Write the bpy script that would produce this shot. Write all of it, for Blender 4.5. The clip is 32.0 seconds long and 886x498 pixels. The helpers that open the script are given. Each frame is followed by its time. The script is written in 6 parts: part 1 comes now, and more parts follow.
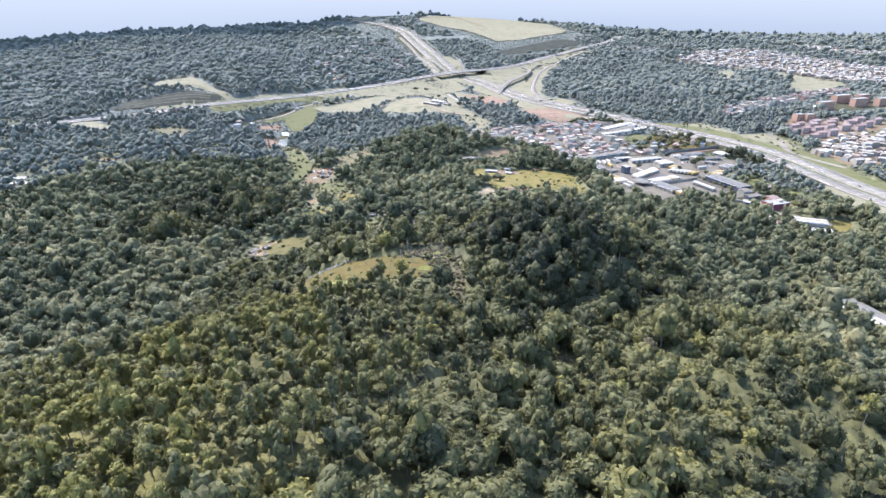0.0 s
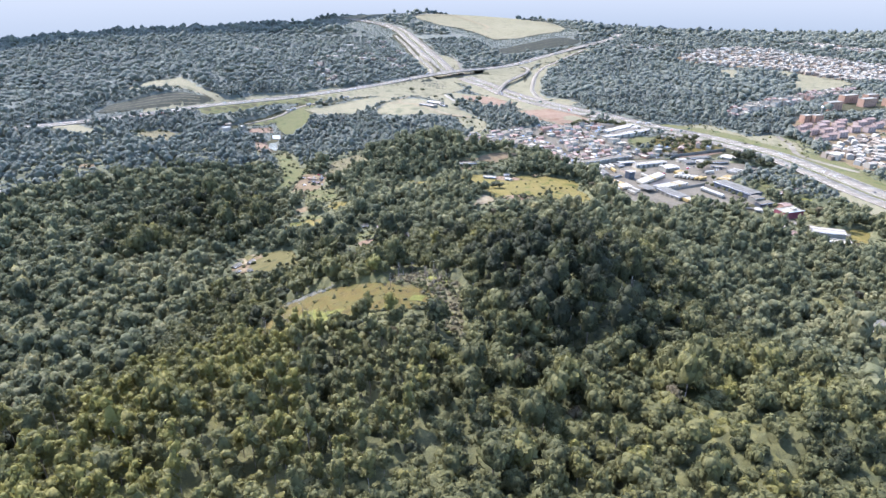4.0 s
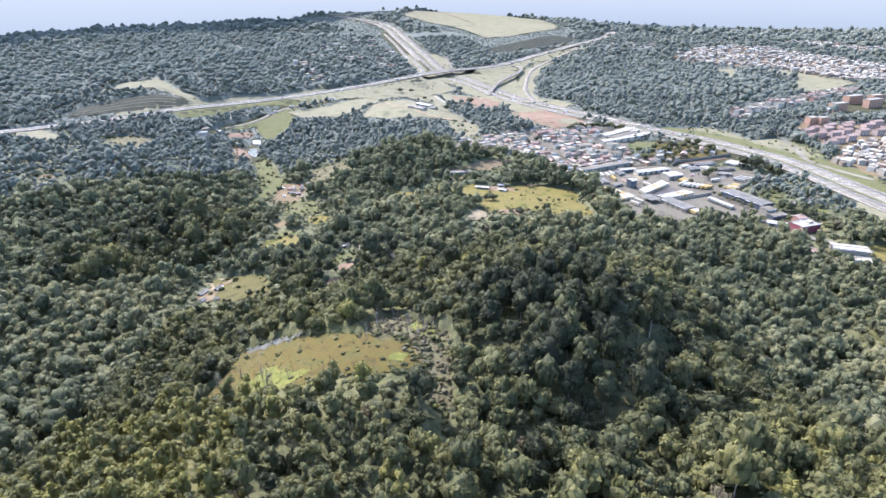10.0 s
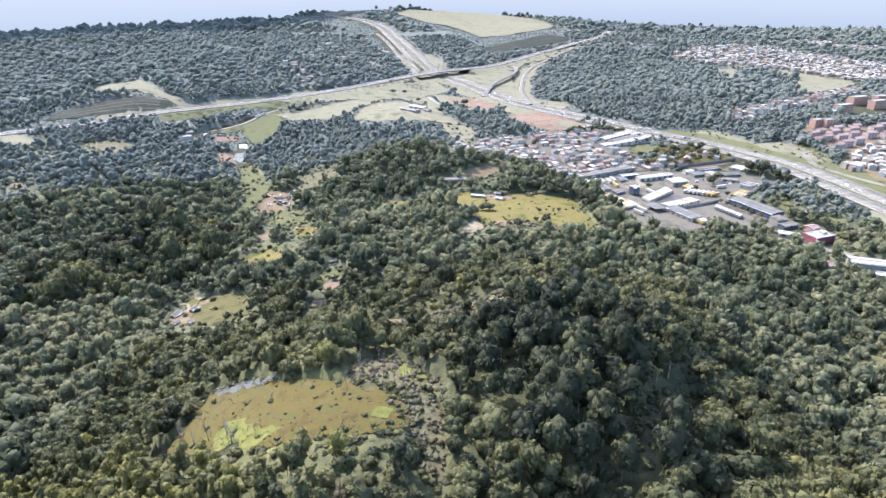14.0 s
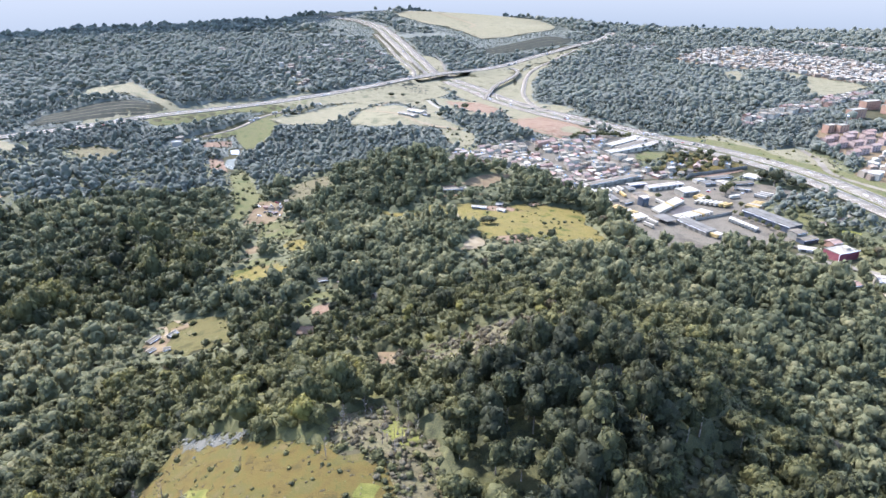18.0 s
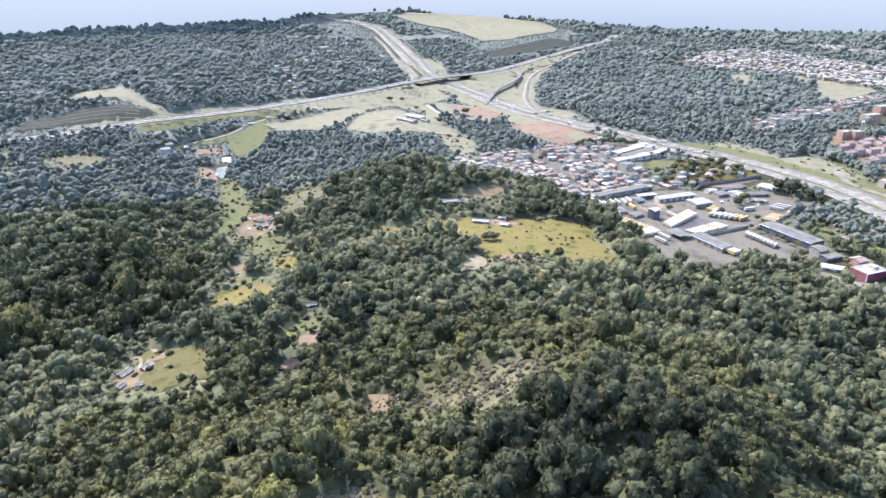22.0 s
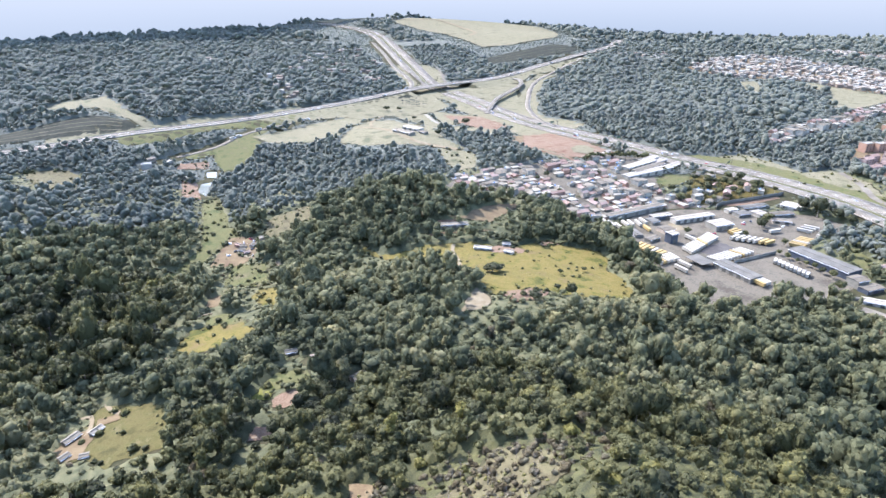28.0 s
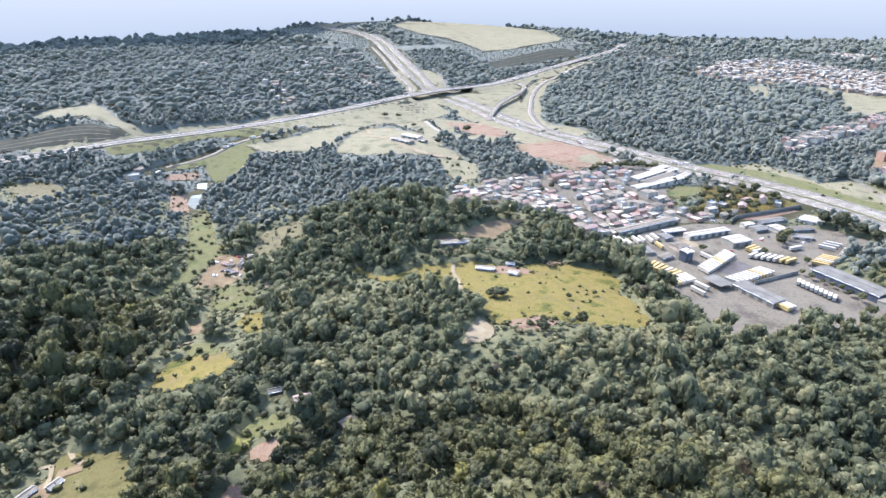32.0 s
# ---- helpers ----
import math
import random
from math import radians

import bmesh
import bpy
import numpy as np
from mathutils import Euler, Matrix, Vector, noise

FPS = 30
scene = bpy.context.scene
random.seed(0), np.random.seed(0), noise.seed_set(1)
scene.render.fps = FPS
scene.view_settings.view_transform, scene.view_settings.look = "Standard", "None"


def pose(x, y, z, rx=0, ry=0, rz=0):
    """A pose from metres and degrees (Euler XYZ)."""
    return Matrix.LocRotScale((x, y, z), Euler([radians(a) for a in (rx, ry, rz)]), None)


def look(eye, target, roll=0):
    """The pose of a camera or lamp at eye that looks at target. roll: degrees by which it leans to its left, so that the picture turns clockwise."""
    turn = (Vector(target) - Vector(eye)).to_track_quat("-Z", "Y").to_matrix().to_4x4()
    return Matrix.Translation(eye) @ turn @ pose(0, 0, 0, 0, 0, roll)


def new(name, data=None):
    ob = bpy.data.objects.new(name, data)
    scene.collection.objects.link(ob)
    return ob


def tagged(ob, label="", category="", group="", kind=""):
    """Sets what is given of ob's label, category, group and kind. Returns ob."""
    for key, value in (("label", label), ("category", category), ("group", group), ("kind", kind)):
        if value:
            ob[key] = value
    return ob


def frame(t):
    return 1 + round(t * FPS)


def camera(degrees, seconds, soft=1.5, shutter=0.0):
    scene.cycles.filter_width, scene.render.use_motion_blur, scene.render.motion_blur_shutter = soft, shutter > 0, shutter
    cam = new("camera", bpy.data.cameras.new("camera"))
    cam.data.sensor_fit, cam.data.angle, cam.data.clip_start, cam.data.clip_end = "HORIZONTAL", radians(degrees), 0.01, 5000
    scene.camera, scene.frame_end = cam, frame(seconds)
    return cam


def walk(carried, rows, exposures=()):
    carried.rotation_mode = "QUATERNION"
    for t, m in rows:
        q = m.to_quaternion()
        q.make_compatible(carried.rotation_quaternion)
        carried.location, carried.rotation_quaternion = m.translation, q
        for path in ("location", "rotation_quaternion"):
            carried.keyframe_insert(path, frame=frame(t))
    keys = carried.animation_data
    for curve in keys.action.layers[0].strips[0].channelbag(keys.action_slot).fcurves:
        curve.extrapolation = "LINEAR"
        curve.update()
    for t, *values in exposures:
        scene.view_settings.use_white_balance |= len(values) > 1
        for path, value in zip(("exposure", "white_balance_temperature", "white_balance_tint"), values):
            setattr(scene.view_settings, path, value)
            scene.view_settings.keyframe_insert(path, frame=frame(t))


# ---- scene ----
# The camera: a level flight ahead over the ridge, looking down some 24 degrees.
cam = camera(73.0, 32.0)
PATH = [
    (0.0, 0.00, 0.00, 230.00, -0.000, -23.366, 0.092),
    (1.0, 0.38, 9.36, 230.01, 0.031, -23.439, 0.084),
    (2.0, 0.76, 18.70, 230.01, -0.029, -23.517, 0.057),
    (3.0, 1.17, 28.03, 229.99, -0.114, -23.562, 0.022),
    (3.5, 1.39, 32.69, 229.96, -0.142, -23.552, 0.010),
    (5.5, 2.35, 51.25, 229.74, -0.518, -23.618, 0.029),
    (6.0, 2.62, 55.87, 229.65, -0.526, -23.634, 0.034),
    (7.0, 3.17, 65.10, 229.45, -0.515, -23.664, 0.043),
    (8.0, 3.74, 74.32, 229.21, -0.511, -23.727, 0.033),
    (9.0, 4.30, 83.56, 228.94, -0.504, -23.794, 0.029),
    (9.5, 4.58, 88.18, 228.80, -0.728, -23.789, 0.013),
    (10.0, 4.86, 92.81, 228.66, -1.037, -23.790, -0.007),
    (10.5, 5.13, 97.45, 228.52, -1.352, -23.820, -0.016),
    (11.0, 5.39, 102.09, 228.37, -1.490, -23.835, -0.017),
    (12.0, 5.91, 111.38, 228.07, -1.515, -23.882, -0.005),
    (13.0, 6.43, 120.68, 227.75, -1.531, -23.894, -0.006),
    (14.0, 6.94, 129.98, 227.42, -1.536, -23.889, 0.003),
    (14.5, 7.20, 134.62, 227.26, -1.532, -23.892, -0.008),
    (16.5, 8.23, 153.23, 226.59, -1.545, -23.870, 0.020),
    (18.0, 8.99, 167.25, 226.14, -1.548, -23.809, 0.082),
    (20.0, 9.94, 186.15, 225.67, -1.556, -23.728, 0.150),
    (22.0, 10.84, 205.25, 225.37, -1.520, -23.681, 0.092),
    (24.0, 11.78, 224.40, 225.19, -1.500, -23.568, 0.038),
    (25.5, 12.56, 238.70, 225.09, -1.513, -23.460, 0.009),
    (27.5, 13.71, 257.65, 224.97, -1.500, -23.310, -0.013),
    (29.0, 14.64, 271.79, 224.90, -1.476, -23.273, -0.051),
    (30.0, 15.28, 281.19, 224.85, -1.428, -23.241, -0.070),
    (31.0, 15.94, 290.57, 224.81, -1.388, -23.105, -0.101),
    (32.0, 16.60, 299.95, 224.77, -1.338, -23.016, -0.146),
]
walk(cam, [(t, pose(x, y, z) @ pose(0, 0, 0, 0, 0, yaw) @ pose(0, 0, 0, 90 + pitch) @ pose(0, 0, 0, 0, 0, roll)) for t, x, y, z, yaw, pitch, roll in PATH],
     exposures=[(0.0, 2.55, 5650.0, 19.0)])

# ---- light ----
SUN_ELEVATION, SUN_TURN = 47.0, 44.0   # degrees above the horizon; degrees to the left of straight ahead
world = bpy.data.worlds.new("sky")
scene.world = world
world.use_nodes = True
wn = world.node_tree.nodes
sky = wn.new("ShaderNodeTexSky")
sky.sky_type, sky.sun_disc = "NISHITA", False
sky.sun_elevation, sky.sun_rotation = radians(SUN_ELEVATION), radians(-SUN_TURN)
sky.air_density, sky.dust_density, sky.altitude = 1.2, 3.0, 800.0
world.node_tree.links.new(sky.outputs[0], wn["Background"].inputs[0])
wn["Background"].inputs[1].default_value = 0.15
sun = new("sun", bpy.data.lights.new("sun", "SUN"))
sun.data.energy, sun.data.angle, sun.data.color = 2.6, radians(0.6), (1.0, 0.94, 0.84)
sun_from = Vector((-math.sin(radians(SUN_TURN)) * math.cos(radians(SUN_ELEVATION)),
                   math.cos(radians(SUN_TURN)) * math.cos(radians(SUN_ELEVATION)), math.sin(radians(SUN_ELEVATION))))
sun.matrix_world = look(sun_from * 500 + Vector((0, 600, 300)), Vector((0, 600, 300)))


# ---- materials ----
def material(name, colours, scale=1.0, rough=0.85, bump=0.0, bump_scale=8.0, metal=0.0, island=0.0, each=0.0, spec=0.12):
    """A surface whose colour wanders through the given colours at two scales; island and each vary it piece by piece."""
    m = bpy.data.materials.new(name)
    m.use_nodes = True
    nt = m.node_tree
    n, l = nt.nodes, nt.links
    b = n["Principled BSDF"]
    b.inputs["Roughness"].default_value, b.inputs["Metallic"].default_value = rough, metal
    b.inputs["Specular IOR Level"].default_value = spec
    geo = n.new("ShaderNodeNewGeometry")
    big, small = n.new("ShaderNodeTexNoise"), n.new("ShaderNodeTexNoise")
    big.inputs["Scale"].default_value, small.inputs["Scale"].default_value = scale * 0.16, scale * 1.9
    big.inputs["Detail"].default_value, small.inputs["Detail"].default_value = 5, 4
    for t in (big, small):
        l.new(geo.outputs["Position"], t.inputs["Vector"])
    mix = n.new("ShaderNodeMath")
    mix.operation = "MULTIPLY_ADD"
    l.new(small.outputs[0], mix.inputs[0])
    mix.inputs[1].default_value = 0.55
    l.new(big.outputs[0], mix.inputs[2])
    last = mix.outputs[0]
    for socket, amount in (("Random Per Island", island), ("Random", each)):
        if amount:
            src = geo.outputs[socket] if socket != "Random" else n.new("ShaderNodeObjectInfo").outputs["Random"]
            a = n.new("ShaderNodeMath")
            a.operation = "MULTIPLY_ADD"
            l.new(src, a.inputs[0])
            a.inputs[1].default_value = amount
            l.new(last, a.inputs[2])
            last = a.outputs[0]
    span = 0.5 + 0.275 + (island + each) / 2
    wide = 0.19 + (island + each) / 2
    rng = n.new("ShaderNodeMapRange")
    rng.inputs["From Min"].default_value, rng.inputs["From Max"].default_value = span - wide, span + wide
    l.new(last, rng.inputs["Value"])
    ramp = n.new("ShaderNodeValToRGB")
    e = ramp.color_ramp.elements
    while len(e) < len(colours):
        e.new(0.5)
    for i, c in enumerate(colours):
        e[i].position = i / max(1, len(colours) - 1)
        e[i].color = (*c, 1)
    l.new(rng.outputs[0], ramp.inputs[0])
    l.new(ramp.outputs[0], b.inputs["Base Color"])
    if bump:
        bt, bn = n.new("ShaderNodeTexNoise"), n.new("ShaderNodeBump")
        bt.inputs["Scale"].default_value, bt.inputs["Detail"].default_value = bump_scale, 6
        l.new(geo.outputs["Position"], bt.inputs["Vector"])
        bn.inputs["Strength"].default_value, bn.inputs["Distance"].default_value = bump, 0.4
        l.new(bt.outputs[0], bn.inputs["Height"])
        l.new(bn.outputs[0], b.inputs["Normal"])
    return m


def foliage(name, colours, rough=0.6, through_light=0.42, island=0.26, gloss=0.15, grain=1.3, down=0.0):
    """Leaves: tint (a number kept on the mesh, tree by tree) runs through the colours, each spray of leaves a little
    off; down is a pale sheen that imitates haze.
    """
    m = bpy.data.materials.new(name)
    m.use_nodes = True
    n, l = m.node_tree.nodes, m.node_tree.links
    b, out = n["Principled BSDF"], n["Material Output"]
    b.inputs["Roughness"].default_value, b.inputs["Specular IOR Level"].default_value = rough, gloss
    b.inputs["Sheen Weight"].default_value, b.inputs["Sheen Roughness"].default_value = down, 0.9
    at, geo, info = n.new("ShaderNodeAttribute"), n.new("ShaderNodeNewGeometry"), n.new("ShaderNodeObjectInfo")
    at.attribute_name = "tint"
    a, c = n.new("ShaderNodeMath"), n.new("ShaderNodeMath")
    a.operation = c.operation = "MULTIPLY_ADD"
    l.new(geo.outputs["Random Per Island"], a.inputs[0])
    a.inputs[1].default_value = island
    l.new(at.outputs["Fac"], a.inputs[2])
    l.new(info.outputs["Random"], c.inputs[0])
    c.inputs[1].default_value = 0.12
    l.new(a.outputs[0], c.inputs[2])
    sub = n.new("ShaderNodeMath")
    sub.operation = "SUBTRACT"
    sub.inputs[1].default_value = island / 2 + 0.06 + 0.575
    fine = n.new("ShaderNodeTexNoise")
    fine.inputs["Scale"].default_value, fine.inputs["Detail"].default_value, fine.inputs["Roughness"].default_value = grain, 3, 0.65
    l.new(geo.outputs["Position"], fine.inputs["Vector"])
    d = n.new("ShaderNodeMath")
    d.operation = "MULTIPLY_ADD"
    d.inputs[1].default_value = 1.15
    l.new(fine.outputs[0], d.inputs[0])
    l.new(c.outputs[0], d.inputs[2])
    l.new(d.outputs[0], sub.inputs[0])
    bump = n.new("ShaderNodeBump")
    bump.inputs["Strength"].default_value, bump.inputs["Distance"].default_value = 0.9, 0.9 / grain
    l.new(fine.outputs[0], bump.inputs["Height"])
    l.new(bump.outputs[0], b.inputs["Normal"])
    ramp = n.new("ShaderNodeValToRGB")
    e = ramp.color_ramp.elements
    while len(e) < len(colours):
        e.new(0.5)
    for i, col in enumerate(colours):
        e[i].position = i / (len(colours) - 1)
        e[i].color = (*col, 1)
    l.new(sub.outputs[0], ramp.inputs[0])
    l.new(ramp.outputs[0], b.inputs["Base Color"])
    tr, mx = n.new("ShaderNodeBsdfTranslucent"), n.new("ShaderNodeMixShader")
    l.new(ramp.outputs[0], tr.inputs[0])
    mx.inputs[0].default_value = through_light
    l.new(b.outputs[0], mx.inputs[1])
    l.new(tr.outputs[0], mx.inputs[2])
    l.new(mx.outputs[0], out.inputs[0])
    return m


LEAF = foliage("leaves", [(0.029, 0.032, 0.017), (0.053, 0.056, 0.026), (0.081, 0.081, 0.033), (0.103, 0.100, 0.042),
                          (0.125, 0.116, 0.040), (0.155, 0.141, 0.039)], rough=0.65, through_light=0.34, grain=1.8, gloss=0.12)
# distance haze put into the leaf colour: paler, bluer, with a sheen
HAZED_FAR_LEAF = foliage("hazed far leaves", [(0.078, 0.091, 0.060), (0.104, 0.118, 0.078), (0.131, 0.144, 0.094), (0.159, 0.167, 0.108)], rough=0.8, gloss=0.15, grain=0.5, through_light=0.55, down=0.17)
# ridge leaves made paler, with the valley's thinner haze put into their colour
HAZED_VALLEY_LEAF = foliage("hazed valley leaves", [(0.059, 0.065, 0.035), (0.097, 0.103, 0.054), (0.136, 0.136, 0.069), (0.170, 0.161, 0.084), (0.206, 0.186, 0.084)], rough=0.7, through_light=0.42, grain=2.0, gloss=0.1)
DRY_LEAF = foliage("withered twigs", [(0.074, 0.060, 0.034), (0.104, 0.087, 0.050), (0.132, 0.112, 0.070), (0.140, 0.128, 0.084)], gloss=0.05, grain=2.0)
SILVER_LEAF = foliage("silvery leaves", [(0.10, 0.105, 0.085), (0.15, 0.152, 0.128), (0.20, 0.20, 0.17)], gloss=0.05, grain=2.0)
BARK = material("bark", [(0.10, 0.08, 0.06), (0.19, 0.16, 0.13), (0.30, 0.27, 0.23)], 3, 0.9, 0.4, 6)
SOIL = material("forest floor", [(0.026, 0.026, 0.013), (0.038, 0.037, 0.019), (0.052, 0.046, 0.026)], 0.6, 0.95, 0.6, 1.5, spec=0.05)
DRY_GRASS = material("dry grass", [(0.037, 0.042, 0.009), (0.083, 0.073, 0.015), (0.114, 0.087, 0.028), (0.075, 0.068, 0.014), (0.102, 0.075, 0.031)], 0.4, 0.95, 0.7, 2.5)
PALE_GRASS = material("pale pasture", [(0.060, 0.061, 0.033), (0.100, 0.094, 0.054), (0.132, 0.117, 0.072), (0.092, 0.088, 0.048), (0.146, 0.129, 0.084)], 0.3, 0.95, 0.5, 2)
GREEN_GRASS = material("green pasture", [(0.036, 0.045, 0.015), (0.059, 0.064, 0.022), (0.083, 0.077, 0.031), (0.052, 0.057, 0.019), (0.087, 0.075, 0.038)], 0.45, 0.95, 0.6, 2)
OCHRE_GRASS = material("ochre grass", [(0.036, 0.030, 0.009), (0.060, 0.043, 0.011), (0.070, 0.053, 0.013), (0.044, 0.043, 0.010), (0.074, 0.056, 0.021)], 0.9, 0.95, 0.8, 2.5)
OLIVE_GRASS = material("olive meadow", [(0.037, 0.036, 0.011), (0.058, 0.050, 0.016), (0.073, 0.062, 0.022), (0.047, 0.046, 0.012), (0.084, 0.071, 0.031)], 0.7, 0.95, 0.7, 2.5)
YELLOW_GRASS = material("yellow-green ferns", [(0.054, 0.059, 0.013), (0.090, 0.090, 0.020), (0.115, 0.110, 0.029)], 1.5, 0.95, 0.8, 3)
SILVER_SCRUB = material("silvery scrub", [(0.046, 0.049, 0.037), (0.069, 0.069, 0.055), (0.090, 0.087, 0.073)], 2.0, 0.95, 0.9, 3)
BROWN_GRASS = material("withered scrub", [(0.046, 0.041, 0.021), (0.071, 0.061, 0.031), (0.090, 0.080, 0.041), (0.061, 0.057, 0.026)], 0.8, 0.95, 0.8, 2)
DARK_SCRUB = material("dark scrub", [(0.010, 0.013, 0.009), (0.018, 0.020, 0.013), (0.026, 0.028, 0.019)], 0.8, 0.95, 0.6, 1.5)
RED_EARTH = material("red earth", [(0.080, 0.042, 0.024), (0.111, 0.069, 0.042), (0.139, 0.101, 0.067), (0.097, 0.058, 0.034), (0.161, 0.132, 0.091)], 0.45, 0.95, 0.5, 1.5)
BROWN_EARTH = material("brown earth", [(0.075, 0.050, 0.029), (0.101, 0.075, 0.040), (0.123, 0.093, 0.051)], 0.6, 0.95, 0.5, 1.5)
SAND = material("pale sand", [(0.112, 0.088, 0.050), (0.135, 0.110, 0.067), (0.158, 0.136, 0.088)], 0.8, 0.95, 0.3, 2)
ASPHALT = material("road concrete", [(0.087, 0.077, 0.059), (0.115, 0.101, 0.077), (0.145, 0.130, 0.098)], 0.35, 0.85, 0.1, 6, spec=0.1)
YARD_FLOOR = material("yard asphalt", [(0.050, 0.043, 0.031), (0.074, 0.065, 0.047), (0.098, 0.086, 0.062), (0.061, 0.055, 0.040)], 0.3, 0.9, 0.1, 6, spec=0.1)
LINE = material("road paint", [(0.36, 0.35, 0.32), (0.48, 0.465, 0.43)], 4, 0.6)
CONCRETE = material("concrete", [(0.134, 0.124, 0.098), (0.182, 0.169, 0.135), (0.227, 0.211, 0.168)], 1.2, 0.8, 0.15, 5)
WATER = material("pond water", [(0.10, 0.11, 0.09), (0.14, 0.15, 0.13)], 0.4, 0.06, 0.02, 1.5, spec=0.6)


# ---- small builders ----
def part(name, bm, mat, parent, label=""):
    """Links a bmesh, or a mesh that is there already, as one object under a thing or a part."""
    me = bm
    if isinstance(bm, bmesh.types.BMesh):
        me = bpy.data.meshes.new(name)
        bm.to_mesh(me)
        bm.free()
        me.materials.append(mat)
    ob = new(name, me)
    ob.parent = parent
    return tagged(ob, label) if label else ob


def empty(name, x, y, z, turn=0.0):
    ob = new(name)
    ob.empty_display_size = 0.5
    ob.matrix_basis = pose(x, y, z, 0, 0, turn)
    return ob


def box(bm, x0, y0, z0, x1, y1, z1):
    v = [bm.verts.new(p) for p in ((x0, y0, z0), (x1, y0, z0), (x1, y1, z0), (x0, y1, z0), (x0, y0, z1), (x1, y0, z1), (x1, y1, z1), (x0, y1, z1))]
    for f in ((3, 2, 1, 0), (4, 5, 6, 7), (0, 1, 5, 4), (1, 2, 6, 5), (2, 3, 7, 6), (3, 0, 4, 7)):
        bm.faces.new([v[i] for i in f])
    return bm


def boxed(*sizes):
    bm = bmesh.new()
    for s in sizes:
        box(bm, *s)
    return bm


def shape(verts, faces):
    bm = bmesh.new()
    v = [bm.verts.new(p) for p in verts]
    for f in faces:
        bm.faces.new([v[i] for i in f])
    return bm


def tube(bm, x, y, z0, z1, r0, r1, n=8):
    a = [bm.verts.new((x + r0 * math.cos(i * math.tau / n), y + r0 * math.sin(i * math.tau / n), z0)) for i in range(n)]
    b = [bm.verts.new((x + r1 * math.cos(i * math.tau / n), y + r1 * math.sin(i * math.tau / n), z1)) for i in range(n)]
    for i in range(n):
        bm.faces.new((a[i], a[(i + 1) % n], b[(i + 1) % n], b[i]))
    bm.faces.new(b)
    bm.faces.new(a[::-1])
    return bm


def raw_mesh(name, verts, faces, mat, tint=None):
    """A mesh from numpy arrays: verts (n, 3) and faces (m, k) of one size."""
    me = bpy.data.meshes.new(name)
    k = faces.shape[1]
    me.vertices.add(len(verts))
    me.vertices.foreach_set("co", verts.astype(np.float32).ravel())
    me.loops.add(faces.size)
    me.loops.foreach_set("vertex_index", faces.astype(np.int32).ravel())
    me.polygons.add(len(faces))
    me.polygons.foreach_set("loop_start", np.arange(0, faces.size, k, dtype=np.int32))
    if tint is not None:
        me.attributes.new("tint", "FLOAT", "POINT").data.foreach_set("value", tint.astype(np.float32))
    me.update(calc_edges=True)
    me.materials.append(mat)
    return me


# ---- the lie of the land ----
NEAR_HILLS = [(0, 150, 130, 65), (-10, 300, 75, 45), (85, 390, 80, 63), (140, 250, 85, 34), (-115, 215, 80, 25), (-305, 450, 80, 12),
              (50, 640, 90, 22), (-80, 530, 75, 15), (0, -60, 160, 73), (60, 480, 80, 19), (-60, 370, 75, 42), (-180, 90, 150, 64),
              (210, 140, 130, 52), (165, 450, 65, 19), (-350, 250, 120, 11), (350, 300, 110, 13), (180, 600, 85, 14), (150, 780, 90, 8), (70, 318, 45, 14), (-25, 462, 36, 8), (60, 495, 40, 8)]
VALLEY = [(0, 880, 100, 30), (-400, 860, 130, 12), (-20, 1150, 130, 26), (-530, 1280, 200, 26), (190, 1060, 110, 22), (600, 1380, 260, 24),
          (-290, 1620, 260, 23), (-240, 560, 90, -14), (-220, 720, 110, -19), (-260, 1010, 140, -20), (540, 1130, 90, -10),
          (-100, 1950, 350, 23), (600, 2200, 350, 46), (-620, 750, 260, 13), (-510, 1530, 220, 22)]
FAR_HILLS = [(-1400, 900, 600, 60), (1500, 900, 550, 50), (-900, 1900, 520, 76), (-300, 2700, 600, 75), (-1500, 2800, 700, 60),
             (300, 2350, 330, 30), (1000, 2050, 350, 45), (700, 2900, 500, 15), (1700, 2300, 600, 40), (1500, 3300, 700, 10),
             (-350, 3050, 420, 30), (260, 3000, 520, 62), (600, 4200, 900, 20), (1900, 4300, 900, 20), (-2000, 4200, 900, 20), (3000, 3500, 1000, 30),
             (-3200, 3000, 1000, 40), (2800, 1800, 800, 50), (-2700, 1500, 800, 70)]


def hills(x, y):
    z = np.full(np.broadcast(x, y).shape, 3.0)
    for a, b, r, h in NEAR_HILLS + VALLEY + FAR_HILLS:
        z = z + h * np.exp(-((x - a) ** 2 + (y - b) ** 2) / r**2)
    return z


def spline(points, step=12.0):
    """A smooth line through the points, with a place every step metres."""
    p = np.array([points[0], *points, points[-1]], float)
    p[0], p[-1] = 2 * p[1] - p[2], 2 * p[-2] - p[-3]
    out = []
    for i in range(1, len(p) - 2):
        k = max(2, int(np.linalg.norm(p[i + 1] - p[i]) / step))
        for s in np.linspace(0, 1, k, endpoint=False):
            out.append(0.5 * (2 * p[i] + (p[i + 1] - p[i - 1]) * s + (2 * p[i - 1] - 5 * p[i] + 4 * p[i + 1] - p[i + 2]) * s**2
                              + (3 * p[i] - p[i - 1] - 3 * p[i + 1] + p[i + 2]) * s**3))
    return np.array([*out, p[-2]])


def eased(v, turns):
    for _ in range(turns):
        v[1:-1] = (v[:-2] + 2 * v[1:-1] + v[2:]) / 4
    return v


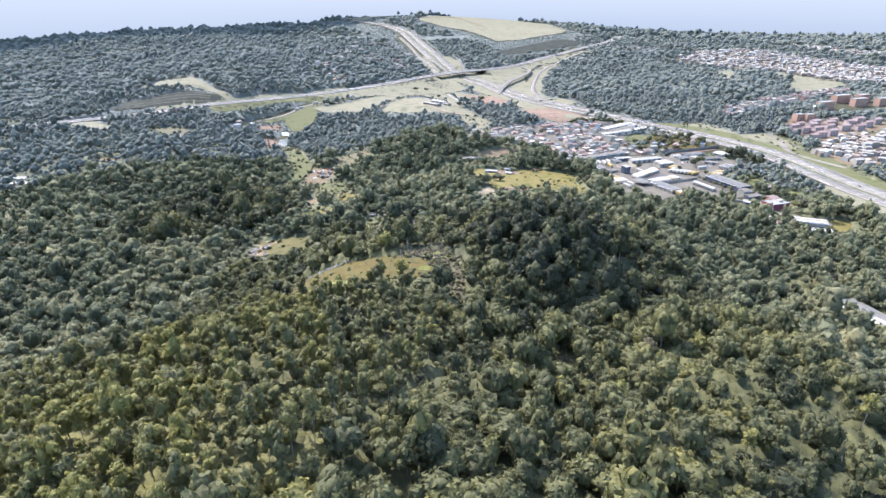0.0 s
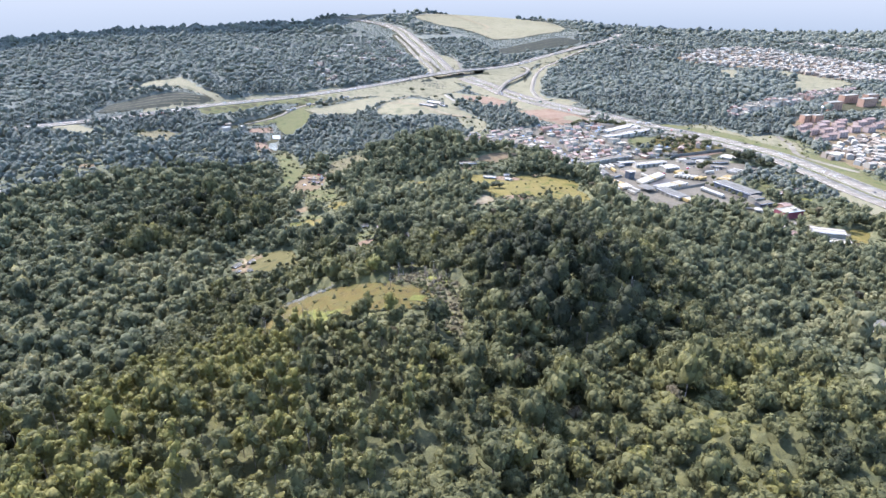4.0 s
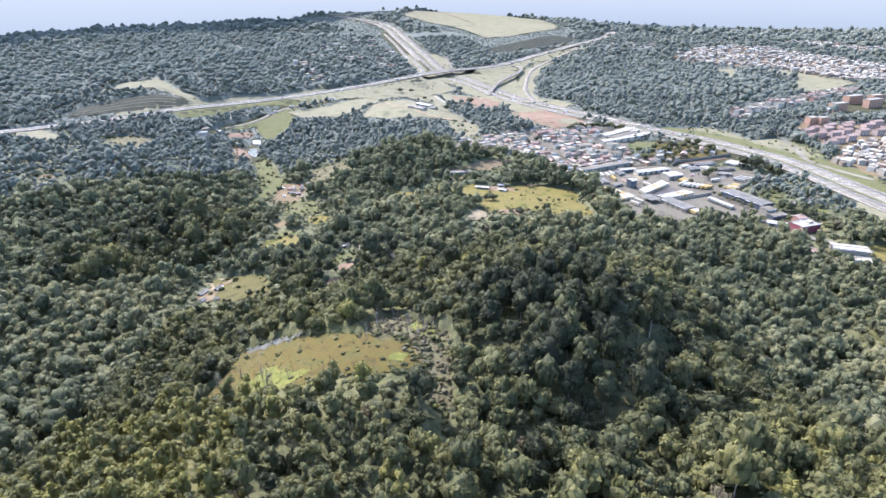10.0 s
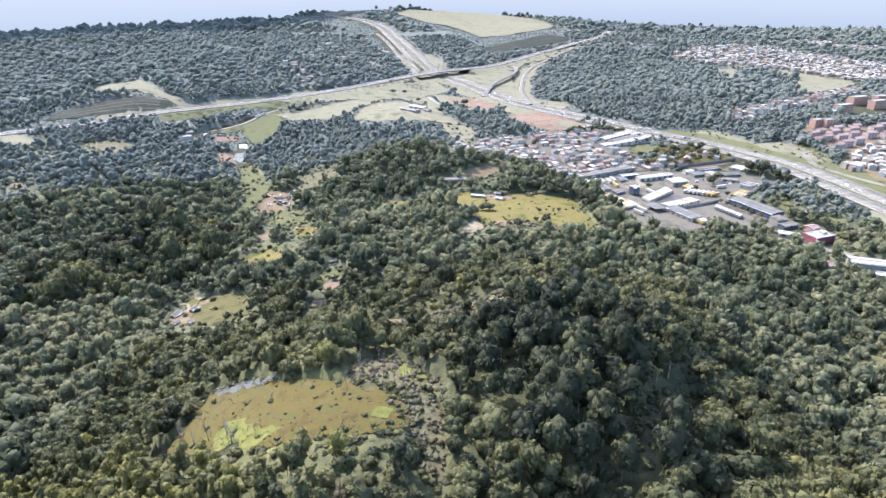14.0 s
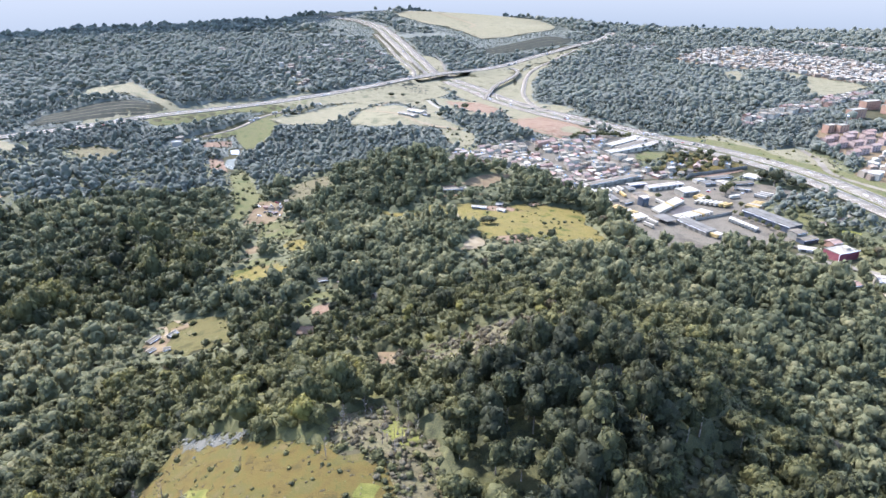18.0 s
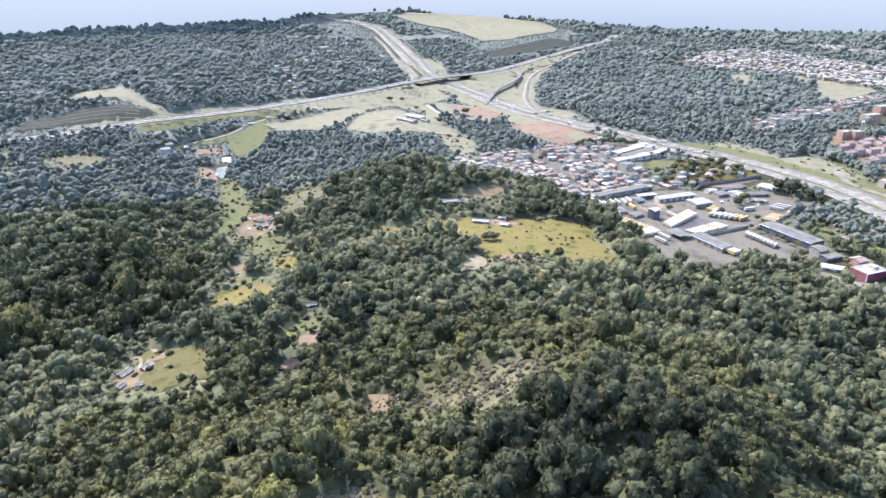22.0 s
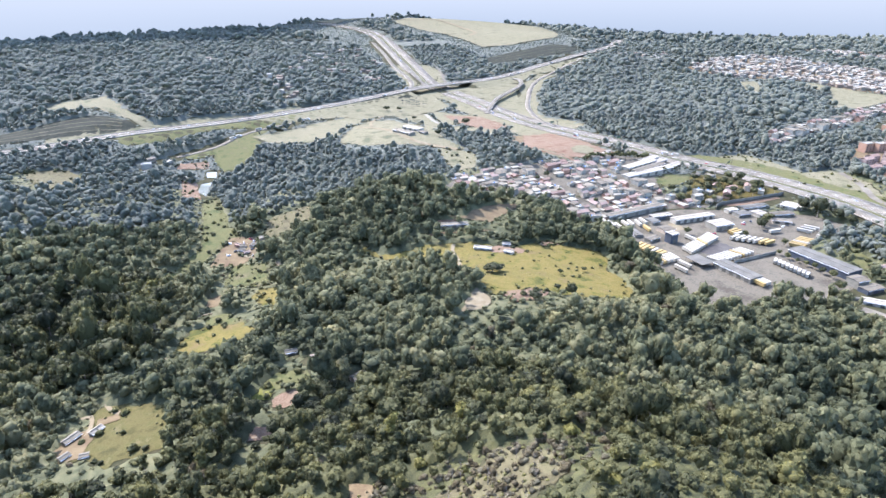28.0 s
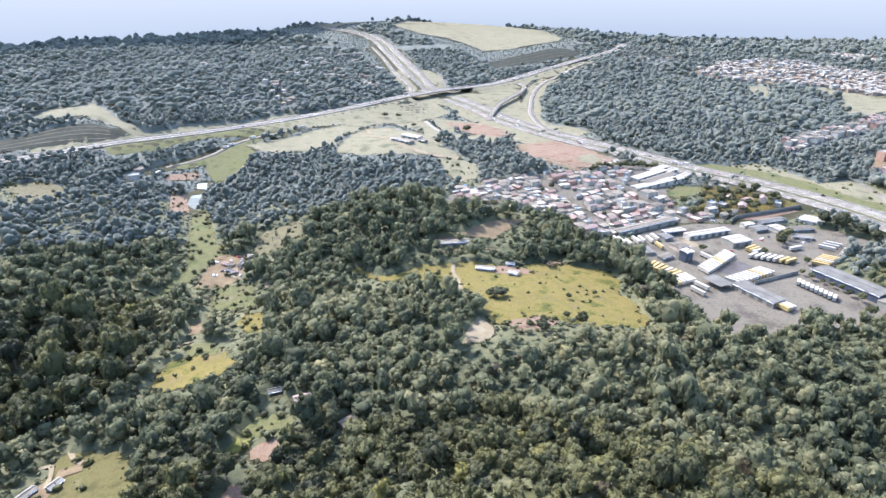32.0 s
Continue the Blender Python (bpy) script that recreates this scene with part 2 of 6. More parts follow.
# Roads: centre line, width, how smooth the level runs
MAIN = spline([(600, 400), (545, 580), (515, 700), (503, 800), (494, 862), (483, 903), (454, 961), (416, 1019), (365, 1074), (314, 1153), (252, 1250),
               (198, 1345), (152, 1440), (120, 1520), (85, 1580), (42, 1650), (12, 1710), (-8, 1800), (-48, 1980), (-95, 2200), (-150, 2420),
               (-230, 2560), (-310, 2640), (-440, 2830), (-604, 2964), (-733, 3208), (-831, 3395)])
CROSS = spline([(-800, 860), (-640, 1000), (-511, 1098), (-440, 1168), (-378, 1217), (-312, 1278), (-238, 1355), (-152, 1445), (-51, 1556),
                (19, 1624), (139, 1745), (304, 1932), (431, 2030), (528, 2093), (582, 2155), (640, 2300), (703, 2468), (790, 2600)])
LOOP = spline([(262, 1255), (224, 1340), (217, 1466), (234, 1581), (260, 1707), (294, 1803), (337, 1868), (397, 1948), (453, 2010)])
FLYOVER = spline([(128, 1420), (146, 1490), (165, 1550), (192, 1605), (220, 1665), (238, 1720), (243, 1765), (232, 1797), (200, 1790)], 8)
SLIP = spline([(-120, 1480), (-40, 1590), (-22, 1690), (-70, 1868), (-112, 2087), (-160, 2300)])
SIDE = spline([(-345, 1110), (-313, 1147), (-298, 1172), (-289, 1197), (-273, 1231), (-253, 1258), (-215, 1300)], 8)


def level(line, turns, lift=0.0):
    return eased(hills(line[:, 0], line[:, 1]), turns) + lift


MAIN_Z, CROSS_Z, LOOP_Z, SLIP_Z, SIDE_Z = level(MAIN, 60), level(CROSS, 60), level(LOOP, 20), level(SLIP, 20), level(SIDE, 4)
# the crossing road climbs over the main road on a bridge
near_bridge = np.exp(-(np.hypot(CROSS[:, 0] - 40, CROSS[:, 1] - 1645) / 170) ** 2)
CROSS_Z = CROSS_Z + near_bridge * (hills(40.0, 1645.0) + 9 - CROSS_Z[np.argmax(near_bridge)])
FLY_Z = eased(hills(FLYOVER[:, 0], FLYOVER[:, 1]), 20)
FLY_Z = FLY_Z + 8 * np.sin(np.linspace(0.05, 0.95, len(FLY_Z)) * math.pi)
FLAT = [(MAIN, MAIN_Z, 30, 40), (CROSS, CROSS_Z - 9.5 * (near_bridge > 0.75), 17, 30), (LOOP, LOOP_Z, 8, 25), (SLIP, SLIP_Z, 8, 20), (SIDE, SIDE_Z, 6, 15)]


def height(x, y):
    """The ground's height: the hills, levelled where the roads run and in the lorry yard."""
    x, y = np.asarray(x, float), np.asarray(y, float)
    z = hills(x, y)
    shape_ = z.shape
    x, y, z = x.ravel(), y.ravel(), z.ravel()
    for line, lz, half, bank in FLAT:
        near = np.nonzero((x > line[:, 0].min() - 80) & (x < line[:, 0].max() + 80) & (y > line[:, 1].min() - 80) & (y < line[:, 1].max() + 80))[0]
        for part_ in np.array_split(near, max(1, len(near) // 4000)):
            if len(part_):
                d = (x[part_, None] - line[:, 0]) ** 2 + (y[part_, None] - line[:, 1]) ** 2
                i = d.argmin(1)
                d = np.sqrt(d[np.arange(len(part_)), i])
                k = np.clip((d - half) / bank, 0, 1)
                k = k * k * (3 - 2 * k)
                z[part_] = z[part_] * k + (lz[i] - 0.5) * (1 - k)
    k = np.clip((np.maximum(np.abs(x - 330) / 115, np.abs(y - 770) / 120) - 1) / 0.35, 0, 1)
    k = k * k * (3 - 2 * k)
    z = z * k + 1.0 * (1 - k)
    return z.reshape(shape_)


def gz(x, y):
    return float(height(np.array([x]), np.array([y]))[0])


def inside(poly, x, y, grow=0.0):
    """Whether places lie in a polygon, widened by so many metres round its middle."""
    p = np.array(poly, float)
    c = p.mean(0)
    p = c + (p - c) * (1 + grow / max(1.0, np.linalg.norm(p - c, axis=1).mean()))
    hit = np.zeros(np.shape(x), bool)
    for (ax, ay), (bx, by) in zip(p, np.roll(p, -1, 0)):
        cut = (ay > y) != (by > y)
        hit ^= cut & (x < (bx - ax) * (y - ay) / ((by - ay) or 1e-9) + ax)
    return hit


def off_road(x, y, line):
    return np.sqrt(((x[:, None] - line[:, 0]) ** 2 + (y[:, None] - line[:, 1]) ** 2).min(1))


# the ground: one sheet to the horizon, fine where the camera passes
gx = np.concatenate([-np.geomspace(4600, 660, 34), np.arange(-640, 641, 8), np.geomspace(660, 4600, 34)])
gy = np.concatenate([np.linspace(-900, -60, 18), np.arange(-40, 1500, 8), np.geomspace(1510, 5200, 95)])
GX, GY = np.meshgrid(gx, gy)
GZ = height(GX, GY)
ny, nx = GX.shape
idx = np.arange(nx * ny).reshape(ny, nx)
quads = np.stack([idx[:-1, :-1], idx[:-1, 1:], idx[1:, 1:], idx[1:, :-1]], -1).reshape(-1, 4)
ground_mesh = raw_mesh("ground", np.stack([GX, GY, GZ], -1).reshape(-1, 3), quads, SOIL)
ground_mesh.shade_smooth()
ground = tagged(new("ground", ground_mesh), "dark leaf-strewn hilly ground under the woods", "ground", kind="structure")


# the far distance: an added glowing sheet paints the haze that hides the hills
BACK = [(-4400, 300), (-3300, 1000), (-2400, 1750), (-1700, 2250), (-1150, 2700), (-850, 3150), (-500, 3500), (300, 3700), (1200, 3500), (2200, 2900), (3400, 1900), (4400, 600)]
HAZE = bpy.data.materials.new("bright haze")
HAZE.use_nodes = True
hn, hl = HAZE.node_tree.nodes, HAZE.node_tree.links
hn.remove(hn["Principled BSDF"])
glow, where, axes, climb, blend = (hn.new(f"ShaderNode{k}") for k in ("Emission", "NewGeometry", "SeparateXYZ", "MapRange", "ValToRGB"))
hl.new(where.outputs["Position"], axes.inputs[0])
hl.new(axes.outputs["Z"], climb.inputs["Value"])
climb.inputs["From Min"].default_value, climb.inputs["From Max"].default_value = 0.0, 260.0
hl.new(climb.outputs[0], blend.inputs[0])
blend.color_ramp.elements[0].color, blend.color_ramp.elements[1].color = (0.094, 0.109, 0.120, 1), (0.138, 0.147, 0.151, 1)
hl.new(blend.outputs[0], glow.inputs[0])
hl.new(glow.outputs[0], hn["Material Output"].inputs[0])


# ---- roads ----
def ribbon(line, z, offset0, offset1, lift=0.0, deep=0.0):
    """A strip along a line between two sideways offsets; deep gives it a thickness."""
    t = np.gradient(line, axis=0)
    t /= np.linalg.norm(t, axis=1)[:, None]
    nrm = np.stack([-t[:, 1], t[:, 0]], -1)
    a, b = line + nrm * offset0, line + nrm * offset1
    n = len(line)
    v = [np.column_stack([a, z + lift]), np.column_stack([b, z + lift])]
    f = [np.stack([np.arange(n - 1), np.arange(1, n), np.arange(n + 1, 2 * n), np.arange(n, 2 * n - 1)], -1)[:, ::-1]]
    if deep:
        v += [np.column_stack([a, z + lift - deep]), np.column_stack([b, z + lift - deep])]
        i = np.arange(n - 1)
        f += [np.stack([i, i + 2 * n, i + 2 * n + 1, i + 1], -1)[:, ::-1], np.stack([i + n, i + n + 1, i + 3 * n + 1, i + 3 * n], -1)[:, ::-1],
              np.stack([i + 2 * n, i + 3 * n, i + 3 * n + 1, i + 2 * n + 1], -1)[:, ::-1],
              np.array([[0, n, 3 * n, 2 * n], [n - 1, 3 * n - 1, 4 * n - 1, 2 * n - 1]])]
    return np.concatenate(v), np.concatenate(f)


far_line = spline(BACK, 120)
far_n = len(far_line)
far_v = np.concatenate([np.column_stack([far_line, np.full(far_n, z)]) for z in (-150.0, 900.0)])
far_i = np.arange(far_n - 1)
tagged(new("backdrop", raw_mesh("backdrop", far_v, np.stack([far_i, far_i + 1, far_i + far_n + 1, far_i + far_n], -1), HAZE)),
       "pale glowing sheet in place of haze beyond the last hills", "backdrop", kind="structure")


def strip(name, line, z, o0, o1, lift, deep, mat, parent=None, label="", kind=""):
    ob = new(name, raw_mesh(name, *ribbon(line, z, o0, o1, lift, deep), mat))
    ob.parent = parent
    return tagged(ob, label, "" if parent else "road", kind=kind)


def dashes(line, z, offset, lift, mat, parent, long=6.0, gap=9.0):
    """Lane marks, joined: short pieces along the line."""
    d = np.concatenate([[0], np.cumsum(np.linalg.norm(np.diff(line, axis=0), axis=1))])
    vs, fs, k = [], [], 0
    for s in np.arange(0, d[-1] - long, long + gap):
        q = np.array([s, s + long])
        seg = np.stack([np.interp(q, d, line[:, 0]), np.interp(q, d, line[:, 1])], -1)
        v, f = ribbon(seg, np.interp(q, d, z), offset - 0.15, offset + 0.15, lift)
        vs.append(v)
        fs.append(f + k)
        k += len(v)
    ob = new("lane_marks", raw_mesh("lane_marks", np.concatenate(vs), np.concatenate(fs), mat))
    ob.parent = parent
    ob["kind"] = "stuff"
    return ob


def road(name, line, z, spans, label, lanes=(), edges=(), kerb=0.9):
    """A road with one or more carriageways; each a slab with its edge lines and lane marks."""
    root = empty(name, 0, 0, 0)
    tagged(root, label, "road", kind="structure")
    for a, b in spans:
        strip("carriageway", line, z, a, b, 0.35, 1.4, ASPHALT, root)
    for o in edges:
        strip("edge_line", line, z, o - 0.12, o + 0.12, 0.362, 0, LINE, root)
    for o in lanes:
        dashes(line, z, o, 0.362, LINE, root)
    return root


main_road = road("motorway", MAIN, MAIN_Z, [(-25, -4), (4, 25)], "wide pale concrete motorway with two carriageways",
                 lanes=(-19, -15, -11, -7.5, 7.5, 11, 15, 19), edges=(-22.5, -4.6, 4.6, 22.5))
strip("median", MAIN, MAIN_Z, -3.9, 3.9, 0.25, 1.0, GREEN_GRASS, main_road, "grassy strip between the carriageways")
strip("barrier", MAIN, MAIN_Z, -0.3, 0.3, 1.15, 0.95, CONCRETE, main_road)
strip("guard_rail", MAIN, MAIN_Z, 25.3, 25.6, 0.95, 0.9, CONCRETE, main_road)
strip("guard_rail", MAIN, MAIN_Z, -25.6, -25.3, 0.95, 0.9, CONCRETE, main_road)
cross_road = road("crossing_motorway", CROSS, CROSS_Z, [(-14, -1), (1, 14)], "pale motorway that crosses over the wide one on a bridge",
                  lanes=(-9, -5, 5, 9), edges=(-13, -1.6, 1.6, 13))
strip("parapet", CROSS, CROSS_Z, 14.0, 14.4, 1.3, 1.6, CONCRETE, cross_road)
strip("parapet", CROSS, CROSS_Z, -14.4, -14.0, 1.3, 1.6, CONCRETE, cross_road)
strip("barrier", CROSS, CROSS_Z, -0.9, 0.9, 1.1, 1.4, CONCRETE, cross_road)
road("slip_road", LOOP, LOOP_Z, [(-5, 5)], "curved pale slip road round the foot of the wooded hill", edges=(-4.2, 4.2))
road("slip_road", SLIP, SLIP_Z, [(-5, 5)], "pale slip road joining the wide motorway", edges=(-4.2, 4.2))
fly_road = road("flyover", FLYOVER, FLY_Z, [(-4.5, 4.5)], "narrow curved concrete flyover on piers", edges=(-3.8, 3.8))
strip("parapet", FLYOVER, FLY_Z, 4.5, 4.8, 1.3, 2.4, CONCRETE, fly_road)
strip("parapet", FLYOVER, FLY_Z, -4.8, -4.5, 1.3, 2.4, CONCRETE, fly_road)
road("side_road", SIDE, SIDE_Z, [(-4, 4)], "narrow pale road dropping into the valley")
for line, z, root, spots, reach in ((CROSS, CROSS_Z, cross_road, range(56, 72, 2), 11), (FLYOVER, FLY_Z, fly_road, range(6, len(FLYOVER) - 4, 4), 3)):
    for i in spots:
        if i < len(line) - 1:
            t = line[i + 1] - line[i]
            t /= np.linalg.norm(t)
            for o in ((-reach, 0, reach) if reach > 5 else (0,)):
                px, py = line[i, 0] - t[1] * o, line[i, 1] + t[0] * o
                g = gz(px, py)
                if z[i] - g > 2.5:
                    bm = bmesh.new()
                    tube(bm, px, py, g - 1, z[i] - 1.0, 0.9, 0.9, 10)
                    part("pier", bm, CONCRETE, root, "round concrete pier")


# ---- clearings and bare ground ----
from mathutils import geometry
CLEAR = []      # polygons in which no tree stands, and by how much they are widened


def patch(name, poly, mat, label, category="field", lift=0.3, step=9.0, rough_edge=6.0, clear=1.0, kind="structure"):
    """A sheet of ground cover laid over the land, with an uneven edge."""
    p = np.array(poly, float)
    edge = []
    for a, b in zip(p, np.roll(p, -1, 0)):
        k = max(1, int(np.linalg.norm(b - a) / (step * 0.4)))
        for s in range(k):
            q = a + (b - a) * s / k
            w = Vector((q[0] * 0.13, q[1] * 0.13, 3.0))
            w2 = w * 3.1
            edge.append(Vector((q[0] + rough_edge * (noise.noise(w) + 0.45 * noise.noise(w2)), q[1] + rough_edge * (noise.noise(w + Vector((9, 4, 2))) + 0.45 * noise.noise(w2 + Vector((2, 8, 5)))))))
    xs = np.arange(p[:, 0].min(), p[:, 0].max(), step)
    ys = np.arange(p[:, 1].min(), p[:, 1].max(), step)
    X, Y = np.meshgrid(xs, ys)
    ok = inside([(e.x, e.y) for e in edge], X.ravel(), Y.ravel(), -step * 0.4)
    inner = [Vector((x, y)) for x, y, o in zip(X.ravel(), Y.ravel(), ok) if o]
    n = len(edge)
    v, _, f, *_ = geometry.delaunay_2d_cdt(edge + inner, [(i, (i + 1) % n) for i in range(n)], [], 1, 0.01)
    co = np.array([(q.x, q.y) for q in v])
    z = height(co[:, 0], co[:, 1]) + lift
    me = bpy.data.meshes.new(name)
    me.from_pydata([(a, b, c) for (a, b), c in zip(co, z)], [], [list(t) for t in f])
    me.materials.append(mat)
    me.shade_smooth()
    CLEAR.append((poly, clear))
    return tagged(new(name, me), label, category, kind=kind)


patch("grass_knoll", [(-104, 382), (-79, 359), (-55, 341), (-29, 326), (-9, 317), (-2, 306), (0, 297), (-8, 292), (-20, 291), (-38, 292), (-54, 296), (-77, 308), (-107, 331), (-103, 345), (-100, 362)],
      OCHRE_GRASS, "olive-brown dry grass on an open knoll", step=5)
patch("fern_patch", [(-84, 320), (-74, 324), (-57, 311), (-46, 301), (-58, 298), (-70, 304)], YELLOW_GRASS, "bright yellow-green ferns at the edge of the knoll", lift=0.42, step=3)
patch("fern_patch", [(-12, 306), (-6, 304), (-8, 299), (-14, 300)], YELLOW_GRASS, "small patch of yellow-green ferns", lift=0.42, step=3, rough_edge=1)
patch("silver_scrub", [(-104, 382), (-92, 374), (-76, 361), (-58, 346), (-62, 343), (-80, 352), (-98, 366)], SILVER_SCRUB, "silvery-grey low scrub along the top of the knoll", lift=0.42, step=3)
patch("scrub_slope", [(27, 441), (41, 460), (59, 446), (63, 423), (46, 413), (35, 403), (10, 432)], BROWN_GRASS, "withered brown scrub on the ridge", step=5)
FIELD = [(-54, 763), (-42, 767), (-26, 750), (-12, 750), (6, 760), (35, 762), (55, 767), (81, 752), (100, 760), (126, 762), (148, 754), (164, 749), (172, 739), (162, 706),
         (170, 686), (169, 655), (159, 645), (139, 642), (109, 645), (88, 651), (75, 641), (63, 635), (55, 648), (51, 664), (53, 687), (45, 702), (33, 708), (18, 708), (12, 727), (-5, 734), (-21, 739), (-35, 748)]
patch("dry_field", FIELD, DRY_GRASS, "open field of yellow dry grass beside the lorry yard", clear=0)
patch("sand_yard", [(48, 651), (56, 635), (57, 626), (51, 619), (35, 617), (39, 630), (43, 639)], SAND, "bare pale sandy yard", "ground", 0.5, 5, 1)
patch("bare_earth", [(67, 638), (79, 645), (92, 644), (88, 632), (73, 628)], RED_EARTH, "scraped red earth at the edge of the field", "ground", 0.5, 5, 1)
patch("bare_earth", [(60, 752), (78, 757), (100, 748), (96, 738), (70, 740)], RED_EARTH, "bare red earth round the sheds", "ground", 0.5, 5, 1.5)
patch("bare_earth", [(112, 766), (128, 770), (134, 760), (118, 756)], RED_EARTH, "bare red earth at the field's far edge", "ground", 0.5, 5, 1.5)
patch("valley_meadow", [(-163, 731), (-168, 753), (-164, 767), (-148, 767), (-133, 764), (-125, 738), (-122, 720), (-137, 722)],
      GREEN_GRASS, "green-yellow meadow in the valley", step=7)
patch("valley_meadow", [(-161, 616), (-166, 638), (-164, 654), (-153, 658), (-138, 657), (-118, 648), (-107, 637), (-114, 628), (-122, 619), (-132, 617), (-142, 611), (-153, 613)],
      DRY_GRASS, "yellow meadow beside the dark wood", step=6)
patch("bare_earth", [(-189, 769), (-187, 797), (-186, 824), (-174, 826), (-157, 822), (-149, 801), (-150, 781), (-156, 770), (-167, 766)], BROWN_EARTH, "bare brown earth round the valley houses", "ground", 0.35, 6, 1.5)
patch("scrub_slope", [(-150, 819), (-156, 854), (-152, 878), (-136, 884), (-123, 894), (-104, 872), (-101, 846), (-121, 840), (-125, 824), (-134, 816)], BROWN_GRASS, "brown withered slope on the wooded hill", step=7)
patch("farm_meadow", [(-176, 510), (-180, 540), (-186, 552), (-184, 558), (-171, 560), (-150, 553), (-139, 548), (-131, 537), (-128, 525), (-121, 517), (-119, 505), (-146, 498)], OLIVE_GRASS, "olive rough meadow of the smallholding", step=5)
patch("bare_earth", [(-73, 532), (-67, 540), (-59, 542), (-56, 532), (-63, 524), (-71, 526)], RED_EARTH, "bare red earth cut into the wood", "ground", 0.4, 4, 1)
patch("bare_earth", [(-77, 500), (-76, 511), (-64, 509), (-64, 500)], RED_EARTH, "bare red earth beside the wood", "ground", 0.4, 4, 1)
patch("bare_earth", [(-281, 953), (-313, 1037), (-292, 1034), (-263, 965)], RED_EARTH, "red earth bank beside the pond", "ground", 0.3, 7, 1.5)
patch("withered_meadow", [(-480, 987), (-470, 1004), (-448, 1016), (-424, 1001), (-398, 972), (-392, 945), (-417, 925), (-437, 934)], BROWN_GRASS, "brown withered meadow above the valley", step=8)
patch("trimmed_field", [(-117, 1144), (-118, 1193), (-110, 1262), (-88, 1325), (-51, 1343), (-1, 1285), (41, 1129), (70, 1086), (32, 1088), (-29, 1100), (-68, 1105)],
      PALE_GRASS, "pale green trimmed field round a white hangar", step=10)
patch("earthworks", [(132, 1126), (168, 1223), (218, 1250), (258, 1192), (280, 1121), (277, 1075), (248, 1041), (208, 1027), (190, 1041), (159, 1075)],
      RED_EARTH, "pink-red bare earthworks beside the motorway", "ground", 0.4, 9)
patch("earthworks", [(46, 1402), (113, 1394), (161, 1311), (141, 1274), (99, 1291), (60, 1350)], RED_EARTH, "red bare earth terrace by the interchange", "ground", 0.4, 10)
patch("road_verge", [(430, 1095), (480, 1112), (500, 1060), (505, 1010), (550, 1025), (560, 960), (530, 880), (505, 905), (490, 945), (465, 1000), (445, 1050)], PALE_GRASS,
      "pale grassy verge beside the motorway", step=10)
patch("hill_pasture", [(-115, 2724), (-27, 3038), (135, 3276), (360, 3319), (492, 2937), (515, 2728), (485, 2458), (426, 2285), (343, 2230), (273, 2190), (185, 2180), (142, 2290), (81, 2434), (-12, 2546)], PALE_GRASS,
      "broad pale pasture on a far hill", step=40, rough_edge=12, lift=2.0)
patch("hill_pasture", [(870, 1669), (916, 1685), (946, 1632), (994, 1556), (994, 1510), (912, 1448), (791, 1357), (771, 1366), (844, 1509), (905, 1593)], PALE_GRASS,
      "pale pasture on the shoulder of the wooded hill", step=16, lift=1.0)
patch("hill_pasture", [(753, 1712), (796, 1716), (790, 1679), (745, 1590), (718, 1547), (720, 1615)], PALE_GRASS, "small tan pasture below the far town", step=14, lift=1.0)
patch("road_verge", [(60, 1480), (20, 1590), (-60, 1560), (-180, 1430), (-290, 1330), (-330, 1285), (-240, 1290), (-140, 1350), (-60, 1380), (20, 1420)],
      PALE_GRASS, "pale grass in the corner of the interchange", step=14, lift=0.6)
patch("road_verge", [(150, 1560), (205, 1500), (215, 1620), (230, 1740), (180, 1760), (110, 1690), (90, 1640)], PALE_GRASS, "pale grass inside the interchange", step=14, lift=0.6)
patch("hill_pasture", [(-620, 1230), (-600, 1290), (-540, 1330), (-470, 1260), (-400, 1215), (-430, 1210), (-527, 1262)], PALE_GRASS, "dry pasture over the cutting", step=12, lift=0.6)
YARD = [(192, 780), (206, 828), (240, 872), (300, 886), (365, 880), (430, 862), (455, 822), (400, 800), (372, 772), (388, 712), (360, 690), (330, 668), (292, 672), (246, 652), (222, 667), (214, 694), (216, 735)]
patch("lorry_yard", YARD, YARD_FLOOR, "grey asphalt lorry yard with worn tracks", "yard", 0.3, 10, 0.5, 3)
POND = [(-280, 1001), (-285, 1030), (-275, 1038), (-266, 1004), (-262, 980)]
patch("pond", POND, WATER, "small still pond reflecting the sky", "water", 0.6, 8, 2, clear=14)
TOWN = [(31, 882), (55, 958), (98, 995), (156, 1011), (225, 1009), (256, 1075), (350, 1090), (345, 1020), (300, 985), (290, 930), (336, 893), (271, 888), (236, 886), (171, 821), (164, 836), (159, 888), (138, 907), (63, 888)]
CLEAR.append((TOWN, 2))
FLATS = [(578, 1000), (600, 940), (660, 975), (780, 1030), (790, 1080), (700, 1085), (640, 1112), (600, 1060)]
SLOPE = [(552, 890), (579, 915), (645, 965), (700, 990), (780, 1000), (780, 880), (571, 805), (556, 850)]
FAR_TOWN = [(690, 1870), (760, 1915), (830, 1940), (967, 1938), (1041, 1870), (1140, 1800), (1300, 1690), (1250, 1600), (1080, 1526), (1014, 1556), (958, 1612), (925, 1695), (847, 1728), (771, 1752), (719, 1815)]
FAR_TOWN_EAST = [(1128, 2116), (1289, 2173), (1341, 2051), (1424, 2050), (1357, 1950), (1170, 1971)]
patch("estate_ground", FLATS, BROWN_EARTH, "trodden ground between the flats", "ground", 0.3, 14)
patch("estate_ground", SLOPE, BROWN_EARTH, "trodden ground between crowded houses", "ground", 0.3, 14)
patch("town_ground", TOWN, YARD_FLOOR, "grey paved lanes between the houses", "pavement", 0.25, 12, 1.5)
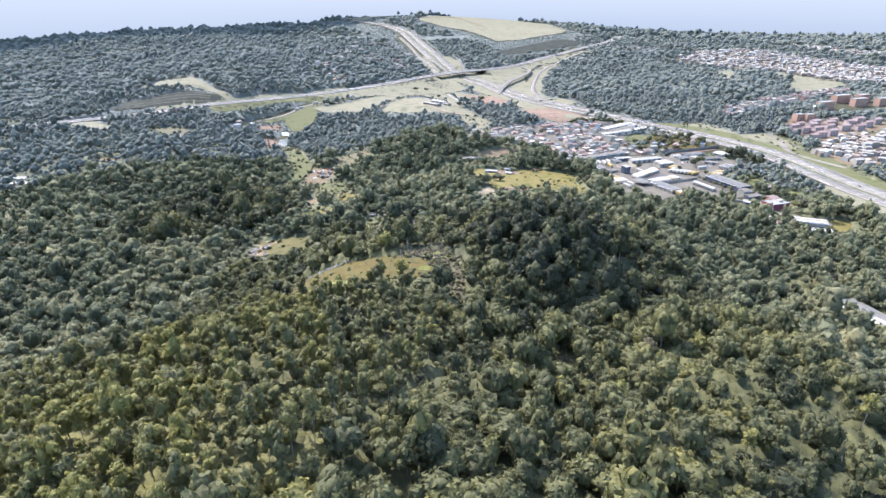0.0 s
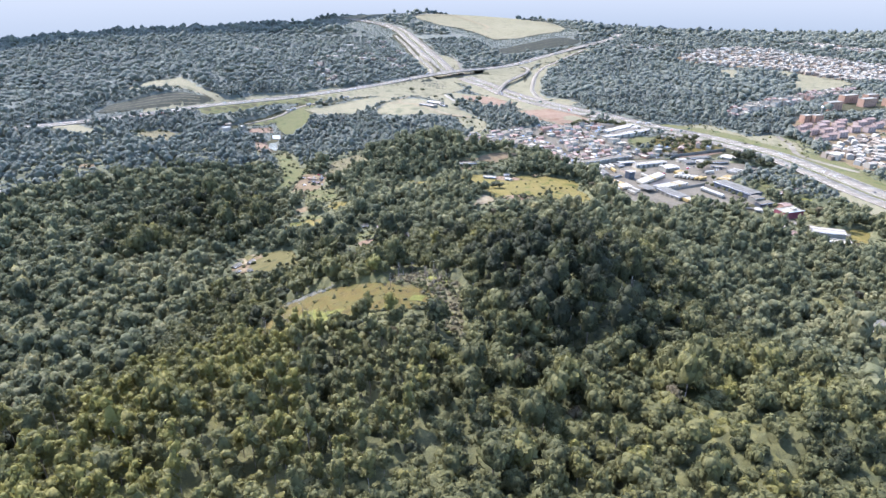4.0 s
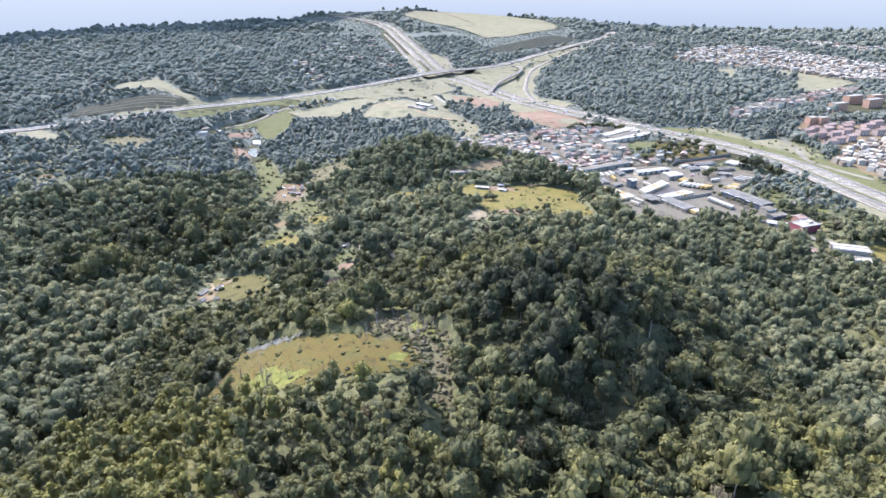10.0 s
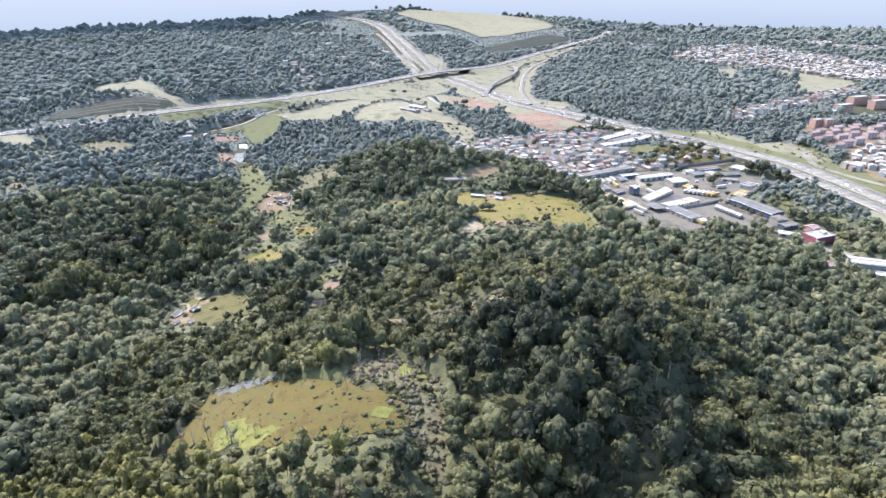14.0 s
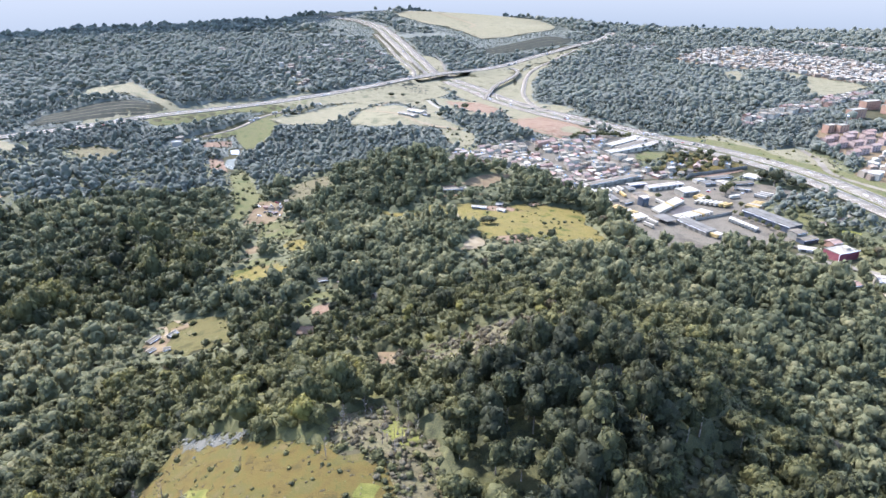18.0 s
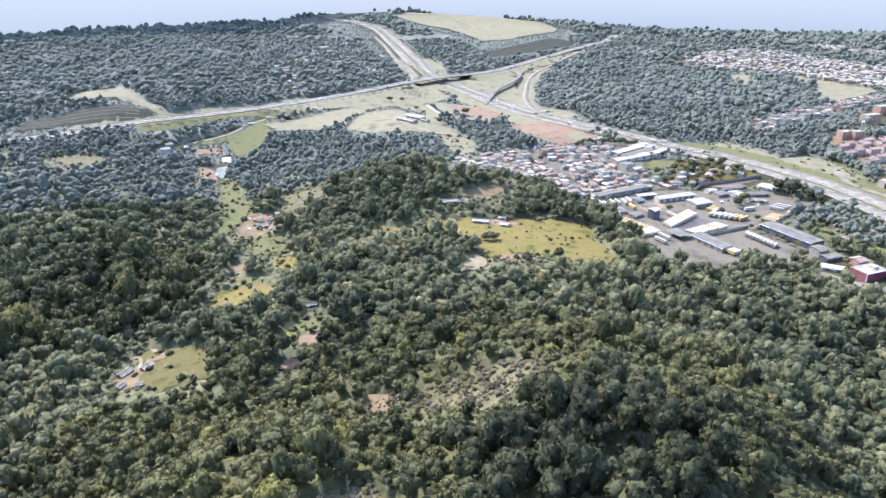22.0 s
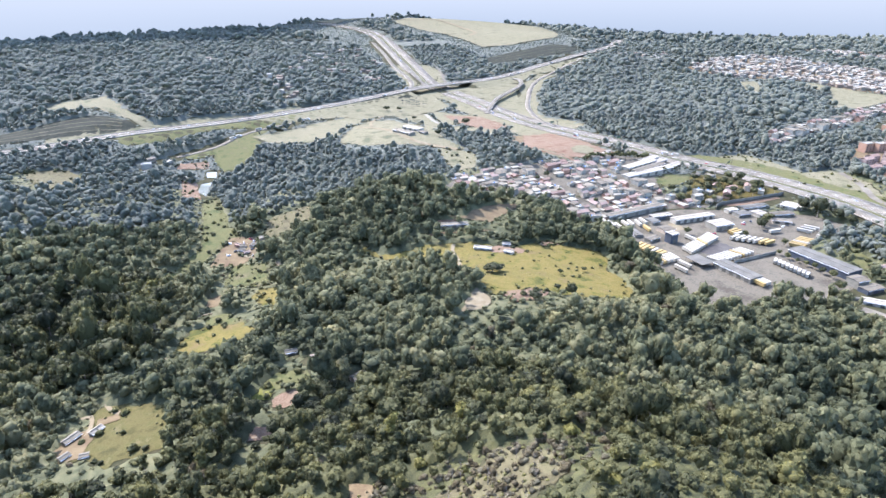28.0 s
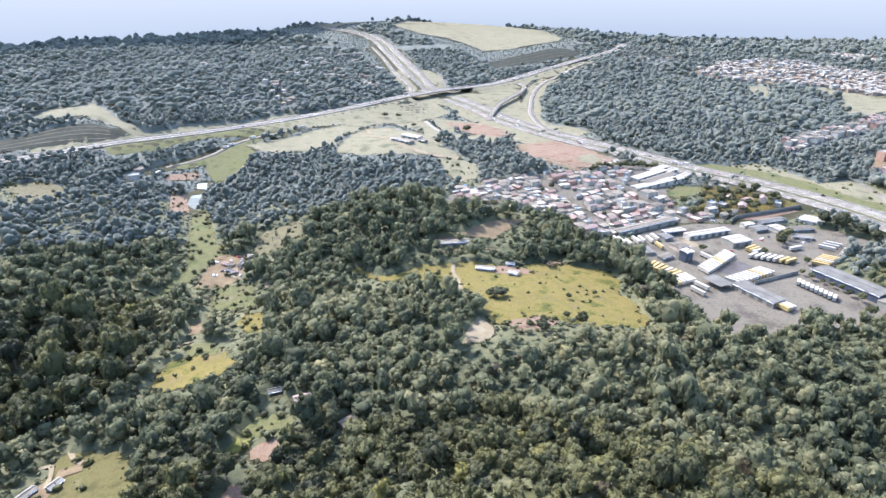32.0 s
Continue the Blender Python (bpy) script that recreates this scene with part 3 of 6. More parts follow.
patch("football_field", [(295, 965), (318, 998), (348, 994), (338, 968), (304, 953)], GREEN_GRASS, "small worn green playing field behind the town", step=8, lift=0.5)
patch("earth_bank", [(347, 896), (370, 912), (420, 924), (423, 914), (368, 895)], RED_EARTH, "orange-red earth bank above a retaining wall", "ground", 0.6, 6, 1)
for poly in (FAR_TOWN, FAR_TOWN_EAST):
    patch("town_ground", poly, BROWN_EARTH, "dusty ground of the far town", "ground", 1.0, 30, 8)
for poly, grow in (([(535, 1165), (589, 1182), (642, 1203), (700, 1220), (790, 1296), (850, 1335), (935, 1410), (915, 1425), (830, 1360), (775, 1325), (685, 1250), (589, 1212), (540, 1185)], 2),
                   ([(720, 1160), (760, 1160), (900, 1205), (900, 1280), (790, 1265), (720, 1195)], 4)):
    CLEAR.append((poly, grow))


def verge(line, i0, i1, o0, o1, mat, label):
    """A wide uneven belt of grass along a road."""
    t = np.gradient(line, axis=0)
    t /= np.linalg.norm(t, axis=1)[:, None]
    nrm = np.stack([-t[:, 1], t[:, 0]], -1)[i0:i1:3]
    p = line[i0:i1:3]
    w = 1 + 0.3 * np.sin(np.arange(len(p)) * 1.3)
    a, b = p + nrm * o0, p + nrm * (o0 + (o1 - o0) * w[:, None])
    patch("road_verge", [tuple(q) for q in a] + [tuple(q) for q in b[::-1]], mat, label, step=14, lift=0.35, clear=0)


verge(MAIN, 18, 30, 25, 52, PALE_GRASS, "dry grassy bank beside the motorway")
verge(MAIN, 18, 60, -25, -58, GREEN_GRASS, "green grassy bank beside the motorway")
verge(MAIN, 75, 130, 25, 60, PALE_GRASS, "dry grassy bank beside the motorway")
verge(MAIN, 75, 130, -25, -60, PALE_GRASS, "dry grassy bank beside the motorway")
verge(CROSS, 36, 62, -14, -40, GREEN_GRASS, "grassy bank below the crossing motorway")
verge(CROSS, 30, 66, 14, 34, PALE_GRASS, "dry grassy bank beside the crossing motorway")
verge(CROSS, 92, 140, -14, -50, PALE_GRASS, "dry grassy bank beside the crossing motorway")
verge(LOOP, 4, 50, 5, 24, PALE_GRASS, "dry grassy bank beside the slip road")
verge(LOOP, 4, 50, -5, -20, PALE_GRASS, "dry grassy bank beside the slip road")
verge(SIDE, 1, 22, -4, -16, GREEN_GRASS, "grass beside the side road")


# ---- tracks and further openings ----
def track(points, wide, mat, label, lift=0.5, clear=1.0, category="track", name="dirt_track"):
    """A narrow way laid over the land."""
    line = spline(points, 6)
    t = np.gradient(line, axis=0)
    t /= np.linalg.norm(t, axis=1)[:, None]
    nrm = np.stack([-t[:, 1], t[:, 0]], -1)
    w = wide / 2 * (1 + 0.15 * np.sin(np.arange(len(line)) * 1.7))[:, None]
    a, b = line + nrm * w, line - nrm * w
    cols = [a, a * 0.5 + b * 0.5, b]
    n = len(line)
    v = np.concatenate([np.column_stack([c, height(c[:, 0], c[:, 1]) + lift]) for c in cols])
    i = np.arange(n - 1)
    f = np.concatenate([np.stack([i + k * n, i + k * n + n, i + k * n + n + 1, i + k * n + 1], -1) for k in (0, 1)])
    CLEAR.append(([tuple(q) for q in a] + [tuple(q) for q in b[::-1]], clear))
    return tagged(new(name, raw_mesh(name, v, f, mat)), label, category, kind="structure")


def banded(name, low, high, mat, label, berms):
    """A steep terraced slope between its foot and its top, with pale benches along it."""
    k = 30
    def along(p):
        p = spline(p, 4)
        return p[np.linspace(0, len(p) - 1, k).astype(int)]
    a, b = along(low), along(high)
    patch(name, [tuple(q) for q in a] + [tuple(q) for q in b[::-1]], mat, label, "slope", 0.6, 12, 1.0)
    for j in range(berms):
        m = (j + 0.7) / (berms + 0.4)
        track([tuple(q) for q in a[2:-2:4] * (1 - m) + b[2:-2:4] * m], 1.2, PALE_GRASS, "pale grassy bench on the terraced slope", 1.3, 0, "slope", "bench")


patch("brown_field", [(23, 809), (40, 813), (49, 811), (75, 809), (105, 851), (111, 870), (79, 852), (60, 832), (52, 821)], BROWN_EARTH, "bare brown field beside the town", step=6, rough_edge=2)
patch("valley_meadow", [(-132, 699), (-130, 711), (-119, 715), (-108, 712), (-104, 694), (-107, 679), (-116, 678), (-124, 693)], DRY_GRASS, "tall yellow grass below the green meadow", step=5, rough_edge=4)
patch("fern_meadow", [(-157, 661), (-155, 673), (-143, 678), (-127, 662), (-117, 650), (-140, 657)], GREEN_GRASS, "fresh green opening above the yellow meadow", step=5, rough_edge=4)
patch("bare_earth", [(-168, 696), (-171, 709), (-162, 714), (-152, 707), (-150, 695), (-160, 692)], BROWN_EARTH, "trodden brown earth among valley bushes", "ground", 0.4, 5, 2)
patch("fern_meadow", [(-86, 533), (-82, 545), (-75, 548), (-74, 533)], YELLOW_GRASS, "yellow-green ferns beside the red earth", step=4, rough_edge=2)
patch("earth_court", [(23, 794), (40, 796), (41, 809), (23, 805)], RED_EARTH, "levelled court of red earth", "ground", 0.4, 4, 0.6)
patch("grass_slope", [(28, 1082), (62, 1076), (80, 1062), (76, 1012), (51, 990), (36, 1035)], PALE_GRASS, "pale scrubby grass slope behind the wood", step=8)
patch("grass_corridor", [(-258, 958), (-244, 976), (-193, 856), (-172, 823), (-187, 806), (-198, 774), (-213, 750), (-228, 746), (-214, 777), (-210, 816), (-228, 867)],
      GREEN_GRASS, "rough green pasture along the valley floor", step=8)
patch("side_meadow", [(-310, 1158), (-276, 1225), (-240, 1185), (-245, 1114), (-268, 1074), (-292, 1112)], GREEN_GRASS, "green meadow beside the side road", step=9)
patch("wet_meadow", [(-265, 1213), (-226, 1248), (-170, 1310), (-122, 1360), (-60, 1405), (-10, 1420), (10, 1405), (-46, 1375), (-87, 1357), (-118, 1270), (-124, 1199), (-168, 1177), (-235, 1190)],
      PALE_GRASS, "olive scrubby grassland below the motorway", step=12)
patch("bare_earth", [(-338, 1090), (-298, 1108), (-293, 1085), (-333, 1072)], RED_EARTH, "red earth bank above the pond", "ground", 0.4, 7, 1.5)
patch("pond", [(-291, 1072), (-279, 1076), (-274, 1056), (-286, 1055)], WATER, "small pond at the head of the valley", "water", 0.6, 6, 1, clear=6)
patch("bare_earth", [(-460, 783), (-434, 787), (-429, 773), (-453, 769)], BROWN_EARTH, "brown clearing in the wood", "ground", 0.4, 6, 1.5)
patch("withered_meadow", [(-622, 1030), (-587, 1012), (-522, 985), (-530, 962), (-594, 974), (-640, 1000)], PALE_GRASS, "pale dry meadow beside the motorway", step=9)
patch("rough_ground", [(20, 1436), (113, 1398), (170, 1330), (252, 1200), (262, 1197), (176, 1215), (150, 1243), (155, 1290), (141, 1270), (99, 1288), (62, 1345), (60, 1290), (50, 1275)],
      PALE_GRASS, "rough pale grass between the earthworks", step=12, rough_edge=1, lift=0.25)
patch("rough_ground", [(135, 1128), (150, 1210), (168, 1223), (132, 1126), (150, 1085), (190, 1040), (205, 1012), (160, 1050)], PALE_GRASS, "rough pale grass at the edge of the earthworks", step=10, rough_edge=0.5, lift=0.25)
patch("rough_ground", [(-46, 1372), (8, 1402), (50, 1278), (70, 1304), (136, 1272), (120, 1196), (70, 1232), (40, 1202), (12, 1216), (8, 1300)], PALE_GRASS, "rough tan grass behind the hangars", step=10, rough_edge=2, lift=0.2)
patch("grass_circle", [(210, 1067), (226, 1098), (242, 1117), (249, 1088), (240, 1062), (228, 1046), (211, 1049)], PALE_GRASS, "round patch of pale grass on the earthworks", "ground", 0.9, 7, 1.5)
patch("dark_bank", [(150, 1218), (166, 1205), (153, 1116), (142, 1143)], BROWN_EARTH, "steep dark brown earth bank", "ground", 0.9, 7, 1.5)
patch("hill_pasture", [(-472, 2979), (-293, 3174), (-139, 3266), (-60, 3160), (-150, 3000), (-259, 2805), (-343, 2734)], PALE_GRASS, "pale far pasture", step=40, rough_edge=12, lift=2.0)
track([(37, 760), (35, 748), (38, 728), (40, 706)], 3.2, SAND, "sandy track across the dry field", 0.9, 0)
track([(8, 778), (46, 786), (65, 789), (90, 782)], 4, BROWN_EARTH, "brown earth track by the houses", clear=3)
track([(-169, 792), (-151, 778), (-128, 766), (-112, 739), (-108, 722)], 3.6, SAND, "pale sandy track through the valley meadow", 0.9, 2)
track([(-192, 668), (-171, 672), (-165, 678), (-157, 680)], 2.6, SAND, "pale stony path through valley bushes", 0.7, 3)
track([(-160, 545), (-176, 556), (-186, 575), (-182, 600), (-165, 612)], 3, SAND, "sandy farm track", 0.6, 2)
track([(139, 1126), (164, 1058), (196, 1029), (206, 1007)], 6, RED_EARTH, "red earth track down to the town", 0.8)
track([(-103, 1256), (-76, 1241), (-8, 1117), (55, 1081)], 9, SAND, "pale worn strip across the trimmed field", 0.8, 0)
track([(-78, 1263), (-84, 1300), (-81, 1327), (-68, 1370)], 5, SAND, "sandy lane beside the trimmed field", 0.8, 0)
track([(11, 1403), (30, 1330), (52, 1262), (60, 1180)], 7, CONCRETE, "concrete lane by the earthworks", 0.8)
track([(33, 1918), (51, 1832), (58, 1719), (75, 1660)], 7, ASPHALT, "narrow slip road in the interchange", 1.0, 8, "road", "slip_road")
track([(58, 1719), (90, 1716), (150, 1790), (180, 1860), (140, 1900), (90, 1850), (55, 1800)], 7, ASPHALT, "looping slip road in the interchange", 1.0, 8, "road", "slip_road")
track([(56, 2841), (128, 2636), (179, 2457), (164, 2381)], 12, SAND, "pale track down the far pasture", 3.5, 0)
track([(-181, 2829), (-70, 2789), (56, 2841)], 12, SAND, "pale track over the far hill", 3.5, 20)
track([(551, 1005), (544, 956), (527, 900), (533, 861), (556, 802)], 8, ASPHALT, "grey estate road", 0.8, 5, "road", "estate_road")
track([(345, 656), (366, 630), (385, 610), (408, 586)], 9, ASPHALT, "grey street beside the factory", 0.8, 6, "road", "street")
banded("cut_slope", [(-600, 1090), (-562, 1109), (-512, 1142), (-468, 1174), (-438, 1200)], [(-600, 1140), (-565, 1178), (-527, 1216), (-490, 1226), (-442, 1212)], DARK_SCRUB, "dark scrubby terraced cutting above the motorway", 4)
banded("cut_slope", [(184, 1972), (239, 1995), (342, 2040), (450, 2085)], [(180, 2038), (319, 2133), (400, 2172), (462, 2125)], DARK_SCRUB, "dark terraced cutting behind the crossing motorway", 3)
banded("terraced_mound", [(-44, 1476), (-20, 1458), (4, 1456), (22, 1486)], [(-45, 1518), (-24, 1540), (2, 1530), (20, 1500)], DARK_SCRUB, "dark terraced mound beside the bridge", 3)
for poly in ([(336, 677), (354, 692), (374, 706), (386, 698), (398, 684), (402, 655), (380, 628), (345, 645)], [(365, 593), (400, 585), (399, 556), (362, 566)],
             [(338, 618), (355, 611), (350, 602), (339, 610)], [(340, 594), (358, 596), (354, 581), (341, 580)], [(292, 345), (298, 395), (307, 402), (322, 396), (330, 370), (310, 335)]):
    CLEAR.append((poly, 1))
patch("street_ground", [(347, 661), (358, 650), (367, 640), (380, 634), (377, 622), (368, 620), (353, 632), (344, 646)], YARD_FLOOR, "grey worn street below the red factory", "pavement", 0.3, 5, 0.8)
patch("yard_grass", [(403, 765), (417, 767), (415, 745), (398, 724), (388, 738)], GREEN_GRASS, "rough green grass behind the long warehouse", step=6, rough_edge=2)
patch("yard_grass", [(415, 711), (429, 717), (440, 706), (420, 688), (406, 692)], YELLOW_GRASS, "yellow-green shrubby slope near the motorway", step=6, rough_edge=2)
patch("yard_grass", [(402, 570), (412, 600), (430, 606), (432, 590), (412, 566)], DRY_GRASS, "dry grass strip beside the motorway", step=6, rough_edge=2)
patch("farm_soil", [(-188, 520), (-185, 534), (-178, 537), (-170, 526), (-168, 510), (-178, 507)], BROWN_EARTH, "trodden brown earth round the farm sheds", "ground", 0.7, 4, 1.2)
patch("vegetable_plot", [(-178, 546), (-167, 548), (-162, 541), (-175, 538)], BROWN_EARTH, "dug brown vegetable plot in the meadow", "ground", 0.7, 4, 0.6)
patch("fern_meadow", [(-82, 546), (-76, 564), (-60, 564), (-54, 555), (-57, 548), (-70, 545), (-77, 534)], GREEN_GRASS, "green-yellow opening above the red earth", step=4, rough_edge=2)
patch("bare_earth", [(-20, 455), (-7, 450), (-7, 427), (-17, 434)], BROWN_EARTH, "bare brown earth on the hilltop", "ground", 0.4, 4, 1.2)
patch("field_earth", [(69, 643), (89, 650), (101, 646), (95, 637), (71, 634)], RED_EARTH, "scraped red earth along the field's edge", "ground", 0.75, 5, 1.5)
track([(-176, 531), (-179, 541), (-185, 551), (-193, 549)], 2.6, SAND, "sandy farm track beside the sheds", 0.9, 0)
DRY_SLOPE = [(-6, 315), (2, 318), (10, 311), (13, 301), (13, 274), (7, 273), (2, 285), (1, 296)]
patch("dry_slope", DRY_SLOPE, BROWN_GRASS, "dry brown scrub running down from the knoll", step=4, rough_edge=2)
WITHERED = [(-27, 344), (-11, 356), (1, 340), (13, 328), (13, 319), (-4, 318), (-25, 327)]
patch("withered_growth", WITHERED, BROWN_GRASS, "withered brown growth with bare trees behind the knoll", step=4, rough_edge=2)
patch("fern_patch", [(-10, 339), (-4, 342), (6, 332), (5, 325), (-1, 324)], YELLOW_GRASS, "yellow-green ferns among bare trees", lift=0.42, step=3, rough_edge=1.5)
HAMLETS = [(-314, 1925), (-232, 2104), (-187, 1969), (-283, 2009), (-216, 1727), (-111, 1657), (-187, 1707), (-282, 1691), (-108, 1883), (-209, 1821), (-266, 1865), (-192, 2122),
           (-257, 1458), (-132, 1743), (-300, 1568), (-275, 1505), (-495, 1775), (-546, 1771), (-285, 1828), (-254, 1924), (-360, 1089), (-368, 1051)]      # houses in the woods
for x, y in HAMLETS:
    r = 17 if y > 1200 else 9
    CLEAR.append(([(x + r * 1.3 * math.cos(a), y + r * math.sin(a)) for a in (0, 1, 2, 3, 4, 5)], 0))
for x, y, r in ((-58, 576, 9), (-72, 584, 7), (-27, 552, 7)):
    CLEAR.append(([(x + r * math.cos(a), y + r * math.sin(a)) for a in (0, 1, 2, 3, 4, 5)], 0))
patch("gardens", [(300, 897), (318, 930), (332, 945), (352, 1002), (385, 1000), (425, 950), (436, 930), (425, 926), (370, 914), (345, 905)], OCHRE_GRASS, "green gardens and yards above the retaining wall", "garden", 0.25, 9, 2)
CLEAR.append(([(340, 885), (345, 905), (430, 928), (440, 912), (400, 893)], 3))
HOLLOW = [(93, 329), (126, 346), (120, 322), (96, 299), (78, 297)]      # a deep shaded hollow beside the tall stand


# ---- woods ----
rng = np.random.default_rng(7)


def sprays(n, size, centres, radii, squash=0.8):
    """n small sprays of leaves, a triangle each, close on the skins of round boughs: (3n, 3) vertices."""
    pick = rng.integers(0, len(centres), n)
    d = rng.normal(size=(n, 3))
    d[:, 2] = np.abs(d[:, 2]) * 0.9 - 0.45 * rng.random(n)
    d /= np.linalg.norm(d, axis=1)[:, None]
    at = centres[pick] + d * radii[pick, None] * rng.uniform(0.86, 1.28, (n, 1)) * (1, 1, squash)
    nrm = d + rng.normal(size=(n, 3)) * 0.5
    nrm /= np.linalg.norm(nrm, axis=1)[:, None]
    u = np.cross(nrm, rng.normal(size=(n, 3)))
    u /= np.linalg.norm(u, axis=1)[:, None]
    w = np.cross(nrm, u)
    s = size * rng.uniform(0.5, 1.3, (n, 1))
    return np.stack([at - u * s - w * s * 0.6, at + u * s - w * s * 0.5, at + w * s * 1.1], 1).reshape(-1, 3)


def bough(centre, radius, squash, sides):
    """A rounded, uneven bough as triangles: rings of points that close to a tip."""
    ring = np.arange(sides) * math.tau / sides + rng.uniform(0, 2)
    rows = [(-0.55, 0.72), (0.25, 1.0), (0.78, 0.6)] if radius < 0.95 else [(-0.4, 0.85), (0.45, 0.88)]
    last = len(rows) - 1
    v = np.concatenate([np.column_stack([np.cos(ring) * r, np.sin(ring) * r, np.full(sides, z)]) for z, r in rows] + [np.array([[0, 0, 1.02]])])
    v *= rng.uniform(0.80, 1.18, (len(v), 1))
    f = []
    for j in range(last):
        for i in range(sides):
            a, b, c, d = j * sides + i, j * sides + (i + 1) % sides, (j + 1) * sides + (i + 1) % sides, (j + 1) * sides + i
            f += [(a, b, c), (a, c, d)]
    f += [(last * sides + i, last * sides + (i + 1) % sides, (last + 1) * sides) for i in range(sides)]
    return centre + v * radius * (1, 1, squash), np.array(f)


def crown(kind, detail):
    """Vertices and triangles of one crown: a low dome with uneven lesser domes on it; its foot stands at the origin and its radius is about 1."""
    boughs, sides, n, size = detail
    if kind == "tall" and n:
        boughs, n = boughs + 3, int(n * 1.7)
    mid, wide, high = {"broad": (1.28, 0.80, 0.66), "slender": (3.3, 0.45, 1.5), "tall": (2.1, 0.80, 1.25)}[kind]
    core = np.array([rng.normal(0, 0.08), rng.normal(0, 0.08), mid])
    k = max(boughs, 1)
    i = np.arange(k)
    if kind == "slender":
        a, r = i * 2.4 + rng.uniform(0, 0.9, k), rng.uniform(0.2, 0.55, k)
        c = np.column_stack([np.cos(a) * r, np.sin(a) * r, 2.3 + 1.9 * (i + 0.5) / k + rng.uniform(-0.15, 0.15, k)])
        rad = rng.uniform(0.28, 0.44, k) * {1: 1.5, 2: 1.35, 3: 1.25}.get(boughs, 1.0)
    else:
        up = 0.98 - (1.25 if kind == "broad" else 1.5) * (i + 0.3) / max(k, 4)
        a, r = i * 2.4 + rng.uniform(0, 0.9, k), np.sqrt(1 - np.clip(up, -1, 1) ** 2) * rng.uniform(0.65, 1.1, k)
        c = core + np.column_stack([np.cos(a) * r * wide * 0.8, np.sin(a) * r * wide * 0.8, up * wide * high * rng.uniform(0.6, 1.0, k)])
        rad = rng.uniform(0.26, 0.50, k) * {1: 1.5, 2: 1.35, 3: 1.25, 4: 1.15}.get(boughs, 1.0)
    vs, fs, base = [], [], 0
    if boughs == 0:
        wide, high = 1.0, 0.75 if kind == "broad" else high
    masses = [(core, wide, high, max(sides, 5))] + [(c[j], rad[j], 0.8, sides) for j in range(boughs)]
    for at, q, squash, m in masses:
        bv, bf = bough(at, q, squash, m)
        vs.append(bv)
        fs.append(bf + base)
        base += len(bv)
    if n:
        every = np.concatenate([c[:boughs], core[None]])
        sv = sprays(n, size, every, np.append(rad[:boughs], wide), 0.8)
        vs.append(sv)
        fs.append(np.arange(len(sv)).reshape(-1, 3) + base)
    v = np.concatenate(vs)
    oval, lean = rng.uniform(0.82, 1.2), rng.uniform(0, math.tau)
    across = v[:, 0] * math.cos(lean) + v[:, 1] * math.sin(lean)
    v[:, 0] += across * (oval - 1) * math.cos(lean)
    v[:, 1] += across * (oval - 1) * math.sin(lean)
    return v, np.concatenate(fs)


def trunk(kind, sides=4):
    """A tapered, slightly leaning trunk with two limbs, as quads."""
    top = {"broad": 1.35, "slender": 3.9, "tall": 2.4}[kind]
    rad = {"broad": 0.055, "slender": 0.045, "tall": 0.06}[kind]
    vs, fs = [], []
    runs = [((0, 0, -0.3), (rng.normal(0, 0.06), rng.normal(0, 0.06), top), rad)]
    for i in range(2):
        a = rng.uniform(0, math.tau)
        runs.append(((0, 0, top * 0.55), (0.4 * math.cos(a), 0.4 * math.sin(a), top * 0.95), rad * 0.6))
    for p, q, r in runs:
        base = sum(len(x) for x in vs)
        ring = np.arange(sides) * math.tau / sides
        vs += [np.column_stack([p[0] + np.cos(ring) * r, p[1] + np.sin(ring) * r, np.full(sides, p[2])]),
               np.column_stack([q[0] + np.cos(ring) * r * 0.4, q[1] + np.sin(ring) * r * 0.4, np.full(sides, q[2])])]
        fs += [t for i in range(sides) for t in ((base + i, base + (i + 1) % sides, base + sides + (i + 1) % sides), (base + i, base + sides + (i + 1) % sides, base + sides + i))]
    return np.concatenate(vs), np.array(fs)


DETAIL = {0: (5, 4, 170, 0.14), 1: (2, 4, 46, 0.22), 2: (1, 4, 0, 0.3), 3: (0, 4, 0, 0.5)}     # boughs, their sides, sprays, their size
CROWNS = {(k, d): [crown(k, DETAIL[d]) for _ in range(6)] for k in ("broad", "slender", "tall") for d in DETAIL}
TRUNKS = {k: [trunk(k) for _ in range(3)] for k in ("broad", "slender", "tall")}


def scatter(spacing, x0, x1, y0, y1, jitter=0.42):
    X, Y = np.meshgrid(np.arange(x0, x1, spacing), np.arange(y0, y1, spacing))
    X[1::2] += spacing / 2
    X, Y = X.ravel(), Y.ravel()
    return X + rng.uniform(-jitter, jitter, len(X)) * spacing, Y + rng.uniform(-jitter, jitter, len(Y)) * spacing


def open_ground(x, y):
    """Where no tree may stand."""
    shut = inside(HOLLOW, x, y)
    for poly, grow in CLEAR:
        shut |= inside(poly, x, y, grow)
    for line, half in ((MAIN, 36), (CROSS, 24), (LOOP, 16), (FLYOVER, 24), (SLIP, 18), (SIDE, 16)):
        near = np.nonzero(~shut & (x > line[:, 0].min() - 40) & (x < line[:, 0].max() + 40) & (y > line[:, 1].min() - 40) & (y < line[:, 1].max() + 40))[0]
        for part_ in np.array_split(near, max(1, len(near) // 4000)):
            if len(part_):
                shut[part_[off_road(x[part_], y[part_], line) < half]] = True
    return shut


def low_ground(x, y):
    """A belt in front of each clearing, where only bushes grow."""
    low = np.zeros(len(x), bool)
    for poly, grow in CLEAR:
        for ahead in ((6, 13, 20) if poly[0][1] < 590 else (6, 13, 21, 29) if poly is not YARD else ()):
            low |= inside(poly, x, y + ahead, grow)
    return low


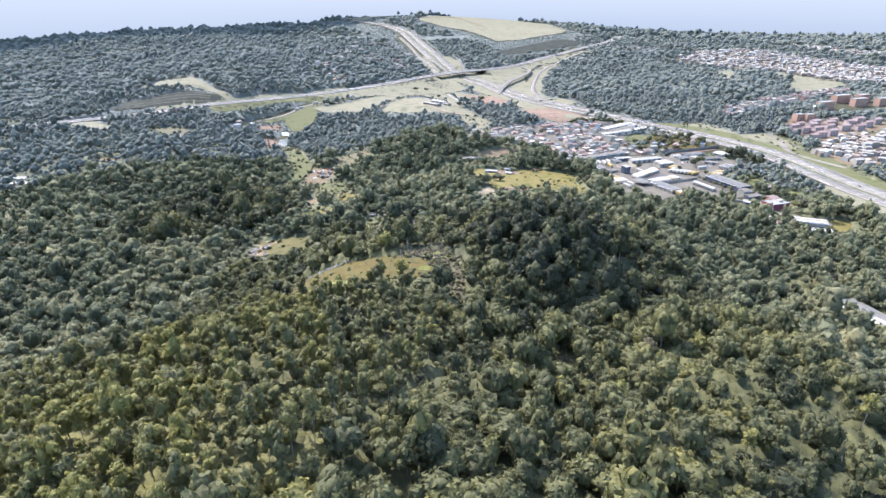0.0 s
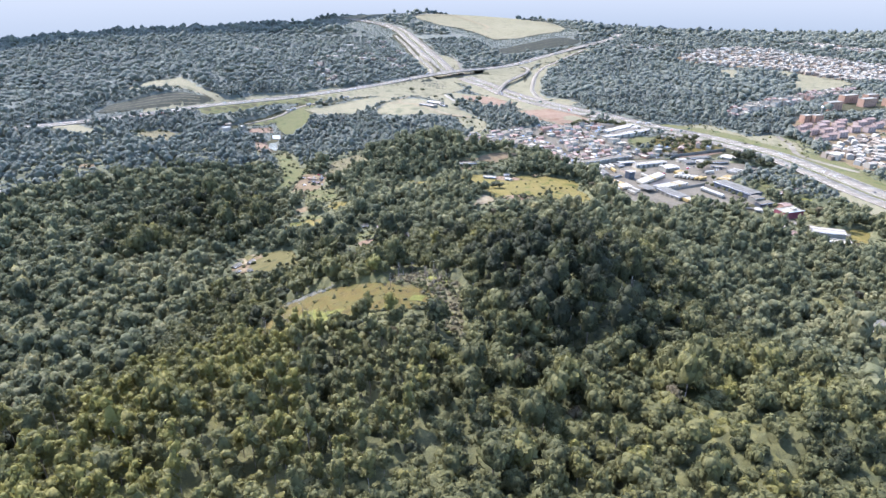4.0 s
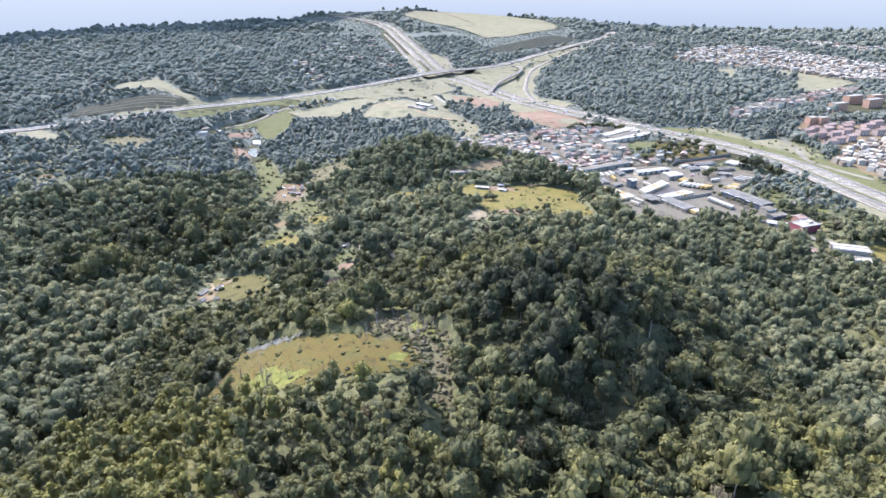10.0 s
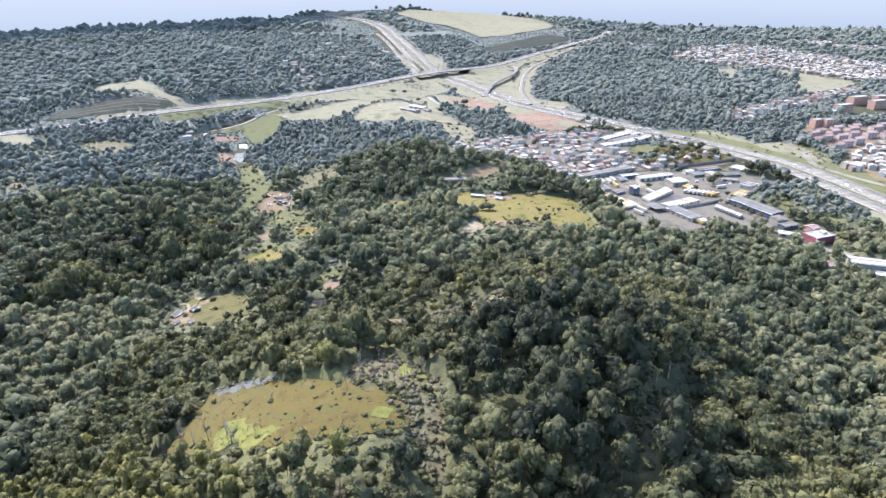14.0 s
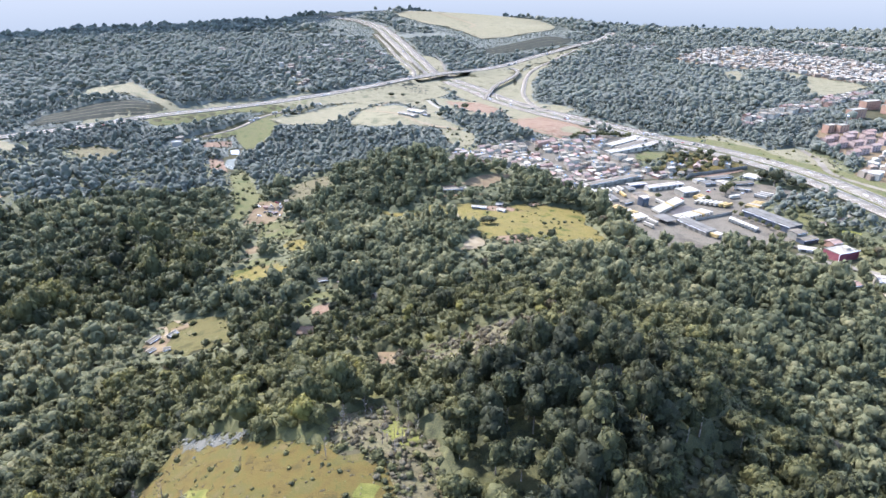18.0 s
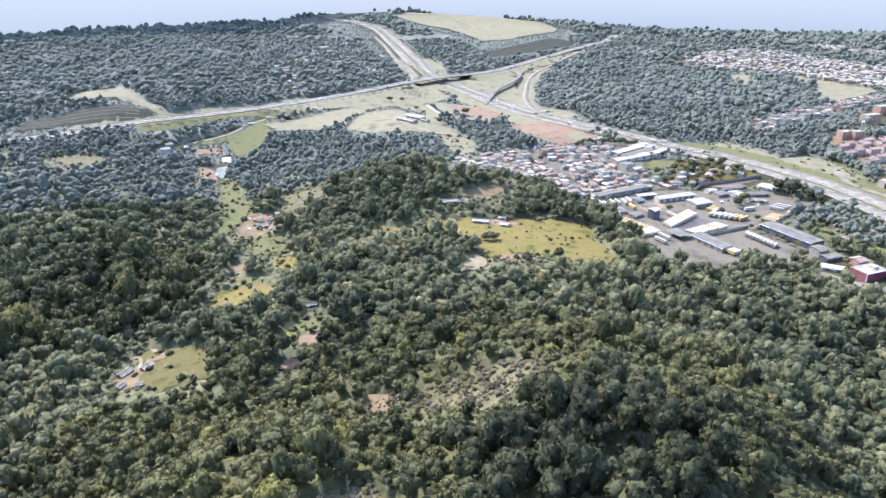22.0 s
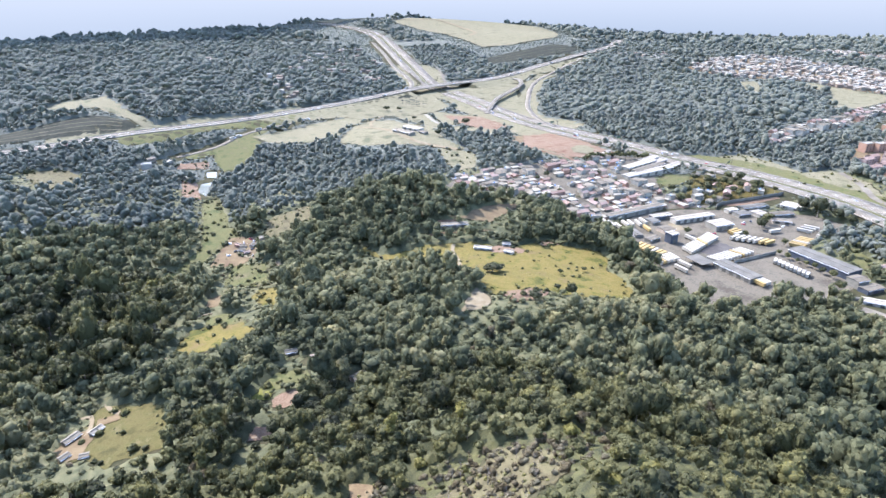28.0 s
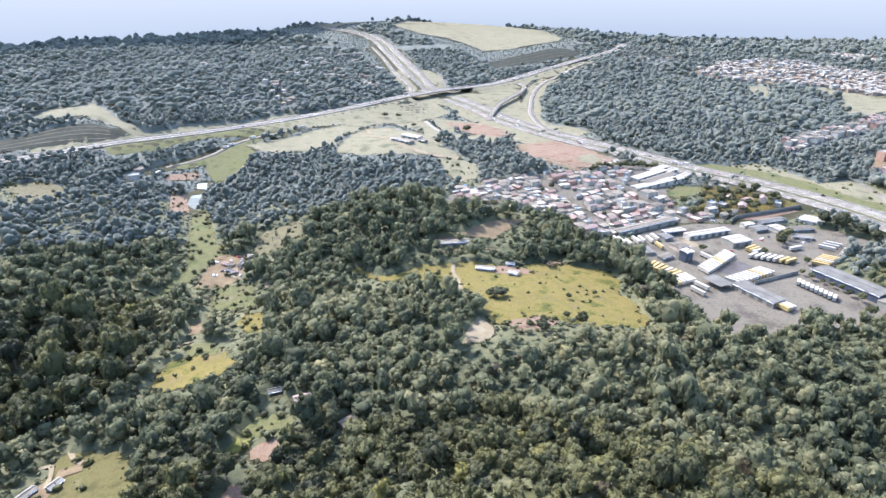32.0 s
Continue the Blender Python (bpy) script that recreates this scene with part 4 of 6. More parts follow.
def far_belt(x, y):
    """Ground before the far road and pastures, on which only low growth stands."""
    shut = np.zeros(len(x), bool)
    far_off = np.nonzero(~shut & (y > 1900) & (np.abs(x) < 1000))[0]
    for ahead, half in ((50, 34), (110, 40), (180, 40), (260, 40)):
        near = far_off[~shut[far_off]]
        near = near[(y[near] + ahead > 2150)]
        for part_ in np.array_split(near, max(1, len(near) // 4000)):
            if len(part_):
                shut[part_[off_road(x[part_], y[part_] + ahead, MAIN) < half]] = True
    for poly, grow in CLEAR:
        if min(q[1] for q in poly) > 2000:
            for ahead in (50, 110, 180):
                shut |= inside(poly, x, y + ahead, grow)
    return shut


def wander(x, y, size, seed):
    """A smooth field of about -1 to 1 over the plan."""
    f = np.zeros(len(x))
    r = np.random.default_rng(seed)
    for k in range(5):
        a, p = r.uniform(0, math.tau), r.uniform(0, math.tau, 2)
        s = size * r.uniform(0.6, 1.5)
        f += np.sin((x * math.cos(a) + y * math.sin(a)) / s + p[0]) * np.cos((y * math.cos(a) - x * math.sin(a)) / s + p[1])
    return f / 2.5


RIDGE = [(-32, 418), (-23, 440), (-9, 452), (10, 452), (29, 465), (47, 455), (84, 460), (94, 454), (79, 429), (60, 418), (42, 416), (28, 406), (10, 420), (-6, 407), (-19, 401)]      # thin withered growth on the ridge
DARK_WOOD = [(-330, 560), (-290, 690), (-215, 760), (-200, 700), (-175, 640), (-190, 600), (-230, 560), (-300, 520)]      # tall dark trees in the valley
SCRUBBY = [(-40, 395), (63, 385), (112, 392), (150, 420), (190, 410), (200, 440), (140, 460), (40, 465), (-40, 450)]   # low olive growth on the crest
SUNNY = [(-25, 90), (-35, 160), (-45, 215), (-70, 270), (-120, 320), (-235, 338), (-290, 320), (-200, 180), (-130, 90)]      # lighter, yellowish trees
SUNNY_EAST = [(45, 110), (50, 235), (130, 290), (240, 330), (300, 220), (160, 100)]
trees = []          # x, y, kind, radius, stretch, tint, detail
KINDS = ("broad", "slender", "tall")


def shade_of(x, y):
    """How light the leaves are over the plan: drifts of darker and yellower growth."""
    t = 0.36 + 0.20 * wander(x, y, 60, 3) + 0.13 * wander(x, y, 22, 5)
    t[inside(SUNNY, x, y)] += 0.24
    t[inside(SUNNY_EAST, x, y)] += 0.08
    return t


def plant(x, y, lo, hi, seed):
    """Chooses kind, size and tint of the trees at these places, and the detail that their distance asks for."""
    keep = ~open_ground(x, y) & ~far_belt(x, y)
    x, y = x[keep], y[keep]
    eye_y = np.clip(y - 170, 0, 300)
    away = np.sqrt(x**2 + (y - eye_y) ** 2 + 110**2)
    ok = (away >= lo) & (away < hi)
    x, y, away = x[ok], y[ok], away[ok]
    n = len(x)
    kind = np.zeros(n, int)
    slim = (np.hypot((x + 120) / 115, (y - 215) / 135) < 1) & (rng.random(n) < 0.75)
    kind[slim] = 1
    stand = np.hypot((x - 67) / 44, (y - 330) / 52) < 1 + 0.2 * rng.random(n)
    kind[stand] = 2
    dark_wood = inside(DARK_WOOD, x, y)
    kind[(rng.random(n) < 0.05) & (kind == 0)] = 1
    tallish = (rng.random(n) < 0.05) & (kind == 0) & (away < 600)
    kind[tallish] = 2
    radius = rng.uniform(2.2, 4.7, n) * (1 + 0.2 * wander(x, y, 40, seed)) + 2.3 * (rng.random(n) < 0.15)
    radius[stand] = rng.uniform(4.6, 6.4, stand.sum())
    radius[dark_wood] = radius[dark_wood] * 1.3 + 0.8
    radius[tallish] = rng.uniform(2.4, 3.4, tallish.sum())
    stretch = np.where(kind == 2, 1.1, 1.2) * rng.uniform(0.7, 1.45, n) * (1 + 0.2 * wander(x, y, 16, seed + 9))
    stretch[kind == 1] = rng.uniform(0.9, 1.45, (kind == 1).sum())
    radius[kind == 1] = rng.uniform(2.8, 4.2, (kind == 1).sum())
    stretch[stand] = rng.uniform(1.1, 1.55, stand.sum())
    stretch[dark_wood] *= 1.15
    tint = shade_of(x, y) + rng.normal(0, 0.16, n)
    tint[slim] += 0.16
    tint[(rng.random(n) < 0.012)] = 0.9
    tint[stand] = rng.uniform(-0.2, 0.22, stand.sum())
    tint[tallish] -= 0.15
    tint[dark_wood] -= 0.1
    thin = stand & (rng.random(n) < 0.5)
    thin |= dark_wood & (rng.random(n) < 0.35)
    thin |= inside(RIDGE, x, y) & (rng.random(n) < 0.65)
    scrubby = inside(SCRUBBY, x, y) & ~stand
    radius[scrubby] *= 0.86
    stretch[scrubby] *= 0.85
    tint[scrubby] += 0.14
    low = low_ground(x, y)
    radius[low], stretch[low] = radius[low] * 0.55, stretch[low] * 0.55
    x, y, kind, radius, stretch, tint, away = (q[~thin] for q in (x, y, kind, radius, stretch, tint, away))
    kind[low[~thin]] = 0
    for row in zip(x, y, kind, radius, stretch, np.clip(tint, -0.3, 1), away):
        trees.append(row)


plant(*scatter(6.0, -340, 340, 84, 640), 0, 270, 1)
plant(*scatter(6.1, -560, 560, 100, 900), 270, 600, 2)
plant(*scatter(6.4, -980, 1000, 300, 1420), 600, 1100, 4)
plant(*scatter(9.2, -1500, 1500, 900, 2200), 1100, 2000, 5)
plant(*scatter(17.0, -3000, 3000, 1700, 3650), 2000, 6000, 6)
first_behind = len(trees)
plant(*scatter(9.0, -400, 400, -240, 78), 0, 900, 7)
plant(*scatter(11.5, -700, 700, 0, 560), 0, 1200, 8)
trees = np.array(trees)
behind = np.arange(len(trees)) >= first_behind
seen = inside(BACK + [(4400, -1500), (-4400, -1500)], trees[:, 0], trees[:, 1], -300)
trees, behind = trees[seen], behind[seen]
tz = height(trees[:, 0], trees[:, 1])
wedge = (np.abs(trees[:, 0]) < 0.8 * trees[:, 1] + 60) & (trees[:, 1] > 83)
wedge = np.where(behind, (np.abs(trees[:, 0]) > 0.8 * trees[:, 1] + 64) | (trees[:, 1] < 78), wedge)
trees, tz, behind = trees[wedge], tz[wedge], behind[wedge]
away = trees[:, 6]
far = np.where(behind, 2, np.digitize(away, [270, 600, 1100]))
far[(far == 1) & inside(DARK_WOOD, trees[:, 0], trees[:, 1])] = 0
big = 1 + 0.08 * (far == 2) + 0.2 * behind + np.where(far == 3, np.where(away < 2000, 0.32, 1.2), 0)
own = (np.abs(trees[:, 0]) < 62) & (trees[:, 1] > 118) & (trees[:, 1] < 240)
own &= np.cumsum(own) <= 165
withered = (rng.random(len(trees)) < 0.02) & (far < 2) & (trees[:, 3] < 4.2) & ~own & (trees[:, 2] == 0)


def joined(name, sel, library, label, mat, category):
    """All chosen trees' crowns, or trunks, as one object."""
    vs, fs, ts, k = [], [], [], 0
    turn = rng.uniform(0, math.tau, len(trees))
    for kind in range(3):
        for d in range(4):
            lib = library(KINDS[kind], d)
            if not lib:
                continue
            which = rng.integers(0, len(lib), len(trees))
            for j, (v, f) in enumerate(lib):
                i = np.nonzero(sel & (trees[:, 2] == kind) & (far == d) & (which == j))[0]
                if not len(i):
                    continue
                c, s, r = np.cos(turn[i])[:, None], np.sin(turn[i])[:, None], (trees[i, 3] * big[i])[:, None]
                hgt = r * trees[i, 4][:, None] / np.where(far[i] == 3, 1.7, np.where(far[i] == 2, 1.25, 1.0))[:, None]
                co = np.stack([(v[:, 0] * c - v[:, 1] * s) * r + trees[i, 0][:, None], (v[:, 0] * s + v[:, 1] * c) * r + trees[i, 1][:, None],
                               v[:, 2] * hgt + tz[i][:, None]], -1)
                fs.append((f[None] + (np.arange(len(i)) * len(v))[:, None, None]).reshape(-1, 3) + k)
                vs.append(co.reshape(-1, 3))
                ts.append(np.repeat(trees[i, 5], len(v)))
                k += len(i) * len(v)
    me = raw_mesh(name, np.concatenate(vs), np.concatenate(fs), mat, np.concatenate(ts))
    me.shade_smooth()
    ob = new(name, me)
    return tagged(ob, label, category, kind="stuff")


joined("woodland", (far == 0) & ~own & ~withered, lambda k, d: CROWNS[k, d], "dense mixed broadleaf woodland on the ridge", LEAF, "forest")
joined("withered_trees", withered, lambda k, d: CROWNS[k, d], "grey-brown thinly leaved trees among the green wood", DRY_LEAF, "forest")
joined("valley_woodland", (far == 1) & ~withered, lambda k, d: CROWNS[k, d], "dense green woodland in the valley", HAZED_VALLEY_LEAF, "forest")
joined("wood_behind", behind, lambda k, d: CROWNS[k, d], "green woodland at the start of the flight", LEAF, "forest")
joined("hillside_woodland", (far == 2) & ~behind, lambda k, d: CROWNS[k, d], "dark green woodland on the hillsides", HAZED_FAR_LEAF, "forest")
joined("far_woods", (far == 3) & ~behind, lambda k, d: CROWNS[k, d], "far wooded hills", HAZED_FAR_LEAF, "forest")
joined("tree_trunks", (far == 0) & ~own, lambda k, d: TRUNKS[k] if d < 1 else [], "grey-brown trunks and limbs of the woodland", BARK, "forest")



def understorey(name, step, x0, x1, y0, y1, tall, mat, label):
    """Close lower growth that fills the wood between the crowns: an uneven sheet of leaves with holes where the ground is open."""
    X, Y = np.meshgrid(np.arange(x0, x1 + step, step), np.arange(y0, y1 + 0.1, step))
    X[1::2] += step / 2
    X, Y = X + rng.uniform(-0.3, 0.3, X.shape) * step, Y + rng.uniform(-0.3, 0.3, Y.shape) * step * (Y > y0) * (Y < y1)
    x, y = X.ravel(), Y.ravel()
    shut = (open_ground(x, y) | (np.abs(x) > 0.8 * y + 70) | ~inside(BACK + [(4400, -1500), (-4400, -1500)], x, y, -30)).reshape(X.shape)
    h = np.full(len(x), tall) * (1 + 0.25 * wander(x, y, 30, 21))
    low = low_ground(x, y) | far_belt(x, y)
    h[low] *= 0.2
    h[inside(RIDGE, x, y)] *= 0.15
    h[inside(SCRUBBY, x, y)] *= 0.6
    h[np.hypot((x - 67) / 48, (y - 330) / 56) < 1] *= 0.4
    h = h.reshape(X.shape)
    h[shut] = 0
    for _ in range(2):
        h[1:-1, 1:-1] = (4 * h[1:-1, 1:-1] + h[:-2, 1:-1] + h[2:, 1:-1] + h[1:-1, :-2] + h[1:-1, 2:]) / 8
    h = h * (1 + 0.5 * rng.uniform(-1, 1, h.shape)) + 0.15
    h[shut] = -0.8
    v = np.stack([X, Y, height(x, y).reshape(X.shape) + h], -1).reshape(-1, 3)
    i = np.arange(X.size).reshape(X.shape)
    f = np.stack([i[:-1, :-1], i[:-1, 1:], i[1:, 1:], i[1:, :-1]], -1).reshape(-1, 4)
    f = f[~shut.ravel()[f].all(1)]
    used, f = np.unique(f, return_inverse=True)
    tint = np.clip(shade_of(x, y) - 0.08 + 0.12 * low + rng.normal(0, 0.15, len(x)), 0, 1)
    me = raw_mesh(name, v[used], f.reshape(-1, 4), mat, tint[used])
    me.shade_smooth()
    return tagged(new(name, me), label, "forest", kind="stuff")


understorey("ridge_understorey", 2.6, -340, 340, 84, 470, 4.6, LEAF, "close green lower growth between the ridge's trees")
understorey("valley_understorey", 4.2, -680, 680, 470, 760, 4.2, HAZED_VALLEY_LEAF, "close green lower growth between the valley's trees")
understorey("slope_understorey", 5.0, -800, 800, 760, 1000, 3.6, HAZED_VALLEY_LEAF, "close green growth between the slope's trees")
understorey("hillside_understorey", 6.0, -1000, 1000, 1000, 1250, 3.6, HAZED_FAR_LEAF, "close dark green growth between the hillside's trees")
understorey("far_understorey", 11.0, -1900, 1900, 1250, 2200, 3.0, HAZED_FAR_LEAF, "close green growth of the far woods")
understorey("distant_understorey", 24.0, -3000, 3000, 2200, 3650, 3.5, HAZED_FAR_LEAF, "close green growth of the furthest woods")

# the trees that the camera passes nearest stand one by one
tree_meshes = {}
for k in KINDS:
    for j, (v, f) in enumerate(CROWNS[k, 0][:4]):
        for s in range(4):
            tree_meshes[k, j, s] = raw_mesh("crown", v, f, LEAF, np.full(len(v), (0.16, 0.32, 0.48, 0.72)[s]))
            tree_meshes[k, j, s].shade_smooth()
    for j, (v, f) in enumerate(TRUNKS[k]):
        tree_meshes[k, j] = raw_mesh("trunk", v, f, BARK)
TREE_WORDS = ("dark green", "mid-green", "grey-green", "yellow-green")
for n, i in enumerate(np.nonzero(own)[0]):
    x, y, kind, r, stretch, tint, _ = trees[i]
    k = KINDS[int(kind)]
    s = int(np.digitize(tint, [0.24, 0.42, 0.62]))
    t = empty("tree", x, y, tz[i], n * 77 % 360)
    t.scale = (r, r, r * stretch)
    tagged(t, f"{TREE_WORDS[s]} {'slim, open-crowned' if k == 'slender' else 'round-crowned'} tree in the ridge wood", "tree", "trees on the ridge")
    part("trunk", tree_meshes[k, n % 3], BARK, t)
    part("crown", tree_meshes[k, n % 4, s], LEAF, t)


# ---- low growth in the clearings ----
BUSHES = [crown("broad", (1, 4, 12, 0.26)) for _ in range(5)]

FAR_BUSHES = [crown("broad", (0, 4, 0, 0.5)) for _ in range(4)]


def scrub(name, x, y, lo, hi, tint0, tint1, mat, label, tall=0.8, lib=BUSHES):
    """Bushes and tufts at these places as one object of stuff."""
    z = height(x, y)
    vs, fs, ts, k = [], [], [], 0
    kind, turn = rng.integers(0, len(lib), len(x)), rng.uniform(0, math.tau, len(x))
    r = lo + (hi - lo) * rng.random(len(x)) ** 2.2
    t = rng.uniform(tint0, tint1, len(x))
    for j, (v, f) in enumerate(lib):
        i = np.nonzero(kind == j)[0]
        if len(i):
            c, s, q = np.cos(turn[i])[:, None], np.sin(turn[i])[:, None], r[i][:, None]
            co = np.stack([(v[:, 0] * c - v[:, 1] * s) * q + x[i][:, None], (v[:, 0] * s + v[:, 1] * c) * q + y[i][:, None], (v[:, 2] - 0.75) * q * tall + z[i][:, None]], -1)
            fs.append((f[None] + (np.arange(len(i)) * len(v))[:, None, None]).reshape(-1, 3) + k)
            vs.append(co.reshape(-1, 3))
            ts.append(np.repeat(t[i], len(v)))
            k += len(i) * len(v)
    me = raw_mesh(name, np.concatenate(vs), np.concatenate(fs), mat, np.concatenate(ts))
    me.shade_smooth()
    return tagged(new(name, me), label, "shrubs", kind="stuff")


def within(poly, n, grow=0.0, edge=0.0):
    """n places in a polygon, of which a share crowds its edge."""
    p = np.array(poly, float)
    lo, hi = p.min(0) - 3, p.max(0) + 3
    q = rng.uniform(lo, hi, (n * 6, 2))
    q = q[inside(poly, q[:, 0], q[:, 1], grow)][:int(n * (1 - edge))]
    s = rng.random(int(n * edge)) * len(p)
    i = s.astype(int)
    e = p[i] + (np.roll(p, -1, 0)[i] - p[i]) * (s - i)[:, None] + rng.normal(0, 2.2, (len(s), 2))
    q = np.concatenate([q, e])
    return q[:, 0], q[:, 1]


def gathered(*sets):
    return np.concatenate([s[0] for s in sets]), np.concatenate([s[1] for s in sets])


KNOLL, WEST, MEADOW, FARM = CLEAR[0][0], CLEAR[9][0], CLEAR[10][0], CLEAR[13][0]
scrub("knoll_scrub", *within(KNOLL, 320, 0, 0.75), 0.4, 1.9, 0.2, 0.75, LEAF, "low green bushes scattered over the knoll")
scrub("knoll_tussocks", *within(KNOLL, 700, 0, 0.15), 0.25, 0.75, 0.0, 0.8, DRY_LEAF, "dry brown tussocks on the knoll", 0.6)
scrub("fern_tufts", *within([(-84, 320), (-74, 324), (-57, 311), (-46, 301), (-58, 298), (-70, 304)], 260, 0, 0.35), 0.3, 0.9, 0.7, 1.0, LEAF, "yellow-green fern tufts at the edge of the knoll", 0.6)
scrub("dry_slope_scrub", *gathered(within(DRY_SLOPE, 200, 0, 0.3), within(WITHERED, 260, 0, 0.3)), 0.4, 1.6, 0.2, 1.0, DRY_LEAF, "grey-brown withered bushes beside the knoll", 0.9)
scrub("dry_slope_bushes", *gathered(within(DRY_SLOPE, 60, 0, 0.4), within(WITHERED, 70, 0, 0.4)), 0.6, 2.0, 0.2, 0.8, LEAF, "green bushes beside the knoll", 1.0)
scrub("silver_bushes", *within([(-104, 382), (-92, 374), (-76, 361), (-58, 346), (-62, 343), (-80, 352), (-98, 366)], 90, 0, 0.3), 0.4, 1.2, 0.85, 1.0, SILVER_LEAF, "silvery-grey bushes along the knoll's top", 0.8)
scrub("ridge_scrub", *within(RIDGE, 520), 0.7, 2.4, 0.0, 1.0, DRY_LEAF, "withered grey-brown scrub along the ridge", 1.0)
scrub("ridge_ferns", *within(RIDGE, 200), 0.5, 1.6, 0.5, 0.95, LEAF, "yellow-green undergrowth along the ridge", 0.8)
scrub("field_scrub", *gathered(within(FIELD, 260, 0, 0.55), *[within(p, 90, 0, 0.6) for p in (WEST, MEADOW, FARM)]), 0.4, 2.2, 0.2, 0.7, LEAF, "green bushes scattered in the fields and along their edges")
scrub("field_tussocks", *gathered(within(FIELD, 500), *[within(p, 120) for p in (WEST, MEADOW, FARM)]), 0.3, 1.0, 0.5, 1.0, LEAF, "yellow-green tussocks in the fields", 0.5)
verge_spots = [(x, y) for x, y in zip(*within([(430, 1095), (480, 1112), (500, 1060), (505, 1010), (550, 1025), (560, 960), (530, 880), (505, 905), (490, 945), (465, 1000)], 90, 0, 0.4))]
scrub("verge_scrub", np.array([p[0] for p in verge_spots]), np.array([p[1] for p in verge_spots]), 0.8, 3.0, 0.2, 0.8, LEAF, "bushes on the motorway's grassy bank")

fx, fy = scatter(8.5, -900, 800, 1880, 3300)
ok = far_belt(fx, fy) & ~open_ground(fx, fy)
scrub("far_scrub", fx[ok], fy[ok], 1.6, 4.2, 0.2, 0.9, HAZED_FAR_LEAF, "low green scrub along the far motorway and pastures", 0.8, FAR_BUSHES)
wx, wy = scatter(4.1, -220, 240, 110, 470)
shut = np.zeros(len(wx), bool)
for poly, grow in CLEAR:
    shut |= inside(poly, wx, wy, grow)
ok = ~shut & (np.abs(wx) < 0.75 * wy + 20) & (low_ground(wx, wy) | (np.hypot((wx - 76) / 58, (wy - 326) / 62) < 1))
scrub("undergrowth", wx[ok], wy[ok], 1.2, 2.8, 0.1, 0.6, LEAF, "dense undergrowth between the trees on the ridge", 0.9)

# bushes that break up the open ground
openings = [p for p, g in CLEAR if 25 < np.ptp(np.array(p)[:, 0]) and np.array(p)[:, 1].max() < 1120 and np.array(p)[:, 0].min() > -560 and np.array(p)[:, 0].max() < 175 and np.array(p)[:, 1].min() > 480]
bx, by = gathered(*[within(p, int(10 + 0.005 * np.ptp(np.array(p)[:, 0]) * np.ptp(np.array(p)[:, 1])), 0, 0.45) for p in openings if p is not FIELD and p[0] not in ((-117, 1144), (23, 809))])
away_from = np.ones(len(bx), bool)
for line, half in ((MAIN, 28), (CROSS, 17), (SIDE, 8), (SLIP, 8)):
    away_from &= off_road(bx, by, line) > half
scrub("meadow_bushes", bx[away_from], by[away_from], 0.8, 3.4, 0.1, 0.7, LEAF, "green bushes and low trees scattered over the rough meadows", 0.9)


# ---- buildings ----
PLASTER = [material("whitewashed plaster", [(0.205, 0.186, 0.143), (0.275, 0.251, 0.195), (0.350, 0.322, 0.253)], 1.5, 0.85, each=0.3),
           material("raw brick walls", [(0.180, 0.102, 0.070), (0.238, 0.143, 0.098), (0.279, 0.189, 0.139)], 1.5, 0.9, each=0.2),
           material("grey render", [(0.127, 0.118, 0.093), (0.168, 0.157, 0.123), (0.211, 0.198, 0.158)], 1.5, 0.9, each=0.2),
           material("ochre render", [(0.262, 0.205, 0.139), (0.328, 0.262, 0.184), (0.377, 0.320, 0.246)], 1.5, 0.85, each=0.2)]
ROOFS = [material("clay tiles", [(0.120, 0.082, 0.064), (0.165, 0.112, 0.086), (0.205, 0.150, 0.120), (0.17, 0.140, 0.118)], 2.5, 0.85, 0.3, 5, each=0.5),
         material("fibre cement sheets", [(0.070, 0.059, 0.042), (0.113, 0.098, 0.071), (0.185, 0.163, 0.120)], 2.0, 0.8, 0.2, 4, each=0.6),
         material("white metal sheets", [(0.175, 0.155, 0.116), (0.226, 0.202, 0.152), (0.285, 0.257, 0.195)], 1.0, 0.5, 0.1, 3, each=0.4)]
PANE = material("window glass", [(0.03, 0.035, 0.04), (0.05, 0.06, 0.07)], 1, 0.12, spec=0.6)
DOOR = material("painted door", [(0.12, 0.09, 0.07), (0.25, 0.18, 0.12), (0.18, 0.22, 0.26)], 0.5, 0.6, each=0.5)
TANK = material("blue water tank", [(0.10, 0.22, 0.42), (0.14, 0.28, 0.50)], 1, 0.5)
BLUE_METAL = material("blue cladding", [(0.036, 0.043, 0.052), (0.050, 0.058, 0.069), (0.066, 0.074, 0.085)], 0.8, 0.6, 0.1, 4)
GREY_METAL = material("grey roof sheets", [(0.069, 0.065, 0.052), (0.091, 0.085, 0.068), (0.113, 0.105, 0.085)], 0.7, 0.6, 0.15, 3)
RED_PAINT = material("dull red paint", [(0.105, 0.030, 0.038), (0.140, 0.044, 0.050), (0.170, 0.068, 0.070)], 0.6, 0.8, 0.1, 3)
DARK_FLOOR = material("oily asphalt", [(0.038, 0.034, 0.030), (0.053, 0.048, 0.042), (0.072, 0.065, 0.056)], 0.5, 0.8, 0.1, 6)
TRIM = material("white trim", [(0.70, 0.70, 0.69), (0.82, 0.82, 0.80)], 1, 0.7)


